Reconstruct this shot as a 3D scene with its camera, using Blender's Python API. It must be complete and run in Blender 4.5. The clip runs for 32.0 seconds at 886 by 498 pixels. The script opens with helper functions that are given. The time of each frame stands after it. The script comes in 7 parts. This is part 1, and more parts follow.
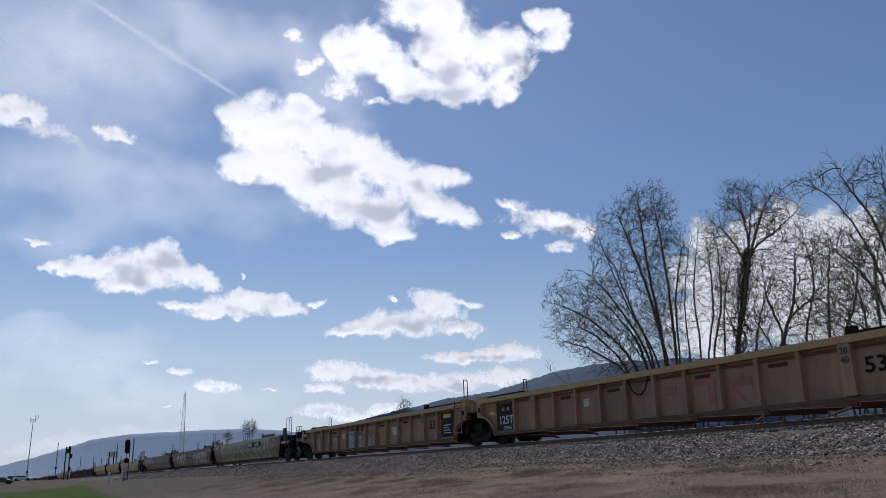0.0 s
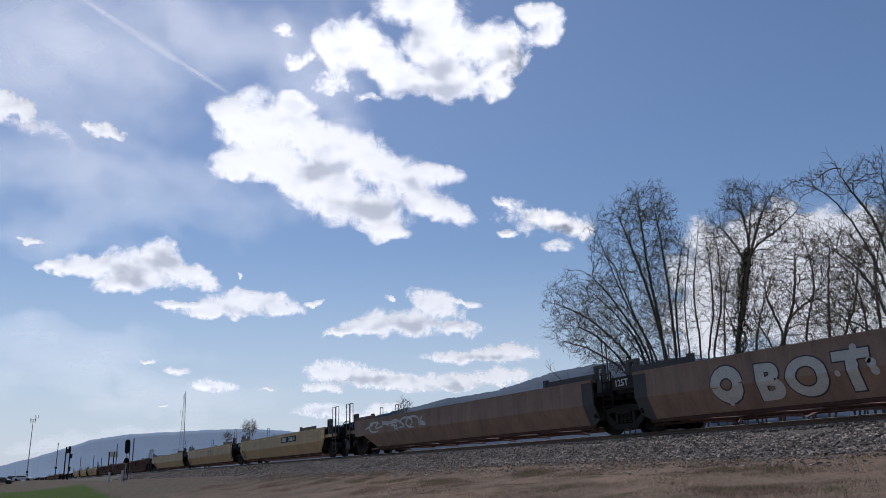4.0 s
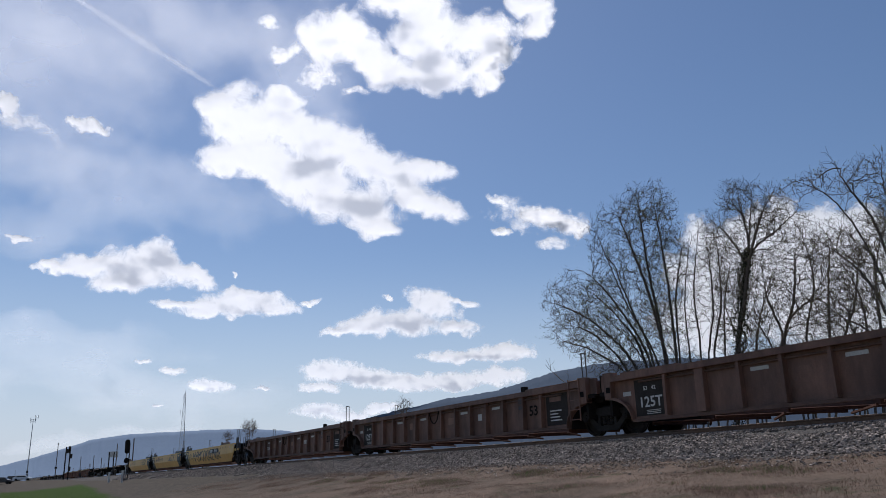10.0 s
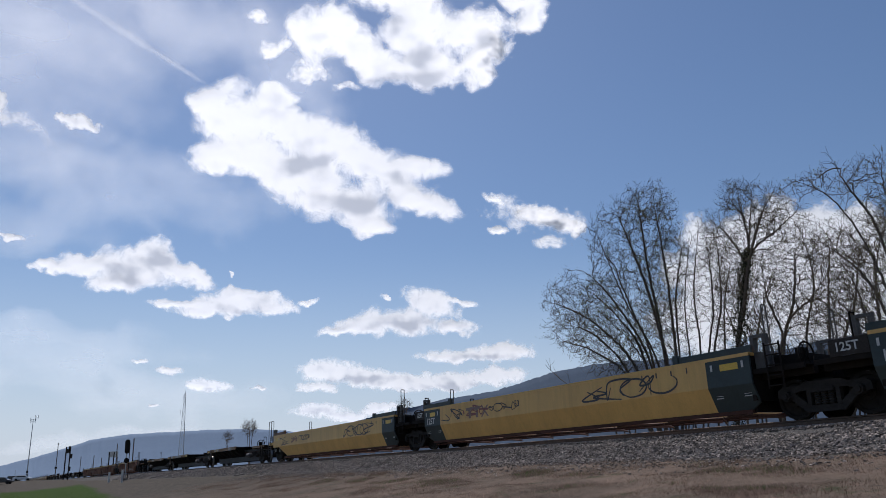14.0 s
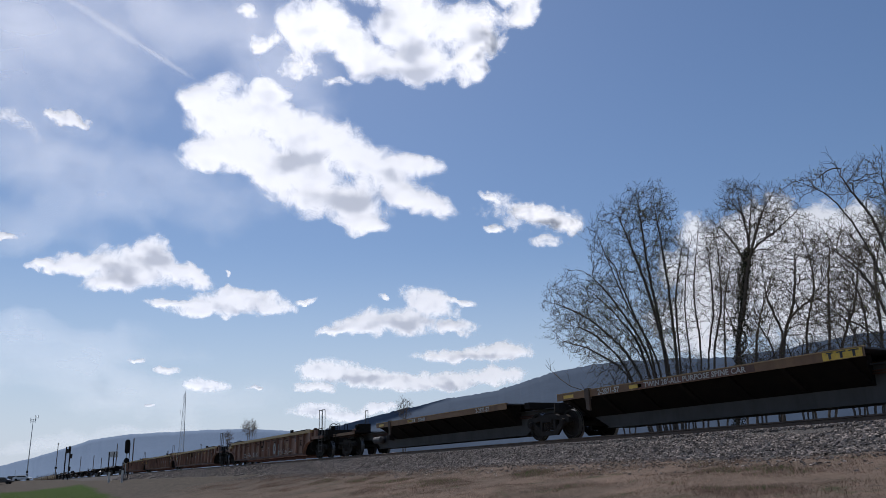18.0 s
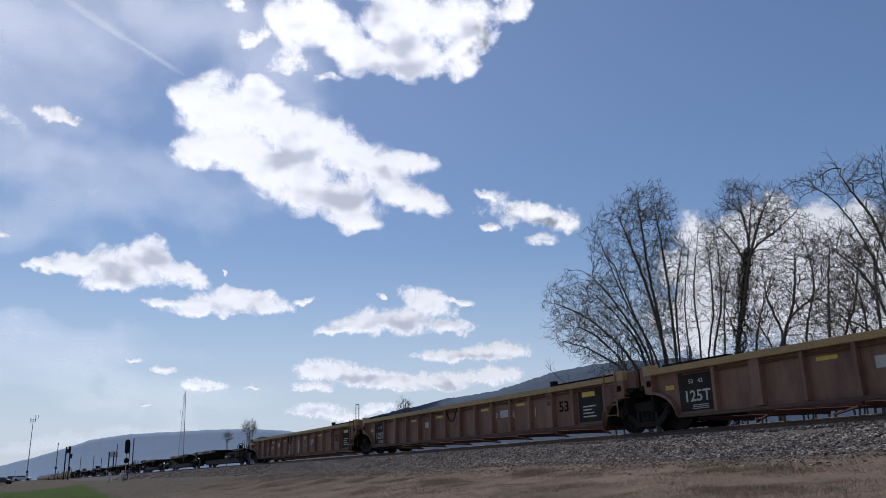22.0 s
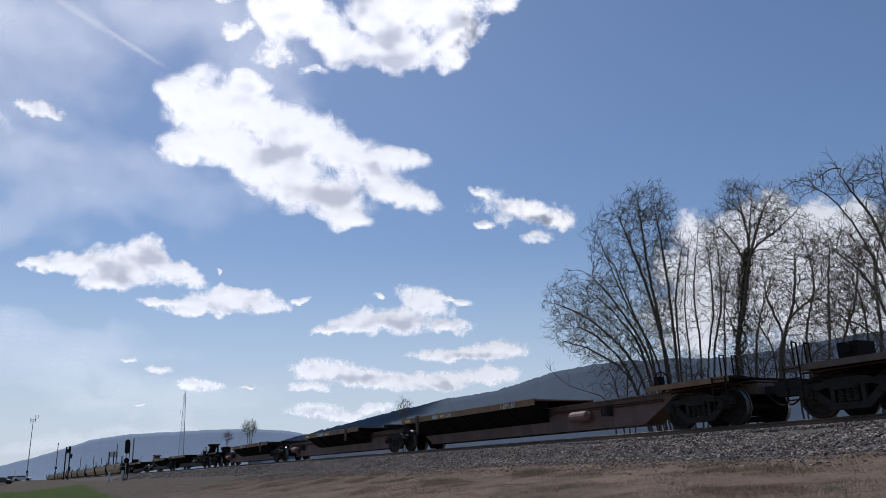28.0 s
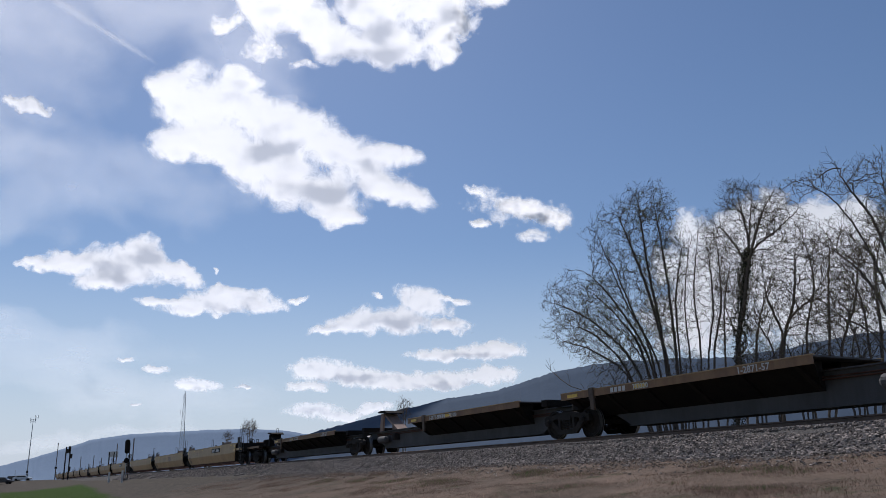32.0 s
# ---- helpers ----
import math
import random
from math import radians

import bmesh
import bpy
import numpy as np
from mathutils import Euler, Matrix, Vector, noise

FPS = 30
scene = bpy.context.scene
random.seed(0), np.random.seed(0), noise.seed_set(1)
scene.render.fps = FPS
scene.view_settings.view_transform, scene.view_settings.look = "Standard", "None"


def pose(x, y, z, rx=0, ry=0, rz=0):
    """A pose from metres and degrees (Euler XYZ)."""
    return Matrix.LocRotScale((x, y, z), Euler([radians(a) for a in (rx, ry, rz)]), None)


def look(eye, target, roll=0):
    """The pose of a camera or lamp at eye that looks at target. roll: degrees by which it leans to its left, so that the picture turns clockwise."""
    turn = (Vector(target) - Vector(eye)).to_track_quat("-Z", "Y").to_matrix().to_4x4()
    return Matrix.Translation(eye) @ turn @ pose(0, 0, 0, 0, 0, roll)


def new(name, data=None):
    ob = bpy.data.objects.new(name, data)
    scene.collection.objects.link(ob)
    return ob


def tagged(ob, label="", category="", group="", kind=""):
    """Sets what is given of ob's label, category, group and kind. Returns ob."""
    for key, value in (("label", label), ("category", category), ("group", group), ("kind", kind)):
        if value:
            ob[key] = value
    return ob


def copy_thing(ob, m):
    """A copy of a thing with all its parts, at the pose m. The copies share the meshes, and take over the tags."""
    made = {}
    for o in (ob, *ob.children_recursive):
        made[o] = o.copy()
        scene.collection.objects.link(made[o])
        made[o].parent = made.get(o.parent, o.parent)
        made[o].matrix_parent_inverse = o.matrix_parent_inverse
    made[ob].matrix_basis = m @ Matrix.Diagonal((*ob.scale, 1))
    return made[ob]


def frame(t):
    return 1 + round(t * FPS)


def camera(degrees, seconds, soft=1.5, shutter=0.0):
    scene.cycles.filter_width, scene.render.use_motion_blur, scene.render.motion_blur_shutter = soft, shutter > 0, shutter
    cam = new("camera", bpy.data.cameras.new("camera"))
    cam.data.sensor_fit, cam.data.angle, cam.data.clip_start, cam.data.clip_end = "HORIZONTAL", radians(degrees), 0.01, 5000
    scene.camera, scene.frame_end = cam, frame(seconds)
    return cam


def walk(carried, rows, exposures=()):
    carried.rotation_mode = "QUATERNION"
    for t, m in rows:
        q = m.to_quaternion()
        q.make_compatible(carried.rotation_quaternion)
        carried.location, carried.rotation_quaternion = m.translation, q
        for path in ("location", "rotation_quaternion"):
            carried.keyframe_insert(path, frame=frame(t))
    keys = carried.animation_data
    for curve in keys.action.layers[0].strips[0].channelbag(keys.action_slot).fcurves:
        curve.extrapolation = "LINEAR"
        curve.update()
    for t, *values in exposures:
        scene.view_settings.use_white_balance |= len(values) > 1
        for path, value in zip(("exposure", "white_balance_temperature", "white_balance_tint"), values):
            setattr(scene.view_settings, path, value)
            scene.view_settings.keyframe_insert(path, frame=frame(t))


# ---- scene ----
cam = camera(60.68, 32.0, soft=0.7)
EYE = Vector((0.0, 0.0, 1.2))
CAM_POSE = look(EYE, (-83.580, 47.272, 29.124), -1.89)
walk(cam, [(0, CAM_POSE), (32, CAM_POSE)], exposures=[(0, 0.0, 6100, 14), (32, 0.0, 6100, 14)])


def toward(px, py):
    """Direction from the camera through a point of its picture plane, 1568 wide and 882 high."""
    half = math.tan(radians(60.68) / 2)
    way = Vector(((px / 784 - 1) * half, (441 - py) / 784 * half, -1))
    return (CAM_POSE.to_3x3() @ way).normalized()


# ---- light: a high sun beyond the tracks, with a hazy spring sky ----
SUN_WAY = toward(330, -600)
SUN_ELEV = math.asin(SUN_WAY.z)
SUN_AZ = math.atan2(SUN_WAY.x, SUN_WAY.y)
world = bpy.data.worlds.new("world")
scene.world = world
world.use_nodes = True
wn, wl = world.node_tree.nodes, world.node_tree.links
wn.clear()
sky = wn.new("ShaderNodeTexSky")
sky.sky_type = "NISHITA"
sky.sun_disc = False
sky.sun_elevation = SUN_ELEV
sky.sun_rotation = SUN_AZ
sky.air_density, sky.dust_density, sky.ozone_density = 1.15, 0.45, 4.6
background = wn.new("ShaderNodeBackground")
background.inputs["Strength"].default_value = 0.073
world_out = wn.new("ShaderNodeOutputWorld")
# milky haze low over the horizon
sky_co = wn.new("ShaderNodeTexCoord")
sky_sep = wn.new("ShaderNodeSeparateXYZ")
wl.new(sky_co.outputs["Generated"], sky_sep.inputs[0])
haze = wn.new("ShaderNodeMapRange")
haze.interpolation_type = "SMOOTHSTEP"
for key, value in (("From Min", -0.02), ("From Max", 0.30), ("To Min", 0.80), ("To Max", 0.0)):
    haze.inputs[key].default_value = value
wl.new(sky_sep.outputs[2], haze.inputs["Value"])
haze_mix = wn.new("ShaderNodeMix")
haze_mix.data_type = "RGBA"
haze_mix.inputs[7].default_value = (7.9, 8.9, 10.1, 1)
wl.new(haze.outputs[0], haze_mix.inputs[0]), wl.new(sky.outputs[0], haze_mix.inputs[6])
wl.new(haze_mix.outputs[2], background.inputs[0])
wl.new(background.outputs[0], world_out.inputs[0])

sun = new("sun", bpy.data.lights.new("sun", "SUN"))
sun.data.energy, sun.data.angle, sun.data.color = 3.5, radians(0.53), (1.0, 0.95, 0.88)
sun.matrix_world = look(SUN_WAY * 300, (0, 0, 0))


# ---- materials ----
MATS = {}


def mat(name, base, second=None, rough=0.8, metal=0.0, scale=4.0, fine=60.0, bump=0.2, spread=0.5, island=0.0, streak=0.0, grit=None):
    """A surface with broad stains between two colours, fine grain and relief; streak stretches the stains downwards."""
    if name in MATS:
        return MATS[name]
    m = bpy.data.materials.new(name)
    m.use_nodes = True
    n, l = m.node_tree.nodes, m.node_tree.links
    b = n["Principled BSDF"]
    b.inputs["Roughness"].default_value, b.inputs["Metallic"].default_value = rough, metal
    if rough >= 0.85:
        b.inputs["Specular IOR Level"].default_value = 0.08
    second = second or tuple(c * 0.6 for c in base)
    co = n.new("ShaderNodeTexCoord")
    mp = n.new("ShaderNodeMapping")
    l.new(co.outputs["Object"], mp.inputs[0])
    mp.inputs["Scale"].default_value = (1, 1, 1.0 - 0.85 * streak)
    big, small = n.new("ShaderNodeTexNoise"), n.new("ShaderNodeTexNoise")
    for t, s, d in ((big, scale, 5), (small, fine, 3)):
        t.inputs["Scale"].default_value, t.inputs["Detail"].default_value = s, d
        t.inputs["Roughness"].default_value = 0.65
    l.new(mp.outputs[0], big.inputs["Vector"])
    l.new(co.outputs["Object"], small.inputs["Vector"])
    ramp = n.new("ShaderNodeMapRange")
    ramp.inputs["From Min"].default_value, ramp.inputs["From Max"].default_value = 0.5 - spread / 2, 0.5 + spread / 2
    l.new(big.outputs[0], ramp.inputs["Value"])
    mix = n.new("ShaderNodeMix")
    mix.data_type = "RGBA"
    mix.inputs[6].default_value, mix.inputs[7].default_value = (*base, 1), (*second, 1)
    l.new(ramp.outputs[0], mix.inputs[0])
    colour = mix.outputs[2]
    if streak:
        runs_map, runs, runs_band, soiled = n.new("ShaderNodeMapping"), n.new("ShaderNodeTexNoise"), n.new("ShaderNodeMapRange"), n.new("ShaderNodeMix")
        runs_map.inputs["Scale"].default_value = (7, 7, 0.55)
        runs.inputs["Scale"].default_value, runs.inputs["Detail"].default_value = 1.0, 5
        runs_band.inputs["From Min"].default_value, runs_band.inputs["From Max"].default_value, runs_band.inputs["To Max"].default_value = 0.5, 0.8, 0.34
        soiled.data_type = "RGBA"
        soiled.inputs[7].default_value = (second[0] * 0.62, second[1] * 0.58, second[2] * 0.58, 1)
        l.new(co.outputs["Object"], runs_map.inputs[0]), l.new(runs_map.outputs[0], runs.inputs["Vector"])
        l.new(runs.outputs[0], runs_band.inputs["Value"]), l.new(runs_band.outputs[0], soiled.inputs[0])
        l.new(colour, soiled.inputs[6])
        colour = soiled.outputs[2]
    grain = n.new("ShaderNodeHueSaturation")
    g = n.new("ShaderNodeMapRange")
    g.inputs["From Min"].default_value, g.inputs["From Max"].default_value = 0.25, 0.75
    grit = grit if grit is not None else (0.07 if streak else 0.28)
    g.inputs["To Min"].default_value, g.inputs["To Max"].default_value = 1 - grit, 1 + grit
    l.new(small.outputs[0], g.inputs["Value"])
    value = g.outputs[0]
    if island:
        geo = n.new("ShaderNodeNewGeometry")
        r = n.new("ShaderNodeMapRange")
        r.inputs["To Min"].default_value, r.inputs["To Max"].default_value = 1 - island, 1 + island
        l.new(geo.outputs["Random Per Island"], r.inputs["Value"])
        mul = n.new("ShaderNodeMath")
        mul.operation = "MULTIPLY"
        l.new(value, mul.inputs[0]), l.new(r.outputs[0], mul.inputs[1])
        value = mul.outputs[0]
    l.new(value, grain.inputs["Value"])
    l.new(colour, grain.inputs["Color"])
    l.new(grain.outputs[0], b.inputs["Base Color"])
    rr = n.new("ShaderNodeMapRange")
    rr.inputs["To Min"].default_value, rr.inputs["To Max"].default_value = max(rough - 0.15, 0.05), min(rough + 0.12, 1)
    l.new(small.outputs[0], rr.inputs["Value"]), l.new(rr.outputs[0], b.inputs["Roughness"])
    if bump:
        bp = n.new("ShaderNodeBump")
        bp.inputs["Strength"].default_value, bp.inputs["Distance"].default_value = bump, 0.02
        l.new(small.outputs[0], bp.inputs["Height"]), l.new(bp.outputs[0], b.inputs["Normal"])
    MATS[name] = m
    return m


RAIL = mat("rail steel", (0.16, 0.10, 0.07), (0.09, 0.06, 0.045), 0.6, 0.3, 2, 40)
TIE = mat("creosoted wood", (0.09, 0.075, 0.06), (0.05, 0.04, 0.035), 0.9, 0, 3, 50, 0.5)
STONE = mat("ballast stone", (0.305, 0.262, 0.228), (0.16, 0.136, 0.117), 0.9, 0, 1.5, 30, 0.4, island=0.7)
BLACK = mat("grimy black steel", (0.014, 0.0125, 0.012), (0.028, 0.022, 0.018), 0.85, 0, 3, 40)
# near-black that puts the deep shade under decks and in holes into colour
SHADEBLACK = mat("shade-black underframe", (0.011, 0.010, 0.010), (0.02, 0.016, 0.014), 0.9, 0, 3, 40)
TRUCK = mat("dusty truck steel", (0.05, 0.044, 0.039), (0.024, 0.021, 0.019), 0.85, 0, 4, 50)
WHEEL = mat("worn wheel steel", (0.04, 0.033, 0.028), (0.02, 0.017, 0.015), 0.85, 0, 6, 60)
TREAD = mat("polished tread steel", (0.38, 0.37, 0.35), (0.26, 0.25, 0.24), 0.45, 0.8, 6, 60, 0.02)
BROWN = mat("weathered brown paint", (0.35, 0.185, 0.122), (0.16, 0.085, 0.058), 0.7, 0, 1.6, 30, 0.2, 0.42, streak=0.8, grit=0.14)
BUFF = mat("faded buff paint", (0.50, 0.335, 0.165), (0.35, 0.22, 0.12), 0.65, 0, 1.2, 30, 0.15, 0.6, streak=0.8)
BUFFBROWN = mat("weathered buff brown paint", (0.44, 0.258, 0.152), (0.22, 0.127, 0.078), 0.7, 0, 1.6, 30, 0.2, 0.42, streak=0.8, grit=0.14)
DARKBROWN = mat("dark stained brown paint", (0.25, 0.13, 0.087), (0.085, 0.046, 0.033), 0.7, 0, 1.3, 30, 0.2, 0.4, streak=0.75, grit=0.14)
DARKBUFF = mat("stained buff paint with painted shade", (0.25, 0.139, 0.086), (0.09, 0.05, 0.034), 0.7, 0, 1.3, 30, 0.2, 0.4, streak=0.75, grit=0.14)
SILLDARK = mat("grimy rust-brown sill edge", (0.15, 0.085, 0.06), (0.08, 0.045, 0.035), 0.8, 0, 3, 40, 0.2)
TANDARK = mat("darkened tan paint", (0.33, 0.235, 0.14), (0.28, 0.19, 0.12), 0.6, 0, 2, 25, 0.1)
PALEGREEN = mat("pale green spray paint", (0.66, 0.60, 0.44), (0.54, 0.49, 0.35), 0.6, 0, 2, 25, 0.05)
DARKGREEN = mat("dark green spray paint", (0.26, 0.25, 0.155), (0.18, 0.175, 0.105), 0.6, 0, 2, 25, 0.05)
TAN = mat("faded tan paint", (0.56, 0.37, 0.19), (0.40, 0.255, 0.13), 0.6, 0, 1.0, 25, 0.1, 0.5, streak=0.85, grit=0.1)
YELLOW = mat("freight yellow paint", (0.80, 0.485, 0.15), (0.62, 0.36, 0.11), 0.55, 0, 1.1, 25, 0.08, 0.5, streak=0.8, grit=0.08)
RUST = mat("rusty underframe", (0.115, 0.055, 0.04), (0.065, 0.035, 0.028), 0.85, 0, 3, 40, 0.3)
RUSTPAINT = mat("rust brown paint", (0.33, 0.208, 0.148), (0.18, 0.112, 0.083), 0.7, 0, 1.4, 30, 0.2, 0.42, streak=0.7, grit=0.12)
GREEN = mat("dull green spray paint", (0.47, 0.425, 0.27), (0.33, 0.305, 0.19), 0.6, 0, 1.5, 25, 0.1)
TEAL = mat("dark teal paint", (0.035, 0.052, 0.052), (0.022, 0.033, 0.034), 0.6, 0, 2, 30, 0.1)
DARKPANEL = mat("dark blue grey paint", (0.062, 0.053, 0.047), (0.036, 0.031, 0.028), 0.85, 0, 3, 30, 0.1)
WHITE = mat("white stencil paint", (0.66, 0.64, 0.60), (0.46, 0.44, 0.41), 0.6, 0, 8, 60, 0.05)
REFLECT = mat("yellow reflective tape", (0.78, 0.5, 0.05), (0.65, 0.4, 0.05), 0.4, 0, 8, 60, 0.05)
SPRAY = mat("black spray paint", (0.035, 0.03, 0.035), (0.06, 0.05, 0.05), 0.55, 0, 6, 40, 0.05)
PALE = mat("pale spray paint", (0.6, 0.57, 0.51), (0.45, 0.42, 0.38), 0.6, 0, 4, 40, 0.05)
PINK = mat("faded red spray paint", (0.30, 0.095, 0.075), (0.22, 0.09, 0.07), 0.6, 0, 3, 40, 0.05)
GALV = mat("galvanised steel", (0.42, 0.43, 0.44), (0.3, 0.31, 0.32), 0.45, 0.7, 5, 40, 0.05)
FLOORING = mat("dusty pinkish floor steel", (0.30, 0.185, 0.15), (0.17, 0.10, 0.082), 0.8, 0, 2, 30, 0.2)
BARK = mat("grey brown bark", (0.15, 0.125, 0.105), (0.09, 0.075, 0.063), 0.95, 0, 5, 40, 0.6)
TWIG = mat("thin twig bark", (0.15, 0.122, 0.10), (0.095, 0.078, 0.065), 0.95, 0, 2, 20, 0.1)
BUD = mat("spring bud leaf", (0.22, 0.25, 0.08), (0.15, 0.18, 0.06), 0.8, 0, 2, 20, 0.0, island=0.4)
IVY = mat("ivy leaf", (0.022, 0.028, 0.015), (0.035, 0.034, 0.02), 0.7, 0, 2, 20, 0.0, island=0.4)
BLADE = mat("dry grass blade", (0.30, 0.216, 0.166), (0.172, 0.124, 0.097), 0.9, 0, 0.5, 20, 0.0, 0.5, island=0.65)
GREENBLADE = mat("green grass blade", (0.07, 0.13, 0.03), (0.10, 0.13, 0.045), 0.8, 0, 1, 20, 0.0, island=0.4)


def leafy(m, share=0.5):
    """Lets light through thin blades and leaves."""
    n, l = m.node_tree.nodes, m.node_tree.links
    b = n["Principled BSDF"]
    t, mix = n.new("ShaderNodeBsdfTranslucent"), n.new("ShaderNodeMixShader")
    mix.inputs[0].default_value = share
    l.new(b.inputs["Base Color"].links[0].from_socket, t.inputs["Color"])
    l.new(b.outputs[0], mix.inputs[1]), l.new(t.outputs[0], mix.inputs[2])
    l.new(mix.outputs[0], n["Material Output"].inputs[0])


for leaf_mat in (BLADE, BUD, IVY, GREENBLADE):
    leafy(leaf_mat)


# ---- mesh helpers ----
def box(bm, x0, x1, y0, y1, z0, z1):
    v = [bm.verts.new(p) for p in ((x0, y0, z0), (x1, y0, z0), (x1, y1, z0), (x0, y1, z0), (x0, y0, z1), (x1, y0, z1), (x1, y1, z1), (x0, y1, z1))]
    for f in ((3, 2, 1, 0), (4, 5, 6, 7), (0, 1, 5, 4), (1, 2, 6, 5), (2, 3, 7, 6), (3, 0, 4, 7)):
        bm.faces.new([v[i] for i in f])


def prism(bm, outline, y0, y1):
    """An outline in x and z, drawn out from y0 to y1."""
    a = [bm.verts.new((x, y0, z)) for x, z in outline]
    b = [bm.verts.new((x, y1, z)) for x, z in outline]
    bm.faces.new(a), bm.faces.new(b[::-1])
    for i in range(len(a)):
        j = (i + 1) % len(a)
        bm.faces.new((a[j], a[i], b[i], b[j]))


def loft(bm, section, x0, x1):
    """A section in y and z, drawn out from x0 to x1."""
    a = [bm.verts.new((x0, y, z)) for y, z in section]
    b = [bm.verts.new((x1, y, z)) for y, z in section]
    bm.faces.new(a), bm.faces.new(b[::-1])
    for i in range(len(a)):
        j = (i + 1) % len(a)
        bm.faces.new((a[j], a[i], b[i], b[j]))


def rod(bm, p, q, r, n=6, r2=None):
    p, q = Vector(p), Vector(q)
    d = (q - p).normalized()
    u = d.orthogonal().normalized()
    w = d.cross(u)
    r2 = r if r2 is None else r2
    a, b = [], []
    for i in range(n):
        k = 2 * math.pi * i / n
        o = u * math.cos(k) + w * math.sin(k)
        a.append(bm.verts.new(p + o * r)), b.append(bm.verts.new(q + o * r2))
    bm.faces.new(a[::-1]), bm.faces.new(b)
    for i in range(n):
        j = (i + 1) % n
        bm.faces.new((a[i], a[j], b[j], b[i]))


def ring(bm, c, axis, r, tube, n=16, m=5):
    c, axis = Vector(c), Vector(axis).normalized()
    u = axis.orthogonal().normalized()
    w = axis.cross(u)
    g = []
    for i in range(n):
        k = 2 * math.pi * i / n
        o = u * math.cos(k) + w * math.sin(k)
        g.append([bm.verts.new(c + o * (r + tube * math.cos(2 * math.pi * j / m)) + axis * tube * math.sin(2 * math.pi * j / m)) for j in range(m)])
    for i in range(n):
        for j in range(m):
            bm.faces.new((g[i][j], g[(i + 1) % n][j], g[(i + 1) % n][(j + 1) % m], g[i][(j + 1) % m]))


def lathe(bm, profile, n=24, caps=True):
    """Rings (radius, offset) turned about the y axis."""
    g = []
    for r, o in profile:
        g.append([bm.verts.new((r * math.cos(2 * math.pi * i / n), o, r * math.sin(2 * math.pi * i / n))) for i in range(n)])
    for a, b in zip(g, g[1:]):
        for i in range(n):
            j = (i + 1) % n
            bm.faces.new((a[i], a[j], b[j], b[i]))
    if caps:
        bm.faces.new(g[0][::-1]), bm.faces.new(g[-1])


def finish(bm, name, material, bevel=0.0):
    bmesh.ops.recalc_face_normals(bm, faces=bm.faces)
    if bevel:
        bmesh.ops.bevel(bm, geom=bm.edges[:], offset=bevel, segments=1, affect="EDGES", clamp_overlap=True)
    me = bpy.data.meshes.new(name)
    bm.to_mesh(me), bm.free()
    me.materials.append(material)
    return me


def part(name, bm, material, parent, label="", at=None, bevel=0.0):
    """Links a bmesh, or a mesh to share, as one object under a thing or a part."""
    me = bm if isinstance(bm, bpy.types.Mesh) else finish(bm, name, material, bevel)
    ob = new(name, me)
    ob.parent = parent
    if at is not None:
        ob.matrix_basis = at
    return tagged(ob, label)


def sheet(name, verts, faces, material, smooth=False):
    me = bpy.data.meshes.new(name)
    me.from_pydata([tuple(v) for v in verts], [], faces)
    me.materials.append(material)
    if smooth:
        me.polygons.foreach_set("use_smooth", [True] * len(me.polygons))
    return me


def lettering(name, text, size, material, parent, at, stretch=1.0, grow=None, whole=False):
    """Flat letters of the built-in font, as a mesh; at puts them upright facing the viewer's side."""
    cu = bpy.data.curves.new(name, "FONT")
    cu.body, cu.size, cu.align_x, cu.resolution_u = text, size, "CENTER", 2 if grow is None else 6
    cu.extrude, cu.offset = 0.002, size * 0.018 if grow is None else grow
    tmp = bpy.data.objects.new(name, cu)
    scene.collection.objects.link(tmp)
    me = bpy.data.meshes.new_from_object(tmp.evaluated_get(bpy.context.evaluated_depsgraph_get()))
    bpy.data.objects.remove(tmp)
    bpy.data.curves.remove(cu)
    for v in me.vertices:
        v.co.x *= stretch
    me.materials.clear(), me.materials.append(material)
    if whole or len(text) == 1:
        ob = new(name, me)
        ob.parent, ob.matrix_basis = parent, at
        return ob
    # one object a letter
    root = list(range(len(me.vertices)))

    def top_of(i):
        while root[i] != i:
            root[i] = root[root[i]]
            i = root[i]
        return i

    for e in me.edges:
        a, b = (top_of(i) for i in e.vertices)
        root[a] = b
    groups = {}
    for p in me.polygons:
        groups.setdefault(top_of(p.vertices[0]), []).append(list(p.vertices))
    for faces in groups.values():
        used = sorted({i for f in faces for i in f})
        at_new = {i: k for k, i in enumerate(used)}
        ob = new(name, sheet(name, [me.vertices[i].co for i in used], [[at_new[i] for i in f] for f in faces], material))
        ob.parent, ob.matrix_basis = parent, at
    bpy.data.meshes.remove(me)


def thing(name, label, category, group="", kind="", at=None):
    ob = new(name)
    if at is not None:
        ob.matrix_basis = at
    return tagged(ob, label, category, group, kind)
# ---- land: one sheet from the lens to the horizon, with the railway bank across it ----
TRACK_Y, RAIL_TOP = 16.7, 2.03
BED = RAIL_TOP - 0.17
BANK = [(-4500, 0.0), (-2, 0.0), (3, 0.08), (8, 0.55), (11, 0.92), (13.5, 1.2), (14.0, 1.33), (15.1, BED - 0.02), (18.3, BED - 0.02), (19.6, 1.25), (22, 1.1), (60, 0.9), (400, 0.0), (4500, -2.0)]


def bank(y):
    for (a, za), (b, zb) in zip(BANK, BANK[1:]):
        if y <= b:
            return za + (zb - za) * (y - a) / (b - a)
    return BANK[-1][1]


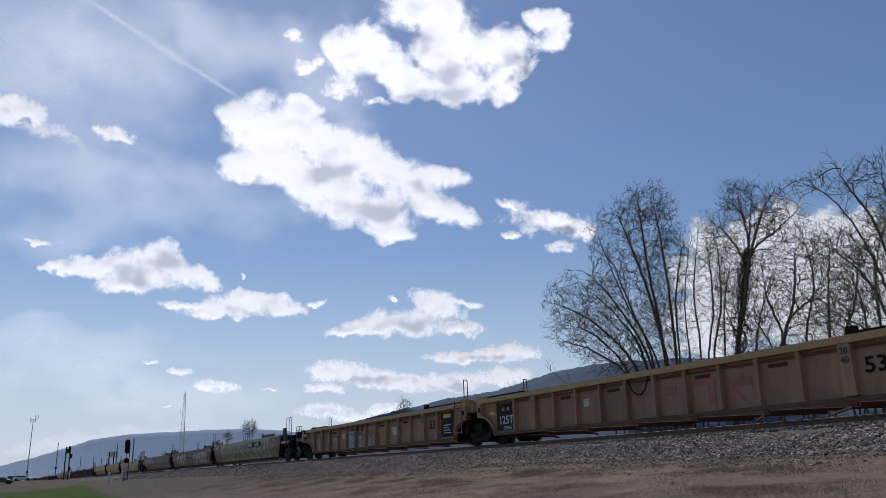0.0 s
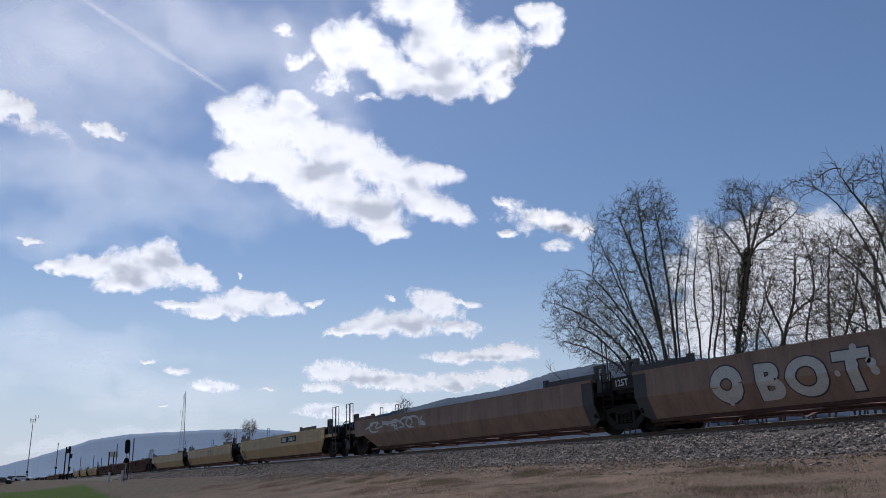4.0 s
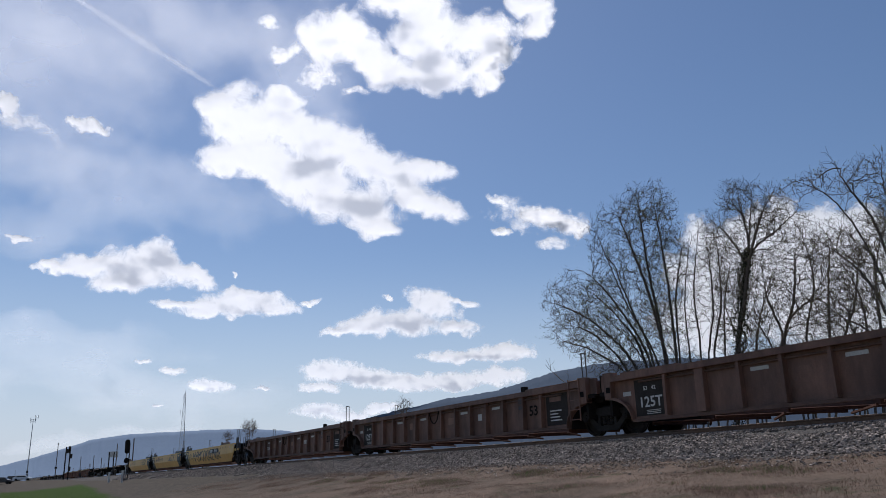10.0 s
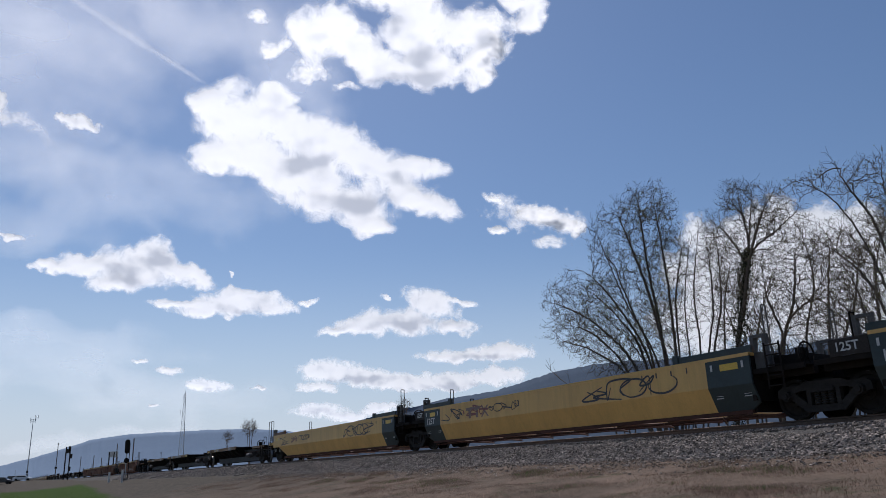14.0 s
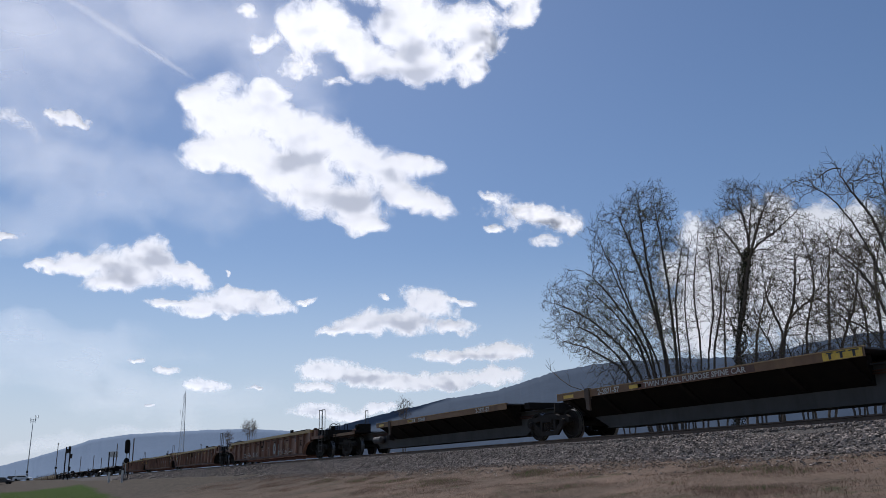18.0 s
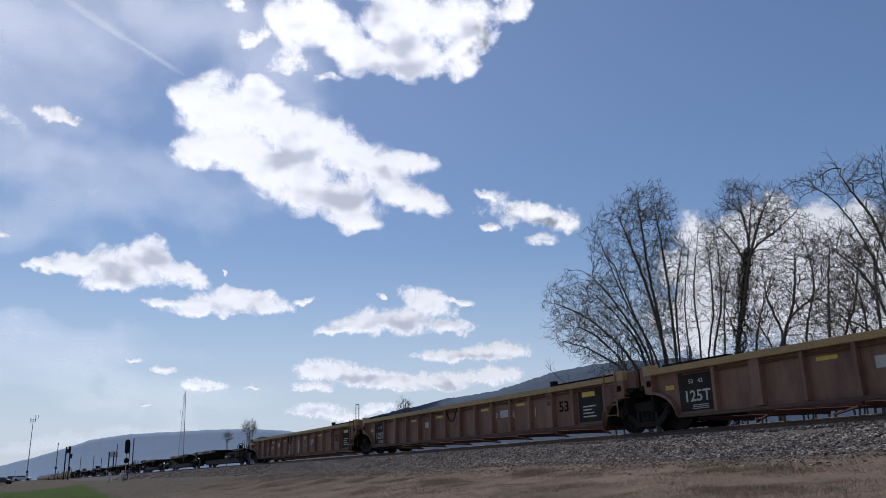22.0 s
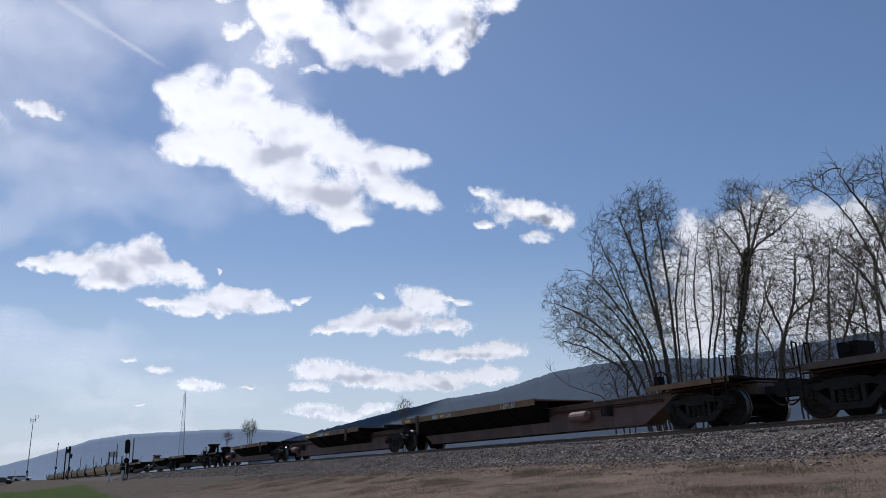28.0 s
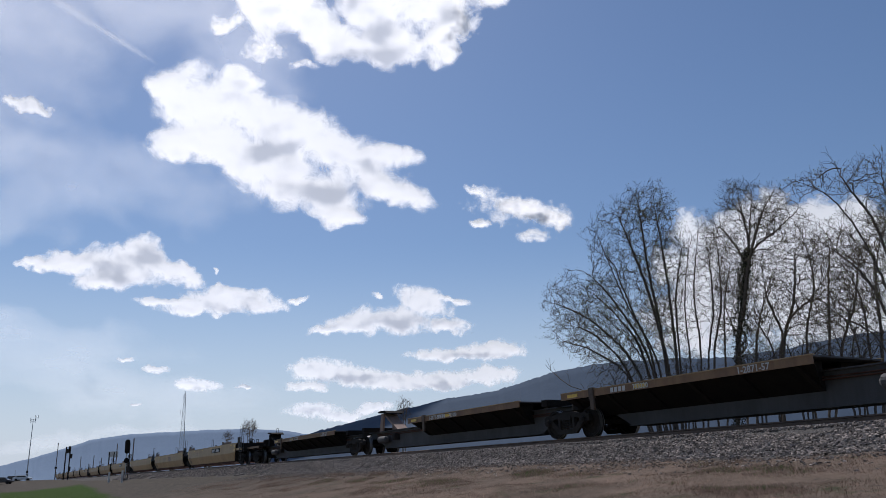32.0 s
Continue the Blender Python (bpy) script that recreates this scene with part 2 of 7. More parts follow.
def height(x, y):
    z = bank(y)
    if 3 < y < 15.0 and -160 < x < 40:
        z += 0.10 * noise.noise((x * 0.22, y * 0.35, 0)) + 0.035 * noise.noise((x * 1.1, y * 1.3, 3))
    if y < 13 and x < -150:
        z += (1.75 - min(z, 1.75)) * min((-150 - x) / 70, 1) * (1 if y > -60 else 0)
    return z


xs = [-4500, -3000, -2000, -1200, -800, -500, -350, -280, -240, -220, -200, -180, -165, -150] + [-140 + 5 * i for i in range(12)] + [-80 + 1.0 * i for i in range(40)]
xs += [-40 + 0.4 * i for i in range(116)] + [7, 9, 12, 20, 40, 100, 300, 1000, 4500]
ys = [-4500, -2000, -800, -300, -120, -60, -50, -30, -15, -8, -4, -1, 0, 1.5, 3, 4, 5] + [5.5 + 0.25 * i for i in range(38)] + [15.1, 16, 17.5, 18.3, 19.0, 19.6, 20.5, 22, 26, 32, 45, 60, 100, 200, 400, 900, 2000, 4500]
gv = [(x, y, height(x, y)) for x in xs for y in ys]
gf = []
for i in range(len(xs) - 1):
    for j in range(len(ys) - 1):
        a = i * len(ys) + j
        gf.append((a, a + len(ys), a + len(ys) + 1, a + 1))

GROUND = bpy.data.materials.new("bank earth and grass")
GROUND.use_nodes = True
n, l = GROUND.node_tree.nodes, GROUND.node_tree.links
gb = n["Principled BSDF"]
gb.inputs["Roughness"].default_value, gb.inputs["Specular IOR Level"].default_value = 1.0, 0.03
co = n.new("ShaderNodeTexCoord")


def tex(scale, detail=6, squash=(1, 1, 1)):
    mp = n.new("ShaderNodeMapping")
    mp.inputs["Scale"].default_value = squash
    l.new(co.outputs["Object"], mp.inputs[0])
    t = n.new("ShaderNodeTexNoise")
    t.inputs["Scale"].default_value, t.inputs["Detail"].default_value, t.inputs["Roughness"].default_value = scale, detail, 0.7
    l.new(mp.outputs[0], t.inputs["Vector"])
    return t.outputs[0]


def band(value, lo, hi):
    r = n.new("ShaderNodeMapRange")
    r.inputs["From Min"].default_value, r.inputs["From Max"].default_value = lo, hi
    l.new(value, r.inputs["Value"])
    return r.outputs[0]


def blend(f, a, b):
    m = n.new("ShaderNodeMix")
    m.data_type = "RGBA"
    l.new(f, m.inputs[0])
    for s, c in ((6, a), (7, b)):
        if isinstance(c, tuple):
            m.inputs[s].default_value = (*c, 1)
        else:
            l.new(c, m.inputs[s])
    return m.outputs[2]


def math_node(op, a, b):
    m = n.new("ShaderNodeMath")
    m.operation = op
    for s, c in ((0, a), (1, b)):
        if isinstance(c, (int, float)):
            m.inputs[s].default_value = c
        else:
            l.new(c, m.inputs[s])
    return m.outputs[0]


sep = n.new("ShaderNodeSeparateXYZ")
l.new(co.outputs["Object"], sep.inputs[0])
wob = math_node("MULTIPLY", math_node("SUBTRACT", tex(0.35, 4), 0.5), 2.4)
yy = math_node("ADD", sep.outputs[1], wob)
dry = blend(band(tex(0.5, 6), 0.38, 0.62), (0.19, 0.138, 0.106), (0.077, 0.061, 0.048))
dry = blend(band(tex(16, 5), 0.42, 0.68), dry, (0.20, 0.158, 0.124))
dry = blend(band(tex(1.1, 4), 0.56, 0.68), dry, (0.062, 0.066, 0.036))
dry = blend(band(tex(5, 4), 0.55, 0.75), dry, (0.05, 0.042, 0.036))
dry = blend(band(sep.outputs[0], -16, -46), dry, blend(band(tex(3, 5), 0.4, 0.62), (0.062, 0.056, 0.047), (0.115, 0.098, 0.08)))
lawn = blend(band(tex(0.6, 5), 0.35, 0.65), (0.036, 0.066, 0.013), (0.048, 0.07, 0.02))
side = math_node("ADD", math_node("MULTIPLY", sep.outputs[0], -0.058), math_node("MULTIPLY", yy, -1.0))
far_lawn = math_node("MULTIPLY", band(side, -2.9, -2.2), band(math_node("ADD", sep.outputs[0], math_node("MULTIPLY", wob, 6.0)), -138, -112))
cover = blend(far_lawn, dry, lawn)
field = blend(band(tex(0.02, 5), 0.4, 0.6), (0.26, 0.225, 0.16), (0.15, 0.15, 0.08))
cover = blend(band(sep.outputs[1], 21, 24), cover, field)
# bed under the loose stones is darkened: shade in their gaps put into colour
gravel = blend(band(tex(22, 3), 0.35, 0.65), (0.085, 0.079, 0.074), (0.14, 0.13, 0.122))
bedmask = math_node("MULTIPLY", band(yy, 13.4, 13.9), band(yy, 21.4, 20.4))
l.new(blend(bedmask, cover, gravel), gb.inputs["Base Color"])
bp = n.new("ShaderNodeBump")
bp.inputs["Strength"].default_value, bp.inputs["Distance"].default_value = 0.7, 0.06
l.new(tex(14, 6), bp.inputs["Height"]), l.new(bp.outputs[0], gb.inputs["Normal"])
ground = tagged(new("ground", sheet("ground", gv, gf, GROUND, True)), "sloping dry grass bank with a gravel track bed", "ground", kind="structure")


# ---- hills ----
def forest_material(name, a, b, size):
    return mat(name, a, b, 1.0, 0, size, size * 9, 0.0, 0.7, grit=0.1)


def ridge(name, label, crest, depth, far, material, rough):
    """A wooded ridge: crest (px, py) pairs seen from the lens set its height and bearing; far is its distance."""
    cols, rows = 260, 14
    v, f = [], []
    for i in range(cols):
        u = i / (cols - 1) * (len(crest) - 1)
        k = min(int(u), len(crest) - 2)
        s = u - k
        s = s * s * (3 - 2 * s) * 0.5 + s * 0.5
        p = [crest[k][c] + (crest[k + 1][c] - crest[k][c]) * s for c in (0, 1)]
        w = toward(*p)
        flat = Vector((w.x, w.y, 0)).normalized()
        top = w.z / Vector((w.x, w.y)).length * far
        top += rough * (noise.noise((i * 0.13, far, 1)) + 0.7 * noise.noise((i * 0.9, far, 2)) + 0.6 * noise.noise((i * 3.1, far, 5)))
        for j in range(rows):
            q = j / (rows - 1)
            d = far + depth * (q - 1) if q <= 1 else far
            z = -6 + (top + 7) * q ** 1.25 + rough * 0.9 * noise.noise((i * 0.21, j * 0.55, far)) * q * (1 - q) * 4
            v.append(flat * d + Vector((0, 0, z)))
        v.append(flat * (far + depth) + Vector((0, 0, -20)))
    r = rows + 1
    for i in range(cols - 1):
        for j in range(rows):
            a = i * r + j
            f.append((a, a + r, a + r + 1, a + 1))
    return tagged(new(name, sheet(name, v, f, material, True)), label, "hill", kind="structure")


# aerial haze is put into the blue base colours of both hills
HILLFAR = forest_material("distant wooded slope in haze colour", (0.175, 0.236, 0.32), (0.152, 0.21, 0.29), 0.02)
HILLNEAR = forest_material("near wooded slope in haze colour", (0.056, 0.08, 0.116), (0.043, 0.064, 0.096), 0.05)
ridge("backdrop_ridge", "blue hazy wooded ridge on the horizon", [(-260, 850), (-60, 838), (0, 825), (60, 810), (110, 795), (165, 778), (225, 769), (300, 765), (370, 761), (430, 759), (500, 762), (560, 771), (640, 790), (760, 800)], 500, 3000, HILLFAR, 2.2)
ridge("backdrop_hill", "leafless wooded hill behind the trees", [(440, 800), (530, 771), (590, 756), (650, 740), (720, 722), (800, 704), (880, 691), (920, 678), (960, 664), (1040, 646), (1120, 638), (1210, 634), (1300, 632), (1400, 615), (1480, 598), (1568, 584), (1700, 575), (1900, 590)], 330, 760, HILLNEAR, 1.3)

# ---- track ----
track = thing("railway_track", "rusty steel rails on wooden ties in grey ballast", "railway track", kind="structure", at=pose(0, TRACK_Y, BED))
for side_y in (-0.7525, 0.7525):
    bm = bmesh.new()
    sec = [(-0.075, 0), (0.075, 0), (0.07, 0.02), (0.012, 0.035), (0.012, 0.125), (0.037, 0.138), (0.037, 0.168), (0.03, 0.172), (-0.03, 0.172), (-0.037, 0.168), (-0.037, 0.138), (-0.012, 0.125), (-0.012, 0.035), (-0.07, 0.02)]
    loft(bm, [(y + side_y, z) for y, z in sec], -900, 200)
    part("rail", bm, RAIL, track, "brown rusty steel rail")
bm = bmesh.new()
box(bm, -0.11, 0.11, -1.3, 1.3, -0.17, 0.004)
tie_mesh = finish(bm, "tie", TIE, 0.01)
for i in range(110):
    part("tie", tie_mesh, TIE, track, at=pose(8 - 0.52 * i + random.uniform(-0.03, 0.03), random.uniform(-0.04, 0.04), 0, 0, 0, random.uniform(-1, 1)))

# ---- loose stones on the shoulder, and grass on the bank ----
def scatter_stones(count, x0, x1, y0, y1, size, power=0.85):
    rng = np.random.default_rng(5)
    base = np.array([(-1, -1, -1), (1, -1, -1), (1, 1, -1), (-1, 1, -1), (-1, -1, 1), (1, -1, 1), (1, 1, 1), (-1, 1, 1)], float)
    quads = np.array([(3, 2, 1, 0), (4, 5, 6, 7), (0, 1, 5, 4), (1, 2, 6, 5), (2, 3, 7, 6), (3, 0, 4, 7)])
    x = x0 + (x1 - x0) * rng.random(count)
    y = y0 + (y1 - y0) * rng.random(count) ** power
    toe = np.array([0.55 * noise.noise((a * 0.5, 0, 4)) + 0.3 * noise.noise((a * 2.1, 0, 6)) for a in x])
    y = np.where(y < y0 + 0.5, y + toe * rng.random(count), y)
    z = np.array([height(a, b) for a, b in zip(x, y)])
    s = size * (0.45 + 0.75 * rng.random((count, 1, 1)))
    pts = base[None] * (0.6 + 0.4 * rng.random((count, 8, 3))) * s * np.array([1, 0.8, 0.6])
    a, b = rng.random(count) * 6.283, (rng.random(count) - 0.5) * 2.2
    ca, sa, cb, sb = np.cos(a), np.sin(a), np.cos(b), np.sin(b)
    px, py, pz = pts[..., 0], pts[..., 1], pts[..., 2]
    py, pz = py * cb[:, None] - pz * sb[:, None], py * sb[:, None] + pz * cb[:, None]
    px, py = px * ca[:, None] - py * sa[:, None], px * sa[:, None] + py * ca[:, None]
    v = np.stack([px + x[:, None], py + y[:, None], pz + z[:, None] + 0.25 * size], -1).reshape(-1, 3)
    f = (quads[None] + (np.arange(count) * 8)[:, None, None]).reshape(-1, 4)
    return sheet("ballast", v.tolist(), f.tolist(), STONE)


tagged(new("ballast", scatter_stones(66000, -48, 4, 13.6, 15.9, 0.034)), "loose grey crushed stone on the track shoulder", "ballast", kind="stuff")
tagged(new("ballast", scatter_stones(15000, -125, -48, 13.7, 15.9, 0.058)), "loose grey crushed stone farther along the track", "ballast", kind="stuff")
tagged(new("ballast", scatter_stones(4200, -48, 2, 11.2, 13.9, 0.03, 0.45)), "stray grey stones fallen on the dry bank", "ballast", kind="stuff")


def scatter_blades(count, x0, x1, y0, y1, tall, material, clumps=1.0):
    rng = np.random.default_rng(9)
    v, f = [], []
    while len(f) < count:
        x, y = x0 + (x1 - x0) * rng.random(), y0 + (y1 - y0) * rng.random()
        if noise.noise((x * 0.6, y * 0.9, 7)) + 0.35 * noise.noise((x * 3, y * 3, 2)) < -0.25 * clumps + 0.5 * (rng.random() - 0.5):
            continue
        z = height(x, y) - 0.01
        k, lean = rng.random() * 6.283, tall * (0.3 + 0.9 * rng.random())
        w, h = (0.003 + 0.0035 * rng.random()) * (2 if tall > 0.2 else 1), tall * (0.4 + 0.8 * rng.random())
        i = len(v)
        v += [(x - w, y, z), (x + w, y, z), (x + lean * math.cos(k), y + lean * math.sin(k), z + h)]
        f.append((i, i + 1, i + 2))
    return sheet("grass", v, f, material)


tagged(new("dry_grass", scatter_blades(120000, -44, 1, 7.5, 13.9, 0.042, BLADE)), "short dry brown grass on the bank", "grass", kind="stuff")
tagged(new("dry_grass", scatter_blades(45000, -44, 1, 8.5, 13.6, 0.085, BLADE, -1.1)), "taller dry brown grass tufts on the bank", "grass", kind="stuff")
tagged(new("green_weeds", scatter_blades(7000, -30, 1, 9.5, 12.5, 0.07, GREENBLADE, -1.9)), "sparse green weeds on the dry bank", "grass", kind="stuff")
tagged(new("dry_weeds", scatter_blades(26000, -42, 6, 19.6, 24.0, 0.34, mat("pale dry weed", (0.33, 0.28, 0.21), (0.22, 0.185, 0.135), 0.9, 0, 0.5, 20, 0.0, island=0.4))), "pale dry weeds beyond the track", "grass", kind="stuff")
ROADMAT = mat("pale concrete", (0.46, 0.45, 0.43), (0.36, 0.35, 0.33), 0.85, 0, 0.4, 12, 0.1)
bm = bmesh.new()
loft(bm, [(27.0, 0.7), (34.0, 0.7), (34.0, 1.22), (27.0, 1.22)], -420, -24)
tagged(new("road", finish(bm, "road", ROADMAT)), "pale concrete road beyond the railway", "road", kind="structure")
bm = bmesh.new()
loft(bm, [(-70, 1.3), (13.4, 1.3), (13.4, 1.80), (-70, 1.80)], -236, -226)
ASPHALT = mat("worn asphalt", (0.10, 0.10, 0.10), (0.07, 0.07, 0.07), 0.9, 0, 0.6, 20, 0.2)
tagged(new("road", finish(bm, "road", ASPHALT)), "grey asphalt road to the level crossing", "road", kind="structure")
# ---- the train: articulated well cars and spine cars, running towards +x ----
SPEED, X_REF = 17.55, -19.47


def coupling_x(t):
    """Where along the track, at the clip's start, the coupling stands that passes X_REF at t."""
    return X_REF - SPEED * t


WHEELS = {}


def wheel_mesh():
    bm = bmesh.new()
    prof = [(0.06, -0.09), (0.16, -0.085), (0.17, -0.05), (0.36, -0.03), (0.385, -0.075), (0.455, -0.075), (0.46, 0.05), (0.49, 0.055), (0.49, 0.085), (0.39, 0.085), (0.36, 0.03), (0.17, 0.06), (0.06, 0.08)]
    lathe(bm, prof, n=28)
    for k in range(3):
        a = k * 2.094
        rod(bm, (0.26 * math.cos(a), -0.06, 0.26 * math.sin(a)), (0.26 * math.cos(a), -0.02, 0.26 * math.sin(a)), 0.035, 6)
    me = finish(bm, "wheel", WHEEL)
    me.materials.append(TREAD)
    for f in me.polygons:
        r = math.hypot(f.center.x, f.center.z)
        if r > 0.44 and abs(f.normal.y) < 0.5:
            f.material_index = 1
    return me


WHEEL_MESH = wheel_mesh()
bm = bmesh.new()
rod(bm, (0, -0.98, 0), (0, 0.98, 0), 0.08, 10)
AXLE_MESH = finish(bm, "axle", WHEEL)
bm = bmesh.new()


def frame_side(bm, y0, y1):
    """A cast side frame: two journal arms, an upper bar and a lower sag with windows between them."""
    up = [(-1.16, 0.50), (-1.14, 0.67), (-1.0, 0.745), (-0.6, 0.74), (-0.42, 0.81), (0.42, 0.81), (0.6, 0.74), (1.0, 0.745), (1.14, 0.67), (1.16, 0.50), (1.0, 0.47), (0.82, 0.55), (0.55, 0.62), (-0.55, 0.62), (-0.82, 0.55), (-1.0, 0.47)]
    prism(bm, up, y0, y1)
    prism(bm, [(-0.95, 0.55), (-0.75, 0.60), (-0.36, 0.28), (0.36, 0.28), (0.75, 0.60), (0.95, 0.55), (0.45, 0.13), (-0.45, 0.13)], y0 + 0.01, y1 - 0.01)
    for s in (-1, 1):
        box(bm, s * 0.36 - 0.05, s * 0.36 + 0.05, y0, y1, 0.26, 0.66)


frame_side(bm, -0.06, 0.06)
FRAME_MESH = finish(bm, "side_frame", TRUCK)
bm = bmesh.new()
coil = [[bm.verts.new(((0.085 if k % 2 else 0.06) * math.cos(q * math.pi / 5), (0.085 if k % 2 else 0.06) * math.sin(q * math.pi / 5), 0.29 + 0.027 * k)) for q in range(10)] for k in range(11)]
for a, b in zip(coil, coil[1:]):
    for q in range(10):
        bm.faces.new((a[q], a[(q + 1) % 10], b[(q + 1) % 10], b[q]))
SPRING_MESH = finish(bm, "spring", TRUCK)
bm = bmesh.new()
box(bm, -0.28, 0.28, -0.1, 0.1, 0.56, 0.66)
SEAT_MESH = finish(bm, "spring_cap", TRUCK)
bm = bmesh.new()
prism(bm, [(-0.22, 0.5), (0.22, 0.5), (0.25, 0.86), (-0.25, 0.86)], -1.0, 1.0)
box(bm, -0.5, 0.5, -0.45, 0.45, 0.45, 0.75)
BOLSTER_MESH = finish(bm, "bolster", BLACK)
bm = bmesh.new()
rod(bm, (0, -0.13, 0), (0, 0.03, 0), 0.115, 10)
rod(bm, (0, -0.16, 0), (0, -0.13, 0), 0.07, 8)
CAP_MESH = finish(bm, "bearing_cap", TRUCK)


def truck(parent, x):
    """A two-axle truck under a car; its wheelsets turn."""
    t = part("truck", BOLSTER_MESH, BLACK, parent, "dusty cast steel two-axle truck", pose(x, 0, 0))
    for s in (-1, 1):
        part("side_frame", FRAME_MESH, TRUCK, t, at=pose(0, s * 1.03, 0))
        for e in (-0.17, 0.0, 0.17):
            part("spring", SPRING_MESH, TRUCK, t, at=pose(e, s * 1.03, 0))
        part("spring_cap", SEAT_MESH, TRUCK, t, at=pose(0, s * 1.03, 0))
        for e in (-0.89, 0.89):
            part("bearing_cap", CAP_MESH, TRUCK, t, at=pose(e, s * 1.06, 0.52, 0, 0, 0 if s < 0 else 180))
    for e in (-0.89, 0.89):
        for s in (-1, 1):
            w = part("wheel", WHEEL_MESH, WHEEL, t, at=pose(e, s * 0.76, 0.462, 0, 0, 0 if s < 0 else 180))
            WHEELS.setdefault((e, s), []).append(w)
        part("axle", AXLE_MESH, WHEEL, t, at=pose(e, 0, 0.462))
    return t


def coupler(parent, x, way):
    bm = bmesh.new()
    box(bm, min(x, x - way * 1.3), max(x, x - way * 1.3), -0.09, 0.09, 0.72, 0.92)
    prism(bm, [(x - way * 0.32, 0.62), (x + way * 0.06, 0.62), (x + way * 0.06, 1.0), (x - way * 0.32, 1.0)], -0.17, 0.17)
    part("coupler", bm, TRUCK, parent)
    bm = bmesh.new()
    for k in range(6):
        a, b = k / 6, (k + 1) / 6
        rod(bm, (x - way * 0.5 * (1 - a), -0.3, 0.72 - 0.32 * math.sin(1.7 * a)), (x - way * 0.5 * (1 - b), -0.3, 0.72 - 0.32 * math.sin(1.7 * b)), 0.025, 5)
    part("air_hose", bm, BLACK, parent)


def ladder(parent, x, y, z0, z1, material, rungs=5, wide=0.42):
    bm = bmesh.new()
    for e in (0, wide):
        rod(bm, (x + e, y, z0), (x + e, y, z1), 0.022, 6)
    for k in range(rungs):
        z = z0 + 0.06 + (z1 - z0 - 0.12) * k / (rungs - 1)
        rod(bm, (x, y, z), (x + wide, y, z), 0.017, 5)
    return part("ladder", bm, material, parent)


def stake(parent, x, y, z0, z1, material, loop=False):
    """A tall guide post at a well's end, or a bent pipe loop."""
    bm = bmesh.new()
    if loop:
        rod(bm, (x, y, z0), (x, y, z1), 0.02, 6)
        rod(bm, (x, y + 0.16, z0), (x, y + 0.16, z1), 0.02, 6)
        rod(bm, (x, y, z1), (x, y + 0.16, z1), 0.02, 6)
    else:
        box(bm, x - 0.05, x + 0.05, y - 0.035, y + 0.035, z0, z1)
        prism(bm, [(x - 0.12, z0), (x + 0.12, z0), (x + 0.06, z0 + 0.3), (x - 0.06, z0 + 0.3)], y - 0.05, y + 0.05)
    return part("guide_post", bm, material, parent)


def hand_brake(parent, x, y, z):
    bm = bmesh.new()
    ring(bm, (x, y, z), (1, 0, 0), 0.27, 0.022, 18, 5)
    for k in range(6):
        a = k * math.pi / 3
        rod(bm, (x, y, z), (x, y + 0.27 * math.cos(a), z + 0.27 * math.sin(a)), 0.014, 4)
    box(bm, x - 0.2, x - 0.02, y - 0.12, y + 0.12, z - 0.14, z + 0.14)
    part("hand_brake", bm, BLACK, parent, "black spoked hand brake wheel")


def plate(name, parent, x0, x1, z0, z1, y, material, label=""):
    bm = bmesh.new()
    box(bm, x0, x1, y - 0.006, y, z0, z1)
    return part(name, bm, material, parent, label)


TOP, SILL, HALF = 1.60, 0.30, 1.48


def floor_bars(parent, x0, x1, material):
    """The open floor of a well: cross bearers and diagonal struts."""
    n = 7
    step = (x1 - x0) / n
    for k in range(n + 1):
        bm = bmesh.new()
        x = x0 + step * k
        box(bm, x - 0.06, x + 0.06, -1.02, 1.02, 0.18, 0.27)
        part("cross_bearer", bm, material, parent)
        if k < n:
            for s in (-1, 1):
                bm = bmesh.new()
                rod(bm, (x + 0.08, -1.12 * s, 0.2 + 0.03 * s), (x + step - 0.08, 1.12 * s, 0.2 + 0.03 * s), 0.034, 5)
                part("diagonal_strut", bm, material, parent)


POST = mat("dull grey post steel", (0.12, 0.11, 0.10), (0.06, 0.053, 0.048), 0.7, 0.2, 4, 40)


def tag_plate(car, x, s):
    """The black plate with the axle load at the near corner of an end platform."""
    p = plate("load_plate", car, x - 0.45, x + 0.45, 1.22, 1.58, -1.42, DARKPANEL, "black plate with a white axle load")
    lettering("lettering", "125T", 0.27, WHITE, p, pose(x - 0.05, -1.432, 1.32, 90, 0, 0))
    return p


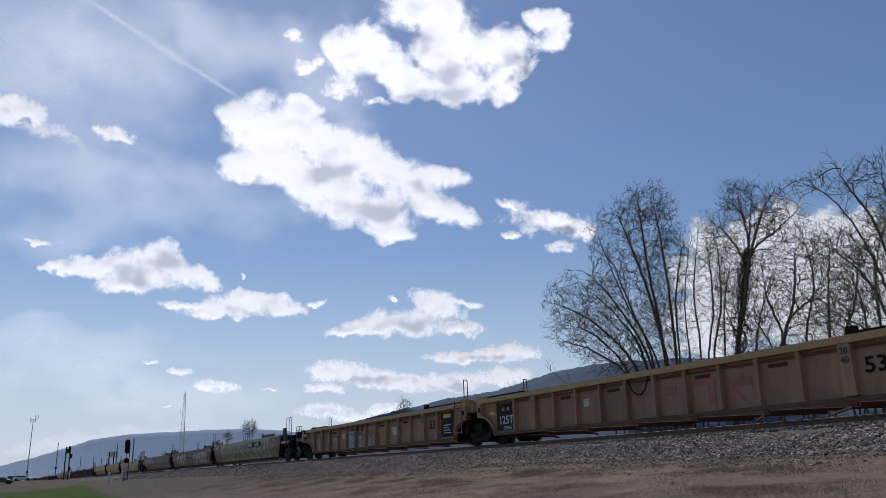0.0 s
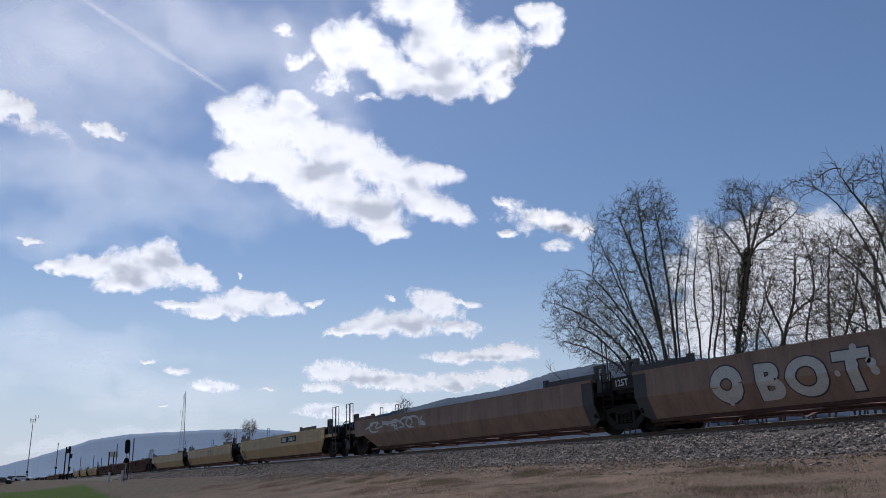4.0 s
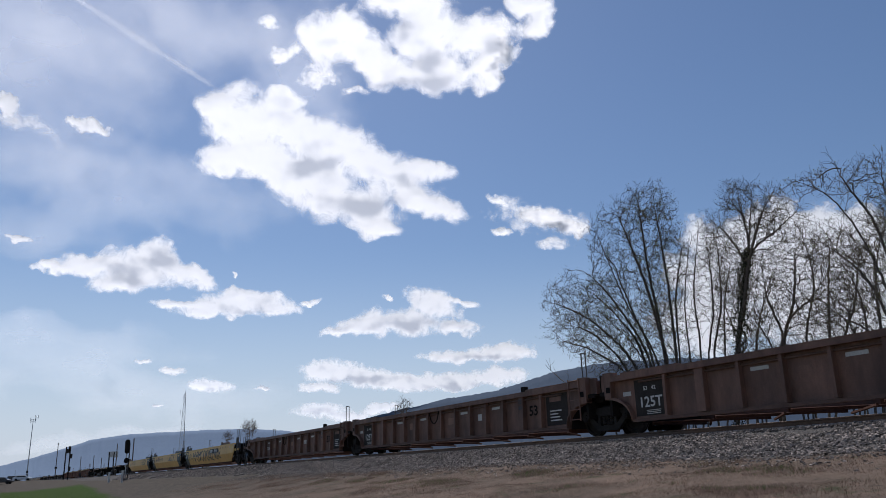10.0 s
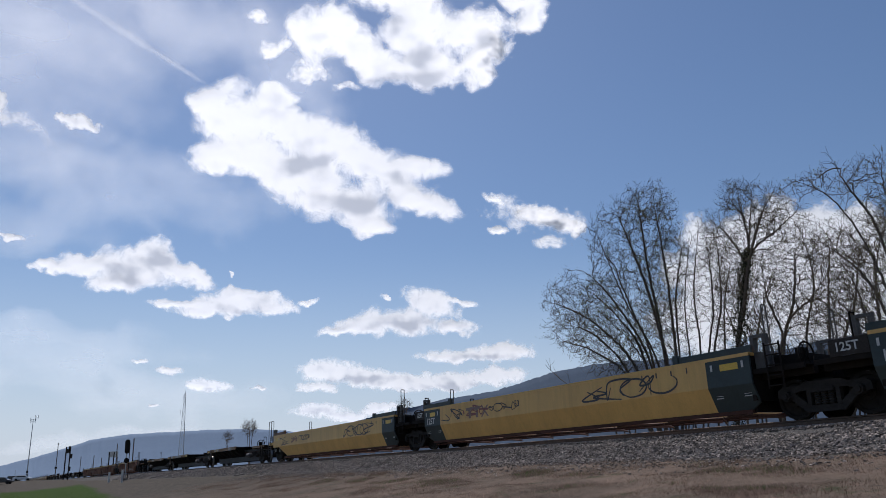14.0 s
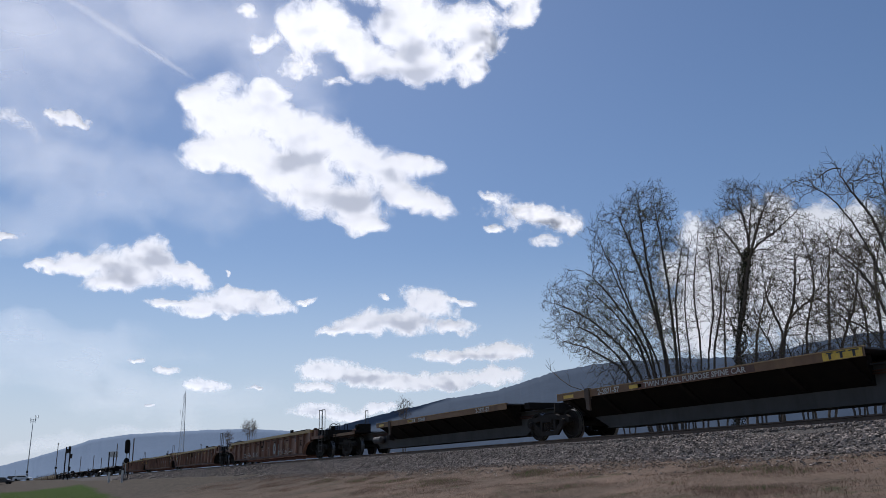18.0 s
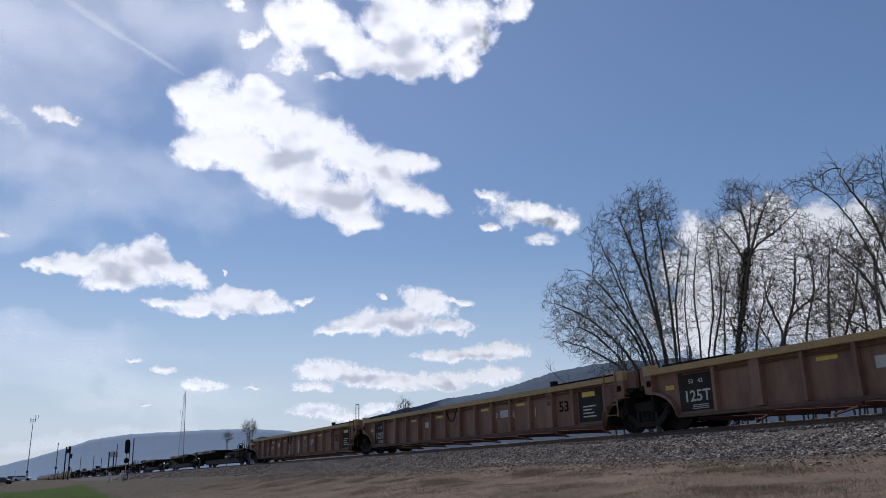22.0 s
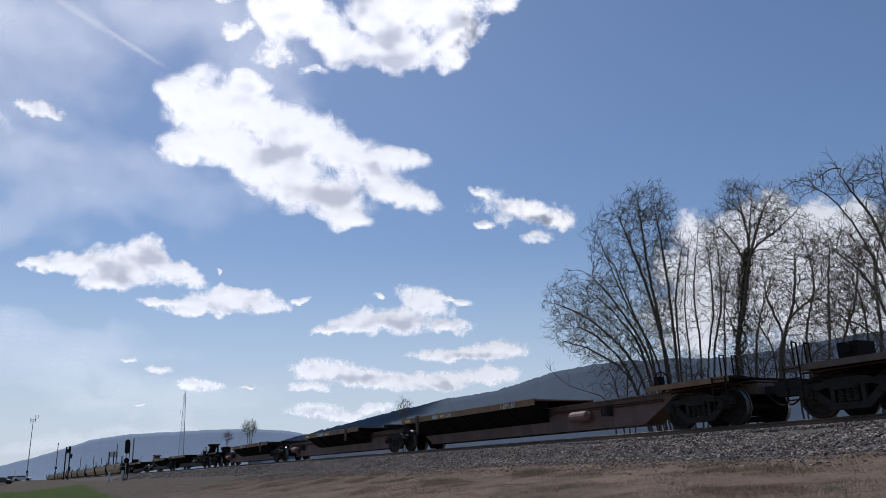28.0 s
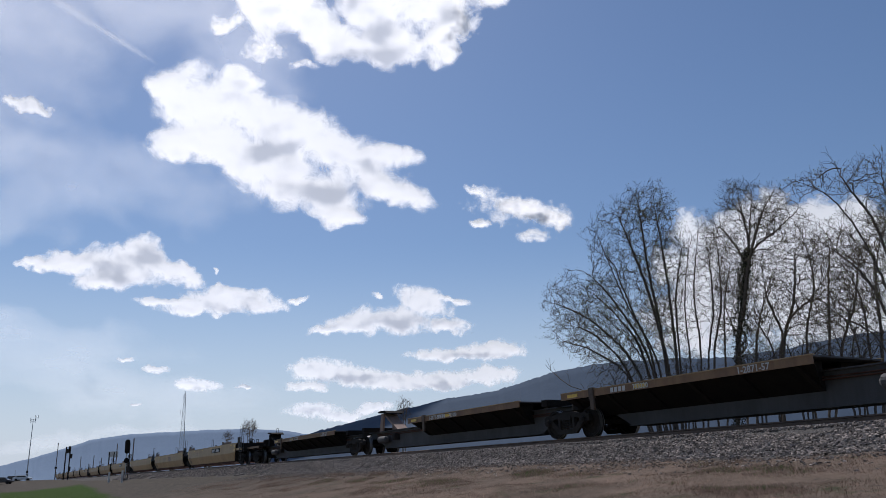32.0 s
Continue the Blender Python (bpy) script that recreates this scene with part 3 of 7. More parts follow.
def unit_end(car, xa, xw, way, outer, paint, smooth):
    """The platform over a truck at one end of a unit, with bulkhead, ladder, posts and brake gear."""
    a, b = sorted((xa - way * (0.75 if outer else 0.12), xw))
    bm = bmesh.new()
    box(bm, a, b, -0.42, 0.42, 0.72, 1.16)
    part("draft_sill", bm, BLACK, car)
    for s in (-1, 1):
        bm = bmesh.new()
        box(bm, a, b, s * 1.0 - 0.08, s * 1.0 + 0.08, 0.98, 1.16)
        part("side_sill", bm, BLACK, car)
    bm = bmesh.new()
    box(bm, a, b, -1.34, 1.34, 1.17, 1.21)
    part("end_deck", bm, BLACK, car, "grimy black end platform over the truck")
    for s in (-1, 1):
        bm = bmesh.new()
        box(bm, a, b, s * 1.37 - 0.03, s * 1.37 + 0.03, 1.06 if outer else 1.1, 1.22)
        part("deck_edge", bm, paint if outer else BLACK, car)
    bm = bmesh.new()
    box(bm, *sorted((xw - way * 0.12, xw - way * 0.02)), -1.36, 1.36, 0.5, 1.62)
    part("end_bulkhead", bm, BLACK, car)
    for s in (-1, 1):
        bm = bmesh.new()
        g = xw + way * (0.35 if outer else 0.2)
        box(bm, g - 0.16, g + 0.16, s * 1.2 - 0.1, s * 1.2 + 0.1, 1.21, 1.62)
        if smooth:
            for e in (-0.17, 0.17):
                box(bm, g + e - 0.05, g + e + 0.05, s * 1.26 - 0.06, s * 1.26 + 0.06, 1.62, 1.96)
            box(bm, g - 0.22, g + 0.22, s * 1.26 - 0.06, s * 1.26 + 0.06, 1.96, 2.04)
        else:
            box(bm, g - 0.13, g + 0.13, s * 1.26 - 0.05, s * 1.26 + 0.05, 1.62, 1.70)
        part("container_guide", bm, POST if smooth else paint, car, "hollow steel container guide frame" if smooth else "")
    if outer:
        coupler(car, xa, way)
        truck(car, xa - way * 2.0)
        lx = xa - way * 0.95 - 0.25
        ladder(car, lx, -1.44, 0.30, 1.30, POST, 4, 0.5)
        tall = 1.95 if way < 0 and not smooth else 2.62
        for xx in (lx - 0.02, lx + 0.48):
            stake(car, xx, -1.42, 0.9, tall, POST, True)
        stake(car, lx + 0.1, 1.38, 1.2, tall, POST, True)
        hand_brake(car, xa - way * 1.35, -0.5, 1.62)
        bm = bmesh.new()
        rod(bm, (a + 0.05, -1.3, 1.62), (b, -1.3, 1.62), 0.02, 5)
        for x in (a + 0.05, (a + b) / 2):
            rod(bm, (x, -1.3, 1.2), (x, -1.3, 1.62), 0.02, 5)
        part("grab_rail", bm, BLACK, car)
        bm = bmesh.new()
        box(bm, *sorted((xa - way * 1.9, xa - way * 1.2)), -0.9, 0.9, 1.21, 1.5)
        part("brake_box", bm, BLACK, car)
    elif way > 0:
        if smooth:
            ladder(car, xw + 0.45, -1.44, 0.72, 1.78, BLACK, 5, 0.4)
            for s, top in ((-1, 2.72), (1, 2.78)):
                stake(car, xw + 0.42, s * 1.3, 1.2, top, POST, True)
        else:
            ladder(car, xw - 0.75, -1.5, 0.45, TOP + 0.15, paint, 5, 0.5)
            for s, top in ((-1, 2.5), (1, 2.6)):
                stake(car, xw - 0.1, s * 1.42, 1.5, top, POST, True)
        bm = bmesh.new()
        box(bm, xw + 0.1, xw + 0.9, -0.8, 0.8, 1.21, 1.52)
        part("brake_box", bm, BLACK, car)
        hand_brake(car, xw + 1.0, -0.7, 1.5)
    else:
        for s in (-1, 1):
            stake(car, xw - 0.55, s * 1.15, 1.2, 2.15 if smooth else 1.75, BLACK, True)
        if smooth:
            tag_plate(car, xw - 0.52, -1)


def ribbed_unit(car, x0, x1, front_end, rear_end, paint, look_no, rng):
    """A well with upright posts on flat side sheets, arched over the trucks."""
    w0, w1 = x0 + (3.7 if rear_end else 1.45), x1 - (3.9 if front_end else 1.5)
    e0, e1 = x0 + (1.85 if rear_end else 0.42), x1 - (2.6 if front_end else 0.42)
    for s in (-1, 1):
        bm = bmesh.new()
        y0, y1 = sorted((s * (HALF - 0.23), s * (HALF - 0.19)))
        arch = lambda e, w, k: (e + (w - e) * math.sin(k * math.pi / 2), 1.0 - (1.0 - SILL - 0.05) * (1 - math.cos(k * math.pi / 2)))
        c0 = e0 + (0.68 if rear_end else 0.0)
        line = [arch(e0, w0, k / 6) for k in range(7)] + [arch(e1, w1, k / 6) for k in range(6, -1, -1)] + [(e1, TOP - 0.02), (c0, TOP - 0.02)] + ([(c0, 1.30), (e0, 1.30)] if rear_end else [])
        prism(bm, line, y0, y1)
        body = part("side_sheet", bm, paint, car, "stained flat steel side of the well")
        yo = s * HALF
        bm = bmesh.new()
        ya, yb = sorted((yo, yo - s * 0.27))
        box(bm, c0, e1, ya, yb, TOP - 0.13, TOP + 0.03)
        if rear_end:
            box(bm, e0, c0 + 0.1, ya, yb, 1.26, 1.42)
        part("top_chord", bm, CHORD if look_no in (0, 1, 3) else paint, body, "buff-painted top rail")
        bm = bmesh.new()
        ya, yb = sorted((yo - s * 0.06, yo - s * 0.24))
        box(bm, w0 + 0.02, w1 - 0.02, ya, yb, SILL - 0.03, SILL + 0.05)
        part("bottom_sill", bm, SILLDARK, body, "grimy lower edge of the well side")
        for e, w, sg in ((e0, w0, 1), (e1, w1, -1)):
            bm = bmesh.new()
            pts = [arch(e, w, k / 6) for k in range(7)]
            for p, q in zip(pts, pts[1:]):
                lo = [(p[0], p[1] - 0.03), (q[0], q[1] - 0.03), (q[0], q[1] + 0.05), (p[0], p[1] + 0.05)]
                prism(bm, lo, *sorted((yo - s * 0.02, yo - s * 0.22)))
            part("wheel_arch_rim", bm, paint, body)
            bm = bmesh.new()
            ya, yb = sorted((yo - s * 0.005, yo - s * 0.20))
            box(bm, e + sg * 0.0 - (0.0 if sg > 0 else 0.28), e + (0.28 if sg > 0 else 0.0), ya, yb, 1.0, 1.26 if rear_end and sg > 0 else TOP - 0.13)
            part("end_post", bm, paint, body)
        for xc, own in ((e0 + 0.18, not rear_end), (e1 - 0.18, not front_end)):
            if own:
                bm = bmesh.new()
                box(bm, xc - 0.18, xc + 0.18, *sorted((yo + s * 0.01, yo - s * 0.25)), TOP + 0.03, TOP + 0.14)
                part("chord_cap", bm, CHORD if look_no != 2 else paint, body, "buff pocket box on the rail end")
                # flat black plate paints the shade inside a pocket hole
                plate("cap_hole", body, xc - 0.08, xc + 0.08, 1.16, 1.32, yo + s * 0.003, SHADEBLACK) if s < 0 else None
        bm = bmesh.new()
        rod(bm, (w0 + 0.3, yo - s * 0.13, TOP - 0.23), (w1 - 0.3, yo - s * 0.13, TOP - 0.23), 0.028, 6)
        part("side_pipe", bm, SILLDARK, body, "dusty brake pipe under the top rail")
        n = 12
        pw0, pw1 = w0 + (1.35 if not rear_end else 0.1), w1 - (1.35 if not front_end else 0.1)
        for k in range(n + 1):
            x = pw0 + (pw1 - pw0) * k / n
            wide = 0.14 if k in (1, n - 1) else 0.045
            bm = bmesh.new()
            ya, yb = sorted((yo - s * 0.012, yo - s * 0.10))
            yt = yo - s * 0.045
            q = [(x - wide, yt, TOP - 0.13), (x + wide, yt, TOP - 0.13), (x + wide, yo - s * 0.012, SILL + 0.07), (x - wide, yo - s * 0.012, SILL + 0.07)]
            f = [bm.verts.new(p) for p in q] + [bm.verts.new((p[0], yo - s * 0.20, p[2])) for p in q]
            for fc in ((0, 1, 2, 3), (7, 6, 5, 4), (0, 4, 5, 1), (1, 5, 6, 2), (2, 6, 7, 3), (3, 7, 4, 0)):
                bm.faces.new([f[i] for i in fc])
            part("side_post", bm, paint, body)
        if s < 0:
            yl = -HALF + 0.186
            if not rear_end:
                a0 = w0 + 0.06
                plate("stencil_panel", body, a0, a0 + 1.2, 0.42, 1.42, yl, DARKPANEL, "black stencil panel with white figures")
                lettering("lettering", "125T", 0.4, WHITE, body, pose(a0 + 0.6, yl - 0.014, 0.66, 90, 0, 0), 1.08)
                lettering("lettering", "53   42", 0.15, PALE, body, pose(a0 + 0.6, yl - 0.014, 1.12, 90, 0, 0), 1.15)
                for k in range(3):
                    plate("stencil_bar", body, a0 + 0.42, a0 + 0.95, 0.46 + 0.045 * k, 0.48 + 0.045 * k, yl - 0.008, PALE)
                plate("reflective_patch", body, w0 - 0.42, w0 - 0.1, 1.02, 1.14, yl, PALE if look_no == 2 else REFLECT, "worn reflective patch")
            if not front_end:
                b0 = w1 - 1.2
                plate("stencil_panel", body, b0, b0 + 1.12, 0.42, 1.42, yl, DARKPANEL, "black stencil panel with white lines")
                for k in range(4):
                    plate("stencil_bar", body, b0 + 0.2, b0 + 0.8 - 0.09 * (k % 3), 0.56 + 0.1 * k, 0.60 + 0.1 * k, yl - 0.008, WHITE)
                plate("reflective_patch", body, b0 + 0.2, b0 + 0.8, 1.17, 1.32, yl - 0.008, REFLECT if look_no != 2 else DARKBROWN, "worn reflective patch")
            lettering("lettering", "53", 0.46, BLACK, body, pose(pw1 - 0.5 * (pw1 - pw0) / n, yl - 0.01, 0.82, 90, 0, 0), 1.15)
            for x, word in ((pw0 + (pw1 - pw0) / n, ""), (pw1 - (pw1 - pw0) / n, "20\n40")):
                if word:
                    lettering("lettering", word, 0.2, SPRAY, body, pose(x, -HALF + 0.02, 1.25, 90, 0, 0))
            step = (pw1 - pw0) / n
            for k in (2, 4, 7, 9):
                x = pw0 + step * (k + 0.22)
                plate("reflective_strip", body, x, x + 0.52, 1.20, 1.29, yl, REFLECT if look_no == 3 else PALE if look_no == 2 else RUST, "worn reflective strip")
            for k in (3, 6, 8):
                x = pw0 + step * (k + 0.2 + 0.2 * rng.random())
                plate("placard", body, x, x + 0.25 + 0.3 * rng.random(), 0.88, 1.08 + 0.08 * rng.random(), yl, PALE if rng.random() < 0.5 else BROWN, "faded paint patch")
            # slack cable loop under the rail
            bm = bmesh.new()
            cx = pw0 + step * 5.5
            loop = [(cx - 0.42, 1.46), (cx - 0.25, 1.12), (cx - 0.08, 1.0), (cx + 0.08, 1.0), (cx + 0.25, 1.12), (cx + 0.42, 1.46)]
            for p, q in zip(loop, loop[1:]):
                rod(bm, (p[0], -HALF + 0.05, p[1]), (q[0], -HALF + 0.05, q[1]), 0.022, 5)
            part("cable_loop", bm, BLACK, body)
    floor_bars(car, w0 + 0.4, w1 - 0.4, RUST)
    # added black plates paint the dark void below the wheel arches
    for x in (w0, w1):
        bm = bmesh.new()
        box(bm, x - 0.05, x + 0.05, -1.24, 1.24, 0.25, 1.55)
        part("well_end", bm, BLACK, car)
    for x, y in ((w1 - 2.2, 2.9), (w0 - 0.3, 2.2)):
        bm = bmesh.new()
        box(bm, x, x + y, -HALF + 0.02, -HALF + 0.24, TOP + 0.03, TOP + 0.085)
        part("catwalk", bm, BLACK if look_no != 2 else paint, car)
    bm = bmesh.new()
    box(bm, w1 - 2.35, w1 - 2.15, -HALF + 0.0, -HALF + 0.16, TOP + 0.03, TOP + 0.2)
    part("chord_latch", bm, BLACK, car)
    unit_end(car, x0, e0 + 0.05, -1, rear_end, paint, False)
    unit_end(car, x1, e1 - 0.05, 1, front_end, paint, False)
    return w0, w1


def side_strip(stations, s):
    """A folded side: upright sheet above the fold, drawn in below it; stations are (x, lower edge)."""
    bm = bmesh.new()
    rows = []
    for x, zb in stations:
        zf = max(0.90, zb + 0.004)
        k = (zf - zb) / 0.60
        yb = HALF - 0.27 * k
        outer = [(x, s * HALF, TOP), (x, s * HALF, zf), (x, s * yb, zb)]
        rows.append([bm.verts.new(p) for p in outer] + [bm.verts.new((p[0], p[1] - s * 0.05, p[2])) for p in outer[::-1]])
    for p, q in zip(rows, rows[1:]):
        for i in range(6):
            j = (i + 1) % 6
            bm.faces.new((p[i], q[i], q[j], p[j]))
    bm.faces.new(rows[0]), bm.faces.new(rows[-1][::-1])
    return bm


def smooth_unit(car, x0, x1, front_end, rear_end, paint, dark_ends, rng, front_paint=None, front_cut=(2.4, 1.25), gap=1.5, coat=1.35):
    """A well with a smooth folded side and raised rails at its ends."""
    w0, w1 = x0 + (1.95 if rear_end else gap), x1 - (front_cut[0] if front_end else gap)
    if front_paint and front_end:
        paint, dark_ends, coat = front_paint, paint, 2.3
    d0, d1 = (2.2 if rear_end else 0.3), (front_cut[1] if front_end else 0.3)
    p0 = w0 + (coat if dark_ends and not rear_end else 0.0)
    p1 = w1 - (coat if dark_ends and (front_paint or not front_end) else 0.0)
    step_up = w0 + 1.15
    z0, z1 = 0.46, 1.0 if front_end else 0.46
    rise0 = lambda x: z0 - (z0 - SILL) * (x - w0) / d0
    rise1 = lambda x: z1 - (z1 - SILL) * (w1 - x) / d1
    lower = lambda x: 0.87 if rear_end and x <= step_up else max(SILL, 0.87 - (0.87 - SILL) * (x - step_up) / (d0 - 1.15)) if rear_end and x <= w0 + d0 else max(SILL, rise0(x), rise1(x))
    knots = sorted({w0, w0 + d0, w1 - d1, w1, p0, p1} | ({step_up} if rear_end else set()))
    for s in (-1, 1):
        body = part("side_sheet", side_strip([(x, lower(x)) for x in knots if p0 <= x <= p1], s), paint, car, "smooth folded steel side of the well")
        for a, b in ((w0, p0), (p1, w1)):
            if b > a:
                part("end_panel", side_strip([(x, lower(x)) for x in knots if a <= x <= b], s), dark_ends, body, "dark blue-grey end panel")
        yo = s * HALF
        bm = bmesh.new()
        ya, yb = sorted((yo + s * 0.012, yo - s * 0.2))
        box(bm, w0, w1, ya, yb, TOP - 0.045, TOP + 0.035)
        part("top_chord", bm, paint, body)
        bm = bmesh.new()
        ya, yb = sorted((s * (HALF - 0.25), s * (HALF - 0.40)))
        box(bm, w0 + d0, w1 - d1, ya, yb, SILL - 0.08, SILL + 0.01)
        part("bottom_sill", bm, RUST, body)
        for a, b, out_end in ((w0 - 0.05, w0 + 2.15, rear_end), (w1 - (4.07 if front_end else 2.35), w1 + (-1.43 if front_end else 0.05), front_end)):
            bm = bmesh.new()
            ya, yb = sorted((yo - s * 0.03, yo - s * 0.08))
            box(bm, a, b, ya, yb, TOP + 0.035, TOP + 0.20)
            ya, yb = sorted((yo + s * 0.0, yo - s * 0.12))
            inner = b if a < (w0 + w1) / 2 else a
            box(bm, inner - 0.09, inner + 0.09, ya, yb, TOP + 0.035, TOP + 0.27)
            # risers' shade is put into a darker buff than the side's paint
            part("chord_riser", bm, DARKBUFF if out_end or not dark_ends else dark_ends, body)
    floor_bars(car, w0 + 1.2, w1 - 1.2, FLOORING)
    # added black plates paint the dark inside at both ends of the well
    for x in (w0 + d0 * 0.9, w1 - d1 * 0.9):
        bm = bmesh.new()
        box(bm, x - 0.05, x + 0.05, -1.15, 1.15, 0.25, 1.5)
        part("well_end", bm, BLACK, car)
    bm = bmesh.new()
    rod(bm, (w0 + d0, -1.1, 0.16), (w1 - d1, -1.1, 0.16), 0.03, 5)
    part("brake_pipe", bm, RUST, car)
    unit_end(car, x0, w0 + 0.02, -1, rear_end, paint, True)
    unit_end(car, x1, w1 - 0.02, 1, front_end, paint, True)
    return w0, w1


def near_side(car):
    """The near side sheets of a car's units, front unit last."""
    return [o for o in car.children if o.name.startswith("side_sheet")][::2]


def skin(z, y, fold):
    """How far out the sheet lies at a height; a folded side draws in below the fold."""
    return y + 0.27 * (0.90 - z) / 0.60 if fold and z < 0.90 else y


def scrawl(parent, x, z, wide, high, material, rng, name="graffiti_stroke", thick=0.045, strokes=5, y=-HALF - 0.004, fold=False):
    """Illegible sprayed strokes: bent ribbons that lie on the sheet."""
    cell = wide / strokes
    for k in range(strokes):
        cx = x + cell * (k + 0.5)
        ctl = [Vector((cx + cell * rng.uniform(-1.1, 1.1), z + high * rng.uniform(-0.5, 0.5))) for _ in range(rng.randint(4, 6))]
        if rng.random() < 0.35:
            a0, turn = rng.random() * 6.28, rng.choice((-1, 1)) * rng.uniform(4.2, 6.8)
            ctl = [Vector((cx + cell * 0.95 * math.cos(a0 + turn * u / 7), z + high * 0.46 * math.sin(a0 + turn * u / 7))) for u in range(8)]
        ctl = [ctl[0]] + ctl + [ctl[-1]]
        pts = []
        for i in range(len(ctl) - 3):
            p0, p1, p2, p3 = ctl[i:i + 4]
            for u in (0, 0.17, 0.33, 0.5, 0.67, 0.83):
                pts.append(0.5 * (2 * p1 + (p2 - p0) * u + (2 * p0 - 5 * p1 + 4 * p2 - p3) * u * u + (3 * p1 - p0 - 3 * p2 + p3) * u ** 3))
        v, n_pts = [], len(pts)
        for i, p in enumerate(pts):
            d = (pts[min(i + 1, n_pts - 1)] - pts[max(i - 1, 0)])
            d = d.normalized() if d.length > 1e-6 else Vector((1, 0))
            t = thick * (0.5 + 0.5 * math.sin(math.pi * (i + 0.5) / n_pts))
            for sg in (1, -1):
                qx, qz = p.x - d.y * t * sg, min(max(p.y + d.x * t * sg, 0.36), TOP - 0.06)
                v.append((qx, skin(qz, y, fold) - 0.0015 * (k % 4) - 0.006 * i / n_pts, qz))
        part(name, sheet(name, v, [(2 * i, 2 * i + 1, 2 * i + 3, 2 * i + 2) for i in range(n_pts - 1)], material), material, parent)


def well_car(t0, t1, build, label, units=(0.345, 0.31, 0.345), **style):
    """One articulated car between two couplings; t0 is its front coupling, t1 its rear one."""
    length = (t1 - t0) * SPEED - 0.1
    car = thing("well_car", label, "rail car", "cars of the train", at=pose(coupling_x(t1) + 0.05, TRACK_Y, RAIL_TOP))
    rng = random.Random(int(t1 * 100))
    x = length
    spans = []
    for k, u in enumerate(units):
        xa = x - u * length
        spans.append(build(car, xa, x, k == 0, k == len(units) - 1, rng=rng, **style))
        if k < len(units) - 1:
            truck(car, xa)
        x = xa
    return car, length, spans


def lot(car, length):
    CARS.append((car, length))


CARS = []


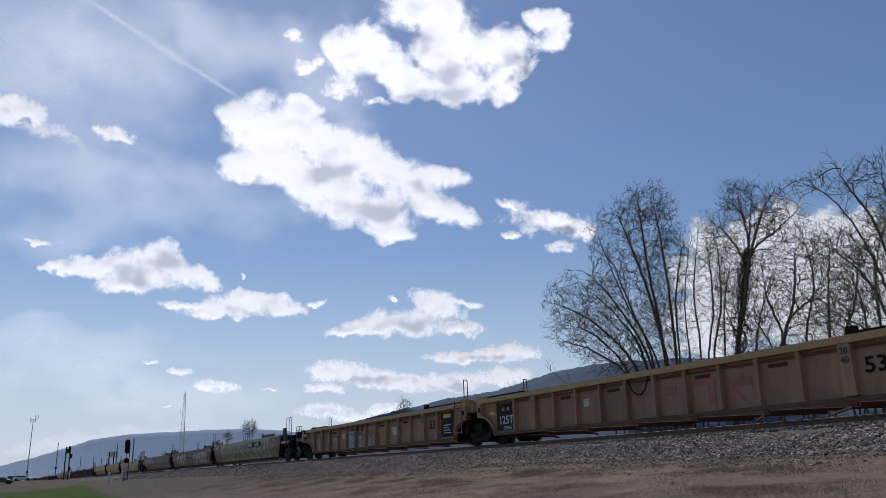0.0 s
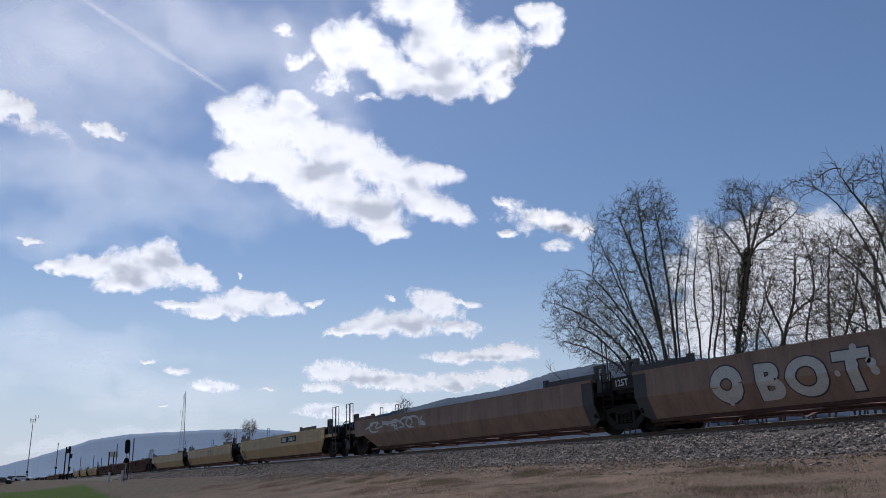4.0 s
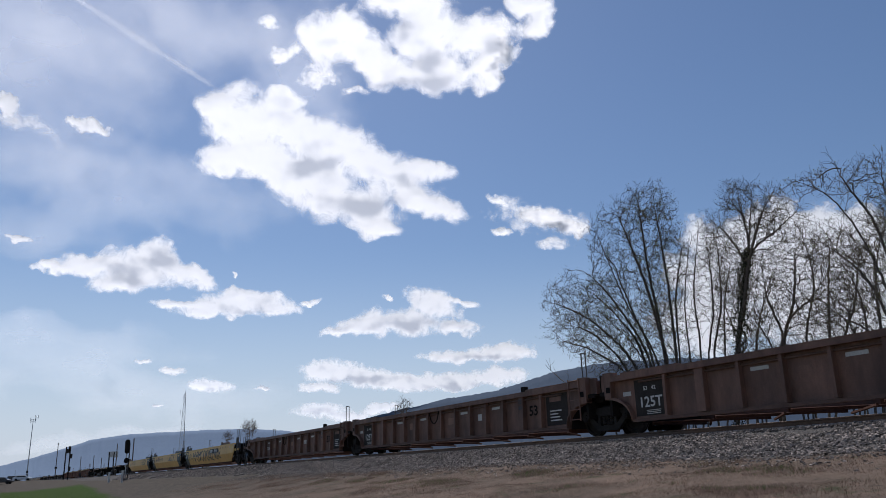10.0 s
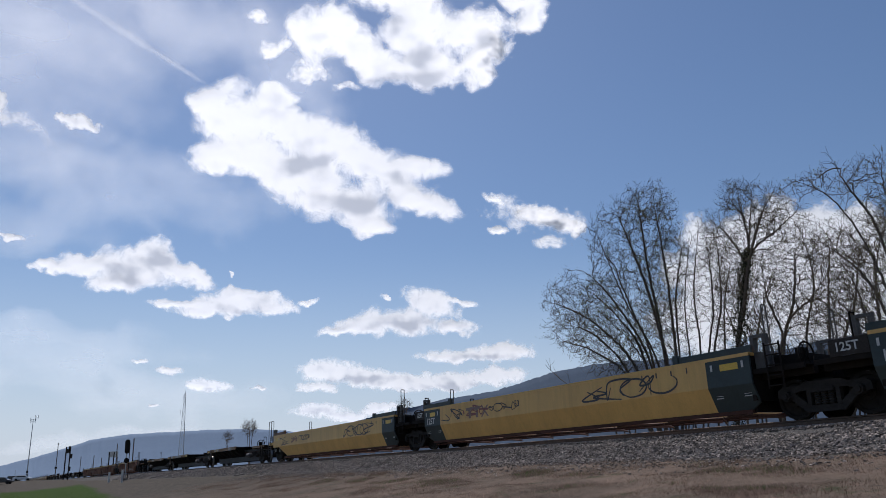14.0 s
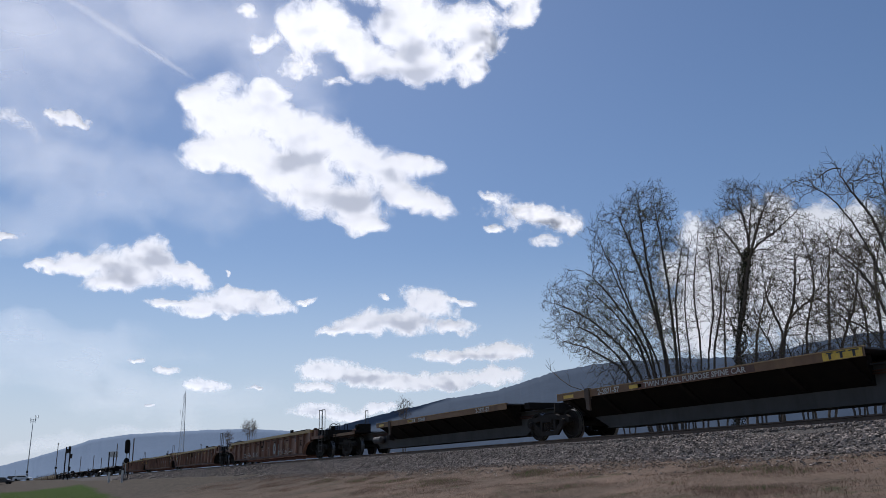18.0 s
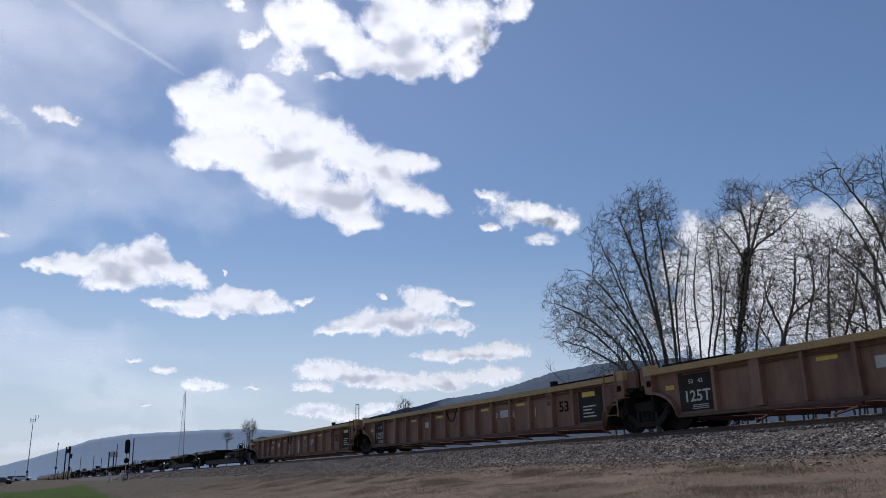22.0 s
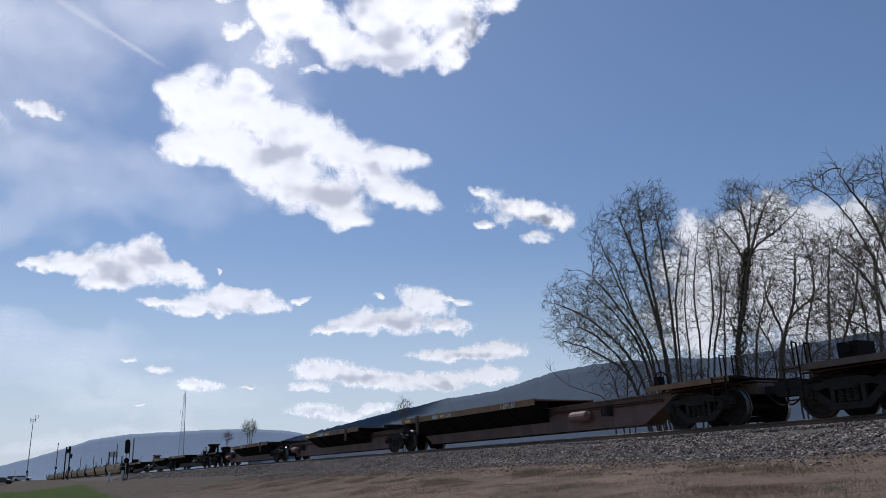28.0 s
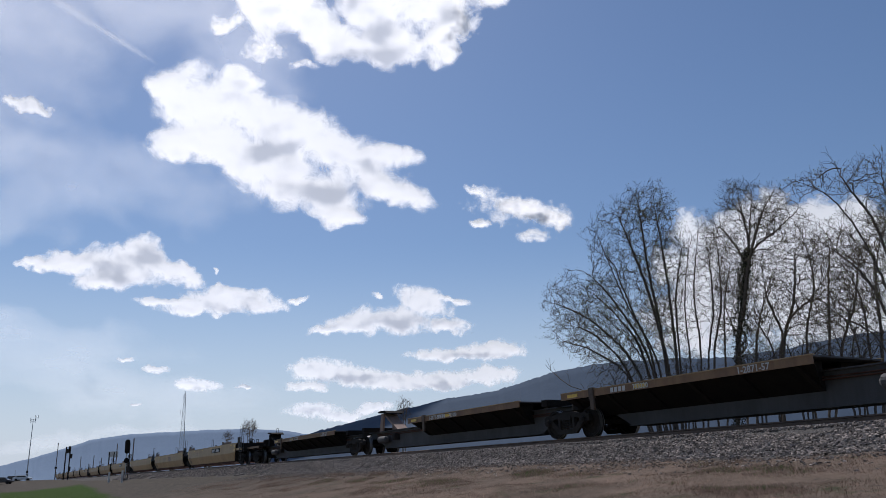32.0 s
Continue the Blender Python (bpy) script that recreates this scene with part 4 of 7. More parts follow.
def spine_car(t0, t1, joints, decks, steel, edge, label, bracket, no):
    """Three slung centre sills on shared trucks, each with a container deck; distances are from the front coupling."""
    length = (t1 - t0) * SPEED - 0.1
    car = thing("spine_car", label, "rail car", "cars of the train", at=pose(coupling_x(t1) + 0.05, TRACK_Y, RAIL_TOP))
    cuts = [length, length - joints[0], length - joints[1], 0.0]
    for k in range(3):
        x, xa = cuts[k], cuts[k + 1]
        fe, re = k == 0, k == 2
        a, b = xa + (0.7 if re else 0.15), x - (0.7 if fe else 0.15)
        ra, rb = (3.2 if re else 1.2), (3.2 if fe else 1.2)
        bm = bmesh.new()
        prism(bm, [(a, 0.74), (a + ra, 0.74), (a + ra + 0.9, 0.26), (b - rb - 0.9, 0.26), (b - rb, 0.74), (b, 0.74), (b, 1.02), (b - rb, 1.06), (a + ra, 1.06), (a, 1.02)], -0.36, 0.36)
        sill = part("centre_sill", bm, steel, car, "slung fabricated steel centre sill")
        for z, inset in ((0.24, 2.2), (1.055, 0.9)):
            bm = bmesh.new()
            box(bm, a + ra * (z < 1) + 0.9 * (z < 1), b - rb * (z < 1) - 0.9 * (z < 1), -0.46, 0.46, z, z + 0.035)
            part("sill_flange", bm, steel, sill)
        bm = bmesh.new()
        box(bm, a + ra + 0.6, b - rb - 0.6, -0.385, -0.362, 0.86, 0.93)
        part("sill_stiffener", bm, steel, sill)
        d0, d1 = length - decks[k][1], length - decks[k][0]
        bm = bmesh.new()
        box(bm, d0, d1, -1.27, 1.27, 1.32, 1.36)
        deck = part("deck", bm, steel, car, "thin container deck over the sill")
        for s in (-1, 1):
            bm = bmesh.new()
            box(bm, d0, d1, *sorted((s * 1.31, s * 1.27)), 1.16, 1.36)
            part("deck_edge", bm, edge, deck, "yellowed steel edge channel of the deck")
            bm = bmesh.new()
            box(bm, d0, d1, *sorted((s * 1.325, s * 1.2)), 1.362, 1.385)
            part("deck_lip", bm, BUFF, deck, "pale worn lip of the deck")
        # added sloping plates paint the black shade of the open underframe
        for s in (-1, 1):
            bm = bmesh.new()
            lo = [(d0 + 0.5, s * 0.38, 0.62), (d1 - 0.5, s * 0.38, 0.62), (d1 - 0.05, s * 1.2, 1.2), (d0 + 0.05, s * 1.2, 1.2)]
            f = [bm.verts.new(p) for p in lo] + [bm.verts.new((p[0], p[1], p[2] + 0.03)) for p in lo]
            for fc in ((0, 1, 2, 3), (7, 6, 5, 4), (0, 4, 5, 1), (1, 5, 6, 2), (2, 6, 7, 3), (3, 7, 4, 0)):
                bm.faces.new([f[i] for i in fc])
            part("deck_underside", bm, SHADEBLACK, deck, "added dark plate that paints the shade under the deck")
        n = max(2, int((d1 - d0) / 1.35))
        for i in range(n):
            xx = d0 + 0.5 + (d1 - d0 - 1.0) * i / (n - 1)
            for s in (-1, 1):
                bm = bmesh.new()
                v = [(xx, s * 0.36, 0.62), (xx, s * 0.55, 0.66), (xx, s * 1.26, 1.16), (xx, s * 1.26, 1.31), (xx, s * 0.36, 1.31)]
                q0 = [bm.verts.new((p[0] - 0.06, p[1], p[2])) for p in v]
                q1 = [bm.verts.new((p[0] + 0.06, p[1], p[2])) for p in v]
                bm.faces.new(q0), bm.faces.new(q1[::-1])
                for i2 in range(5):
                    j2 = (i2 + 1) % 5
                    bm.faces.new((q0[j2], q0[i2], q1[i2], q1[j2]))
                # every other bracket takes the black of the painted shade
                part("deck_bracket", bm, BLACK if i % 2 else SHADEBLACK, deck)
        for xm in ((d0 + 1.55, ) if (no in (1, 3) or k == 0) and not (no == 4 and k == 2) else (d1 - 1.6, )):
            bm = bmesh.new()
            box(bm, xm - 0.10, xm + 0.10, -1.37, -1.24, 1.1, 1.42)
            prism(bm, [(xm - 0.06, 0.78), (xm + 0.09, 0.74), (xm + 0.1, 1.1), (xm - 0.08, 1.1)], -1.36, -1.29)
            part("container_lock", bm, LOCK, deck, "grimy folding container lock")
        yl = -1.314
        for xx in (d0 + 0.35, d0 + 3.4):
            plate("reflective_strip", deck, xx, xx + 0.5, 1.21, 1.31, yl, REFLECT, "yellow reflective strip")
        if no == 1 and k == 1:
            plate("end_patch", deck, d1 - 0.95, d1 - 0.03, 1.17, 1.35, yl, REFLECT, "bright yellow patch")
            for q, (wa, wb) in enumerate(((0.1, 0.26), (0.34, 0.56), (0.62, 0.86))):
                plate("logo_shape", deck, d1 - 0.95 + wa, d1 - 0.95 + wb, 1.31, 1.335, yl - 0.008, SPRAY)
                plate("logo_shape", deck, d1 - 0.95 + (wa + wb) / 2 - 0.03, d1 - 0.95 + (wa + wb) / 2 + 0.03, 1.19, 1.31, yl - 0.008, SPRAY)
            plate("stencil_panel", deck, d1 - 6.75, d1 - 2.75, 1.175, 1.345, yl, DARKBROWN, "dark lettered band")
            lettering("lettering", "TWIN 28'-ALL PURPOSE SPINE CAR", 0.2, PALE, deck, pose(d1 - 4.75, yl - 0.012, 1.195, 90, 0, 0), 1.12)
        else:
            cx = (d0 + d1) / 2 - (0.6 if k == 1 else 1.2)
            for q in range(4):
                plate("stencil_bar", deck, cx - 0.95 + 0.17 * q, cx - 0.83 + 0.17 * q, 1.19, 1.33, yl, WHITE)
            lettering("lettering", ("", "370643", "552060", "753320", "360643")[no], 0.21, WHITE, deck, pose(cx + 0.3, yl - 0.008, 1.185, 90, 0, 0))
        lettering("lettering", "2-2871-57" if no == 1 else "1-2871-57", 0.23, WHITE, deck, pose(d1 - 1.6 if k != 1 else d0 + 2.5, yl - 0.008, 1.18, 90, 0, 0))
        # air tank, valve and pipes on the bare length of sill
        free = (d1 + 0.8, b - rb - 0.5) if b - d1 > d0 - a else (a + ra + 0.4, d0 - 0.8)
        xr = free[0] + 0.3
        bm = bmesh.new()
        rod(bm, (xr, -0.58, 0.66), (xr + 0.8, -0.58, 0.66), 0.17, 14)
        rod(bm, (xr + 0.8, -0.58, 0.66), (xr + 0.9, -0.58, 0.66), 0.17, 14, 0.07)
        rod(bm, (xr, -0.58, 0.66), (xr - 0.1, -0.58, 0.66), 0.17, 14, 0.07)
        part("air_reservoir", bm, steel, car, "small rusty air tank beside the sill")
        bm = bmesh.new()
        box(bm, xr + 1.5, xr + 1.75, -0.62, -0.36, 0.6, 0.9)
        rod(bm, (xr + 1.6, -0.64, 0.75), (xr + 1.6, -0.5, 0.75), 0.12, 8)
        part("brake_valve", bm, TRUCK, car)
        for z in (0.96, 0.9):
            bm = bmesh.new()
            rod(bm, (a + ra, -0.42, z), (b - rb, -0.42, z - 0.05), 0.02, 5)
            part("brake_pipe", bm, RUST, car)
        for xe, way, outer in ((xa, -1, re), (x, 1, fe)):
            c = xe - way * (2.05 if outer else 0.0)
            if outer or way < 0:
                bm = bmesh.new()
                rod(bm, (c, 0, 0.86), (c, 0, 1.2), 0.62, 14)
                part("bearing_ring", bm, BLACK, car)
            if not outer:
                bm = bmesh.new()
                g = xe - way * 1.1
                box(bm, g - 0.15, g + 0.15, -1.1, 1.1, 1.08, 1.3)
                part("cross_arm", bm, BLACK, car)
            if outer:
                coupler(car, xe, way)
                truck(car, xe - way * 2.05)
                lo, hi = sorted((xe - way * 0.75, xe - way * 3.6))
                bm = bmesh.new()
                box(bm, lo, hi, -1.3, 1.3, 1.12, 1.16)
                part("end_deck", bm, BLACK, car, "worn end deck over the truck")
                for s in (-1, 1):
                    bm = bmesh.new()
                    box(bm, lo, hi, s * 1.33 - 0.03, s * 1.33 + 0.03, 1.04, 1.18)
                    part("deck_edge", bm, edge, car)
                ladder(car, xe - way * 1.0 - 0.2, -1.4, 0.35, 1.18, BLACK, 4)
                bm = bmesh.new()
                for yy, zz in ((-1.1, 1.0), (-0.7, 0.98), (-0.2, 1.0)):
                    rod(bm, (lo + 0.3, yy, zz), (hi - 0.2, yy + 0.1, zz + 0.04), 0.022, 5)
                part("brake_rod", bm, RUST, car)
                for yy in (-1.25, -0.8):
                    stake(car, xe - way * 1.0, yy, 1.15, 1.72, BLACK, True)
                if way > 0:
                    hand_brake(car, xe - way * 3.6, -0.7, 1.36)
                bm = bmesh.new()
                zt = 1.66 if way < 0 else 1.3
                box(bm, *sorted((xe - way * 1.5, xe - way * 2.0)), -0.35, 0.3, 1.16, zt)
                rod(bm, (xe - way * 1.75, -0.35, zt - 0.15), (xe - way * 1.75, -0.45, zt - 0.15), 0.13, 10)
                part("brake_box", bm, BLACK, car, "grimy brake box with a hand wheel")
                if bracket:
                    hitch(car, xe - way * 3.1, way)
        if not re:
            truck(car, xa)
            if no == 3 and k == 1:
                hitch(car, xa + 2.0, -1, RUSTPAINT)
    return car, length


def hitch(car, x, way, material=None):
    """A raised trailer hitch: a slanted strut, an upright box and a flared top plate."""
    material = material or BLACK
    bm = bmesh.new()
    for s in (-0.34, 0.34):
        q = [(x + way * 0.1, 1.05), (x + way * 0.45, 1.05), (x + way * 0.25, 1.95), (x - way * 0.05, 1.95)]
        prism(bm, q, s - 0.05, s + 0.05)
    prism(bm, [(x - way * 1.5, 1.08), (x - way * 1.3, 1.08), (x + way * 0.1, 1.88), (x, 1.95)], -0.3, 0.3)
    part("trailer_hitch", bm, material, car, "raised steel trailer hitch")
    bm = bmesh.new()
    prism(bm, [(x - way * 0.45, 1.92), (x + way * 0.45, 2.0), (x + way * 0.5, 2.08), (x + way * 0.1, 2.1), (x - way * 0.3, 2.08), (x - way * 0.55, 1.96)], -0.45, 0.45)
    part("hitch_plate", bm, BLACK, car)


# the cars in order, by the moments at which their couplings pass
CHARCOAL = mat("dusty charcoal steel", (0.085, 0.08, 0.078), (0.055, 0.05, 0.048), 0.8, 0, 1.5, 30, 0.2, streak=0.6)
SILLRUST = mat("grimy rust-brown sill", (0.215, 0.125, 0.10), (0.12, 0.075, 0.063), 0.75, 0, 1.4, 30, 0.2, 0.45, streak=0.6)
LOCK = mat("grimy brown lock steel", (0.13, 0.085, 0.055), (0.07, 0.05, 0.037), 0.75, 0, 5, 40)
EDGEDARK = mat("worn brown deck edge", (0.15, 0.105, 0.075), (0.085, 0.062, 0.048), 0.75, 0, 2.5, 30, 0.15, 0.5, streak=0.5)
EDGERUST = mat("orange-brown deck edge", (0.30, 0.17, 0.08), (0.17, 0.095, 0.055), 0.7, 0, 2.0, 30, 0.15, 0.5, streak=0.6)
CHORD = mat("bright buff paint", (0.50, 0.33, 0.13), (0.40, 0.25, 0.11), 0.6, 0, 2, 30, 0.1)
c0, n0, s0 = well_car(-2.0, 1.55, ribbed_unit, "brown ribbed articulated well car with a buff top rail, empty", paint=BUFFBROWN, look_no=0)
lot(c0, n0)
c1, n1, s1 = well_car(1.55, 5.09, smooth_unit, "rust-brown smooth well car covered with spray-painted letters, empty", paint=RUSTPAINT, dark_ends=CHARCOAL, front_paint=GREEN, gap=0.9, coat=0.5)
lot(c1, n1)
c2, n2, s2 = well_car(5.09, 8.68, smooth_unit, "faded tan smooth articulated well car, empty", paint=TAN, dark_ends=None)
lot(c2, n2)
c3, n3, s3 = well_car(8.68, 12.25, ribbed_unit, "dark brown ribbed articulated well car, empty", paint=DARKBROWN, look_no=2)
lot(c3, n3)
c4, n4, s4 = well_car(12.25, 15.88, smooth_unit, "bright yellow smooth well car with black scrawls, empty", paint=YELLOW, dark_ends=TEAL, front_cut=(1.93, 1.7))
lot(c4, n4)
lot(*spine_car(15.88, 19.21, (19.5, 38.6), ((8.6, 18.3), (27.2, 37.7), (40.7, 52.0)), CHARCOAL, EDGERUST, "dusty black low spine car with yellowed deck edges, empty", False, 1))
c6, n6, s6 = well_car(19.21, 20.56, ribbed_unit, "brown ribbed single well car with pale scrawls, empty", units=(1.0,), paint=BROWN, look_no=1)
lot(c6, n6)
c7, n7, s7 = well_car(20.56, 24.2, ribbed_unit, "buff-brown ribbed articulated well car, empty", paint=BROWN, look_no=3)
lot(c7, n7)
lot(*spine_car(24.2, 27.59, (19.5, 38.6), ((9.7, 18.7), (21.5, 30.5), (40.3, 50.4)), CHARCOAL, EDGEDARK, "dusty black low spine car with worn brown deck edges, empty", False, 4))
lot(*spine_car(27.59, 30.94, (20.3, 38.8), ((9.0, 19.2), (24.3, 32.5), (40.2, 50.3)), SILLRUST, EDGERUST, "rust-brown low spine car with lettered deck edges, empty", False, 2))
lot(*spine_car(30.94, 34.2, (19.0, 36.6), ((9.8, 18.9), (21.3, 30.0), (39.0, 50.0)), CHARCOAL, EDGERUST, "dark grimy low spine car with raised trailer hitches, empty", True, 3))
for k in range(4):
    t = 34.2 + 3.58 * k
    if k == 0:
        c8, n8, s8 = well_car(t, t + 3.58, smooth_unit, "faded tan smooth articulated well car, empty", paint=TAN, dark_ends=None)
        lot(c8, n8)

# writing and sprayed marks
rng = random.Random(4)


def wrapped(word, parent, x, z, high, material):
    """Painted figures that follow the fold of a smooth side."""
    ob = lettering("lettering", word, high / 0.72, material, parent, pose(x, 0, z, 90, 0, 0), 1.1, 0.012, True)
    bm = bmesh.new()
    bm.from_mesh(ob.data)
    bmesh.ops.bisect_plane(bm, geom=bm.verts[:] + bm.edges[:] + bm.faces[:], plane_co=(0, 0.90 - z, 0), plane_no=(0, 1, 0))
    for v in bm.verts:
        v.co.z += -skin(z + v.co.y, -HALF - 0.006, True)
    bm.to_mesh(ob.data)


def number(car, length, word, front, rear, proud=0.0):
    """A car number on its dark panel, between two distances from the front coupling."""
    body = near_side(car)[0]
    x0, x1 = length - rear, length - front
    mid = (x0 + x1) / 2
    plate("number_panel", body, x0, x1, 1.10, 1.44, -HALF - 0.003 - proud, DARKPANEL, "dark panel with a white car number")
    lettering("lettering", word, 0.36, WHITE, body, pose(mid + 0.62, -HALF - 0.014 - proud, 1.14, 90, 0, 0), 1.1)
    for q in range(4):
        plate("stencil_bar", body, x0 + 0.2 + 0.24 * q, x0 + 0.36 + 0.24 * q, 1.15, 1.39, -HALF - 0.011 - proud, WHITE)


MAROON = mat("faded maroon paint", (0.30, 0.19, 0.15), (0.22, 0.14, 0.115), 0.65, 0, 4, 40, 0.05)
FADEDRED = mat("faded red logo paint", (0.42, 0.155, 0.115), (0.30, 0.125, 0.09), 0.65, 0, 4, 40, 0.05)


def logo_cross(body, x0, x1, z0, z1, y, material):
    """Two crossing slanted bars with a notch of bare paint between their arms."""
    t = (x1 - x0) * 0.2
    for no, (a, b) in enumerate((((x0, z1), (x1 - t, z0)), ((x1 - t, z1), (x0, z0)))):
        v = [(a[0], y - 0.003 * no, a[1]), (a[0] + t, y - 0.003 * no, a[1]), (b[0] + t, y - 0.003 * no, b[1]), (b[0], y - 0.003 * no, b[1])]
        part("logo_shape", sheet("logo_shape", v, [(0, 1, 2, 3)], material), material, body)


def logo(body, x0, x1, z0, z1, y, material):
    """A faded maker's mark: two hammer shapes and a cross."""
    w, h = (x1 - x0) / 3, z1 - z0
    for k in range(2):
        a = x0 + w * 0.98 * k
        plate("logo_shape", body, a, a + w * 0.96, z1 - h * 0.28, z1, y, material)
        plate("logo_shape", body, a + w * 0.34, a + w * 0.64, z0, z1 - h * 0.28, y, material)
    logo_cross(body, x1 - w, x1, z0, z1, y, material)


number(c2, n2, "768814", 7.2, 10.2)
number(c8, n8, "768814", 7.2, 10.2)
number(c1, n1, "726984", 6.6, 9.85, 0.06)
number(c4, n4, "795494", 7.0, 10.1)
for car, spans in ((c2, s2), (c8, s8)):
    for no, (body, (w0, w1)) in enumerate(zip(near_side(car), spans)):
        wrapped("53", body, w0 + (2.2 if no == 2 else 0.85), 0.45, 0.52, SPRAY)
        if no == 2:
            for xa, xb, za, zb, m in ((0.02, 0.42, 1.22, 1.5, REFLECT), (0.2, 0.46, 1.06, 1.19, WHITE), (0.5, 0.66, 1.2, 1.36, WHITE), (0.56, 0.98, 0.99, 1.15, WHITE)):
                plate("reflective_patch", body, w0 + xa, w0 + xb, za, zb, -HALF - 0.006, m)
            for q in range(6):
                plate("stencil_bar", body, w0 + 0.9, w0 + 1.35 - 0.05 * (q % 3), 1.24 + 0.045 * q, 1.255 + 0.045 * q, -HALF - 0.004, TANDARK)
        for q in range(5):
            x = w0 + 2.6 + (w1 - w0 - 4) * q / 4
            plate("reflective_strip", body, x, x + 0.5, 1.47, 1.53, -HALF - 0.003, REFLECT, "yellow reflective strip")
        if no < 2:
            plate("reflective_patch", body, w0 - 0.0, w0 + 0.3, 1.25, 1.5, -HALF - 0.003, REFLECT, "yellow reflective patch")
        plate("reflective_patch", body, w1 - 0.35, w1, 1.05, 1.2, -HALF - 0.003, REFLECT, "yellow reflective patch")
        plate("reflective_patch", body, w1 - 0.35, w1, 1.32, 1.47, -HALF - 0.003, REFLECT, "yellow reflective patch")
        if no == 1:
            logo(body, 31.8, 33.75, 0.93, 1.38, -HALF - 0.005, MAROON)
            wrapped("C", body, 29.94, 1.05, 0.2, TANDARK)
        if no == 0:
            wrapped("A", body, 52.0, 1.1, 0.2, TANDARK)
            logo_cross(body, 46.45, 46.9, 1.08, 1.3, -HALF - 0.005, MAROON)
        for q in range(6):
            x = w0 + 1.5 + (w1 - w0 - 3) * rng.random()
            plate("stencil_bar", body, x, x + 0.3 + 0.5 * rng.random(), 1.2, 1.22 + 0.03 * rng.random(), -HALF - 0.003, TANDARK)
for body, (w0, w1), runs in zip(near_side(c4), s4, (((12.75, 17.05, 0.062), (8.7, 12.2, 0.062), (6.4, 8.7, 0.05)), (), ())):
    if runs:
        scrawl(body, 44.8, 1.0, 1.5, 0.6, SPRAY, rng, strokes=6, thick=0.016, fold=True)
    for f0, f1, th in runs:
        scrawl(body, n4 - f1, 1.0, f1 - f0, 0.9, SPRAY, rng, strokes=9, thick=th * 1.05, fold=True)
    if not runs:
        scrawl(body, w0 + 1.5, 1.22, 1.6, 0.5, SPRAY, rng, strokes=4, thick=0.022)
        scrawl(body, w0 + 3.3, 1.25, 1.5, 0.4, PINK, rng, strokes=4, thick=0.03)
        scrawl(body, w0 + 5.2, 1.25, 1.6, 0.3, SPRAY, rng, strokes=5, thick=0.018)
        scrawl(body, w1 - 6.0, 1.2, 3.4, 0.55, SPRAY, rng, strokes=6, thick=0.028)
        if abs(w0 - s4[1][0]) < 0.1:
            logo(body, 26.9, 28.5, 1.0, 1.4, -HALF - 0.005, MAROON)
        lettering("lettering", "53", 0.3, SPRAY, body, pose(w0 + 6.9, -HALF - 0.006, 1.18, 90, 0, 0))
    for q in range(5):
        x = w1 - 4.2 + 0.55 * q
        plate("gauge_mark", body, x, x + 0.04, 1.36, 1.5, -HALF - 0.004, SPRAY)
    if w0 > s4[2][0] + 1:
        lettering("lettering", "125T", 0.34, WHITE, body, pose(w0 + 0.55, -HALF - 0.006, 0.98, 90, 0, 0))
    for q, x in enumerate((w0 + 0.15, w0 + 1.12, w1 - 1.2, w1 - 0.25)):
        plate("stencil_bar", body, x, x + 0.06, 1.3, 1.46, -HALF - 0.004, WHITE)
        for j in range(3):
            plate("stencil_bar", body, x - 0.1 * (q % 2), x + 0.22 - 0.1 * (q % 2), 0.62 + 0.06 * j, 0.64 + 0.06 * j, skin(0.65, -HALF - 0.012, True), WHITE)
    plate("reflective_patch", body, w1 - 0.9, w1 - 0.35, 1.28, 1.44, -HALF - 0.006, REFLECT, "yellow reflective patch")
    plate("reflective_patch", body, w0 + 0.5, w0 + 0.95, 1.28, 1.44, -HALF - 0.006, REFLECT, "yellow reflective patch")


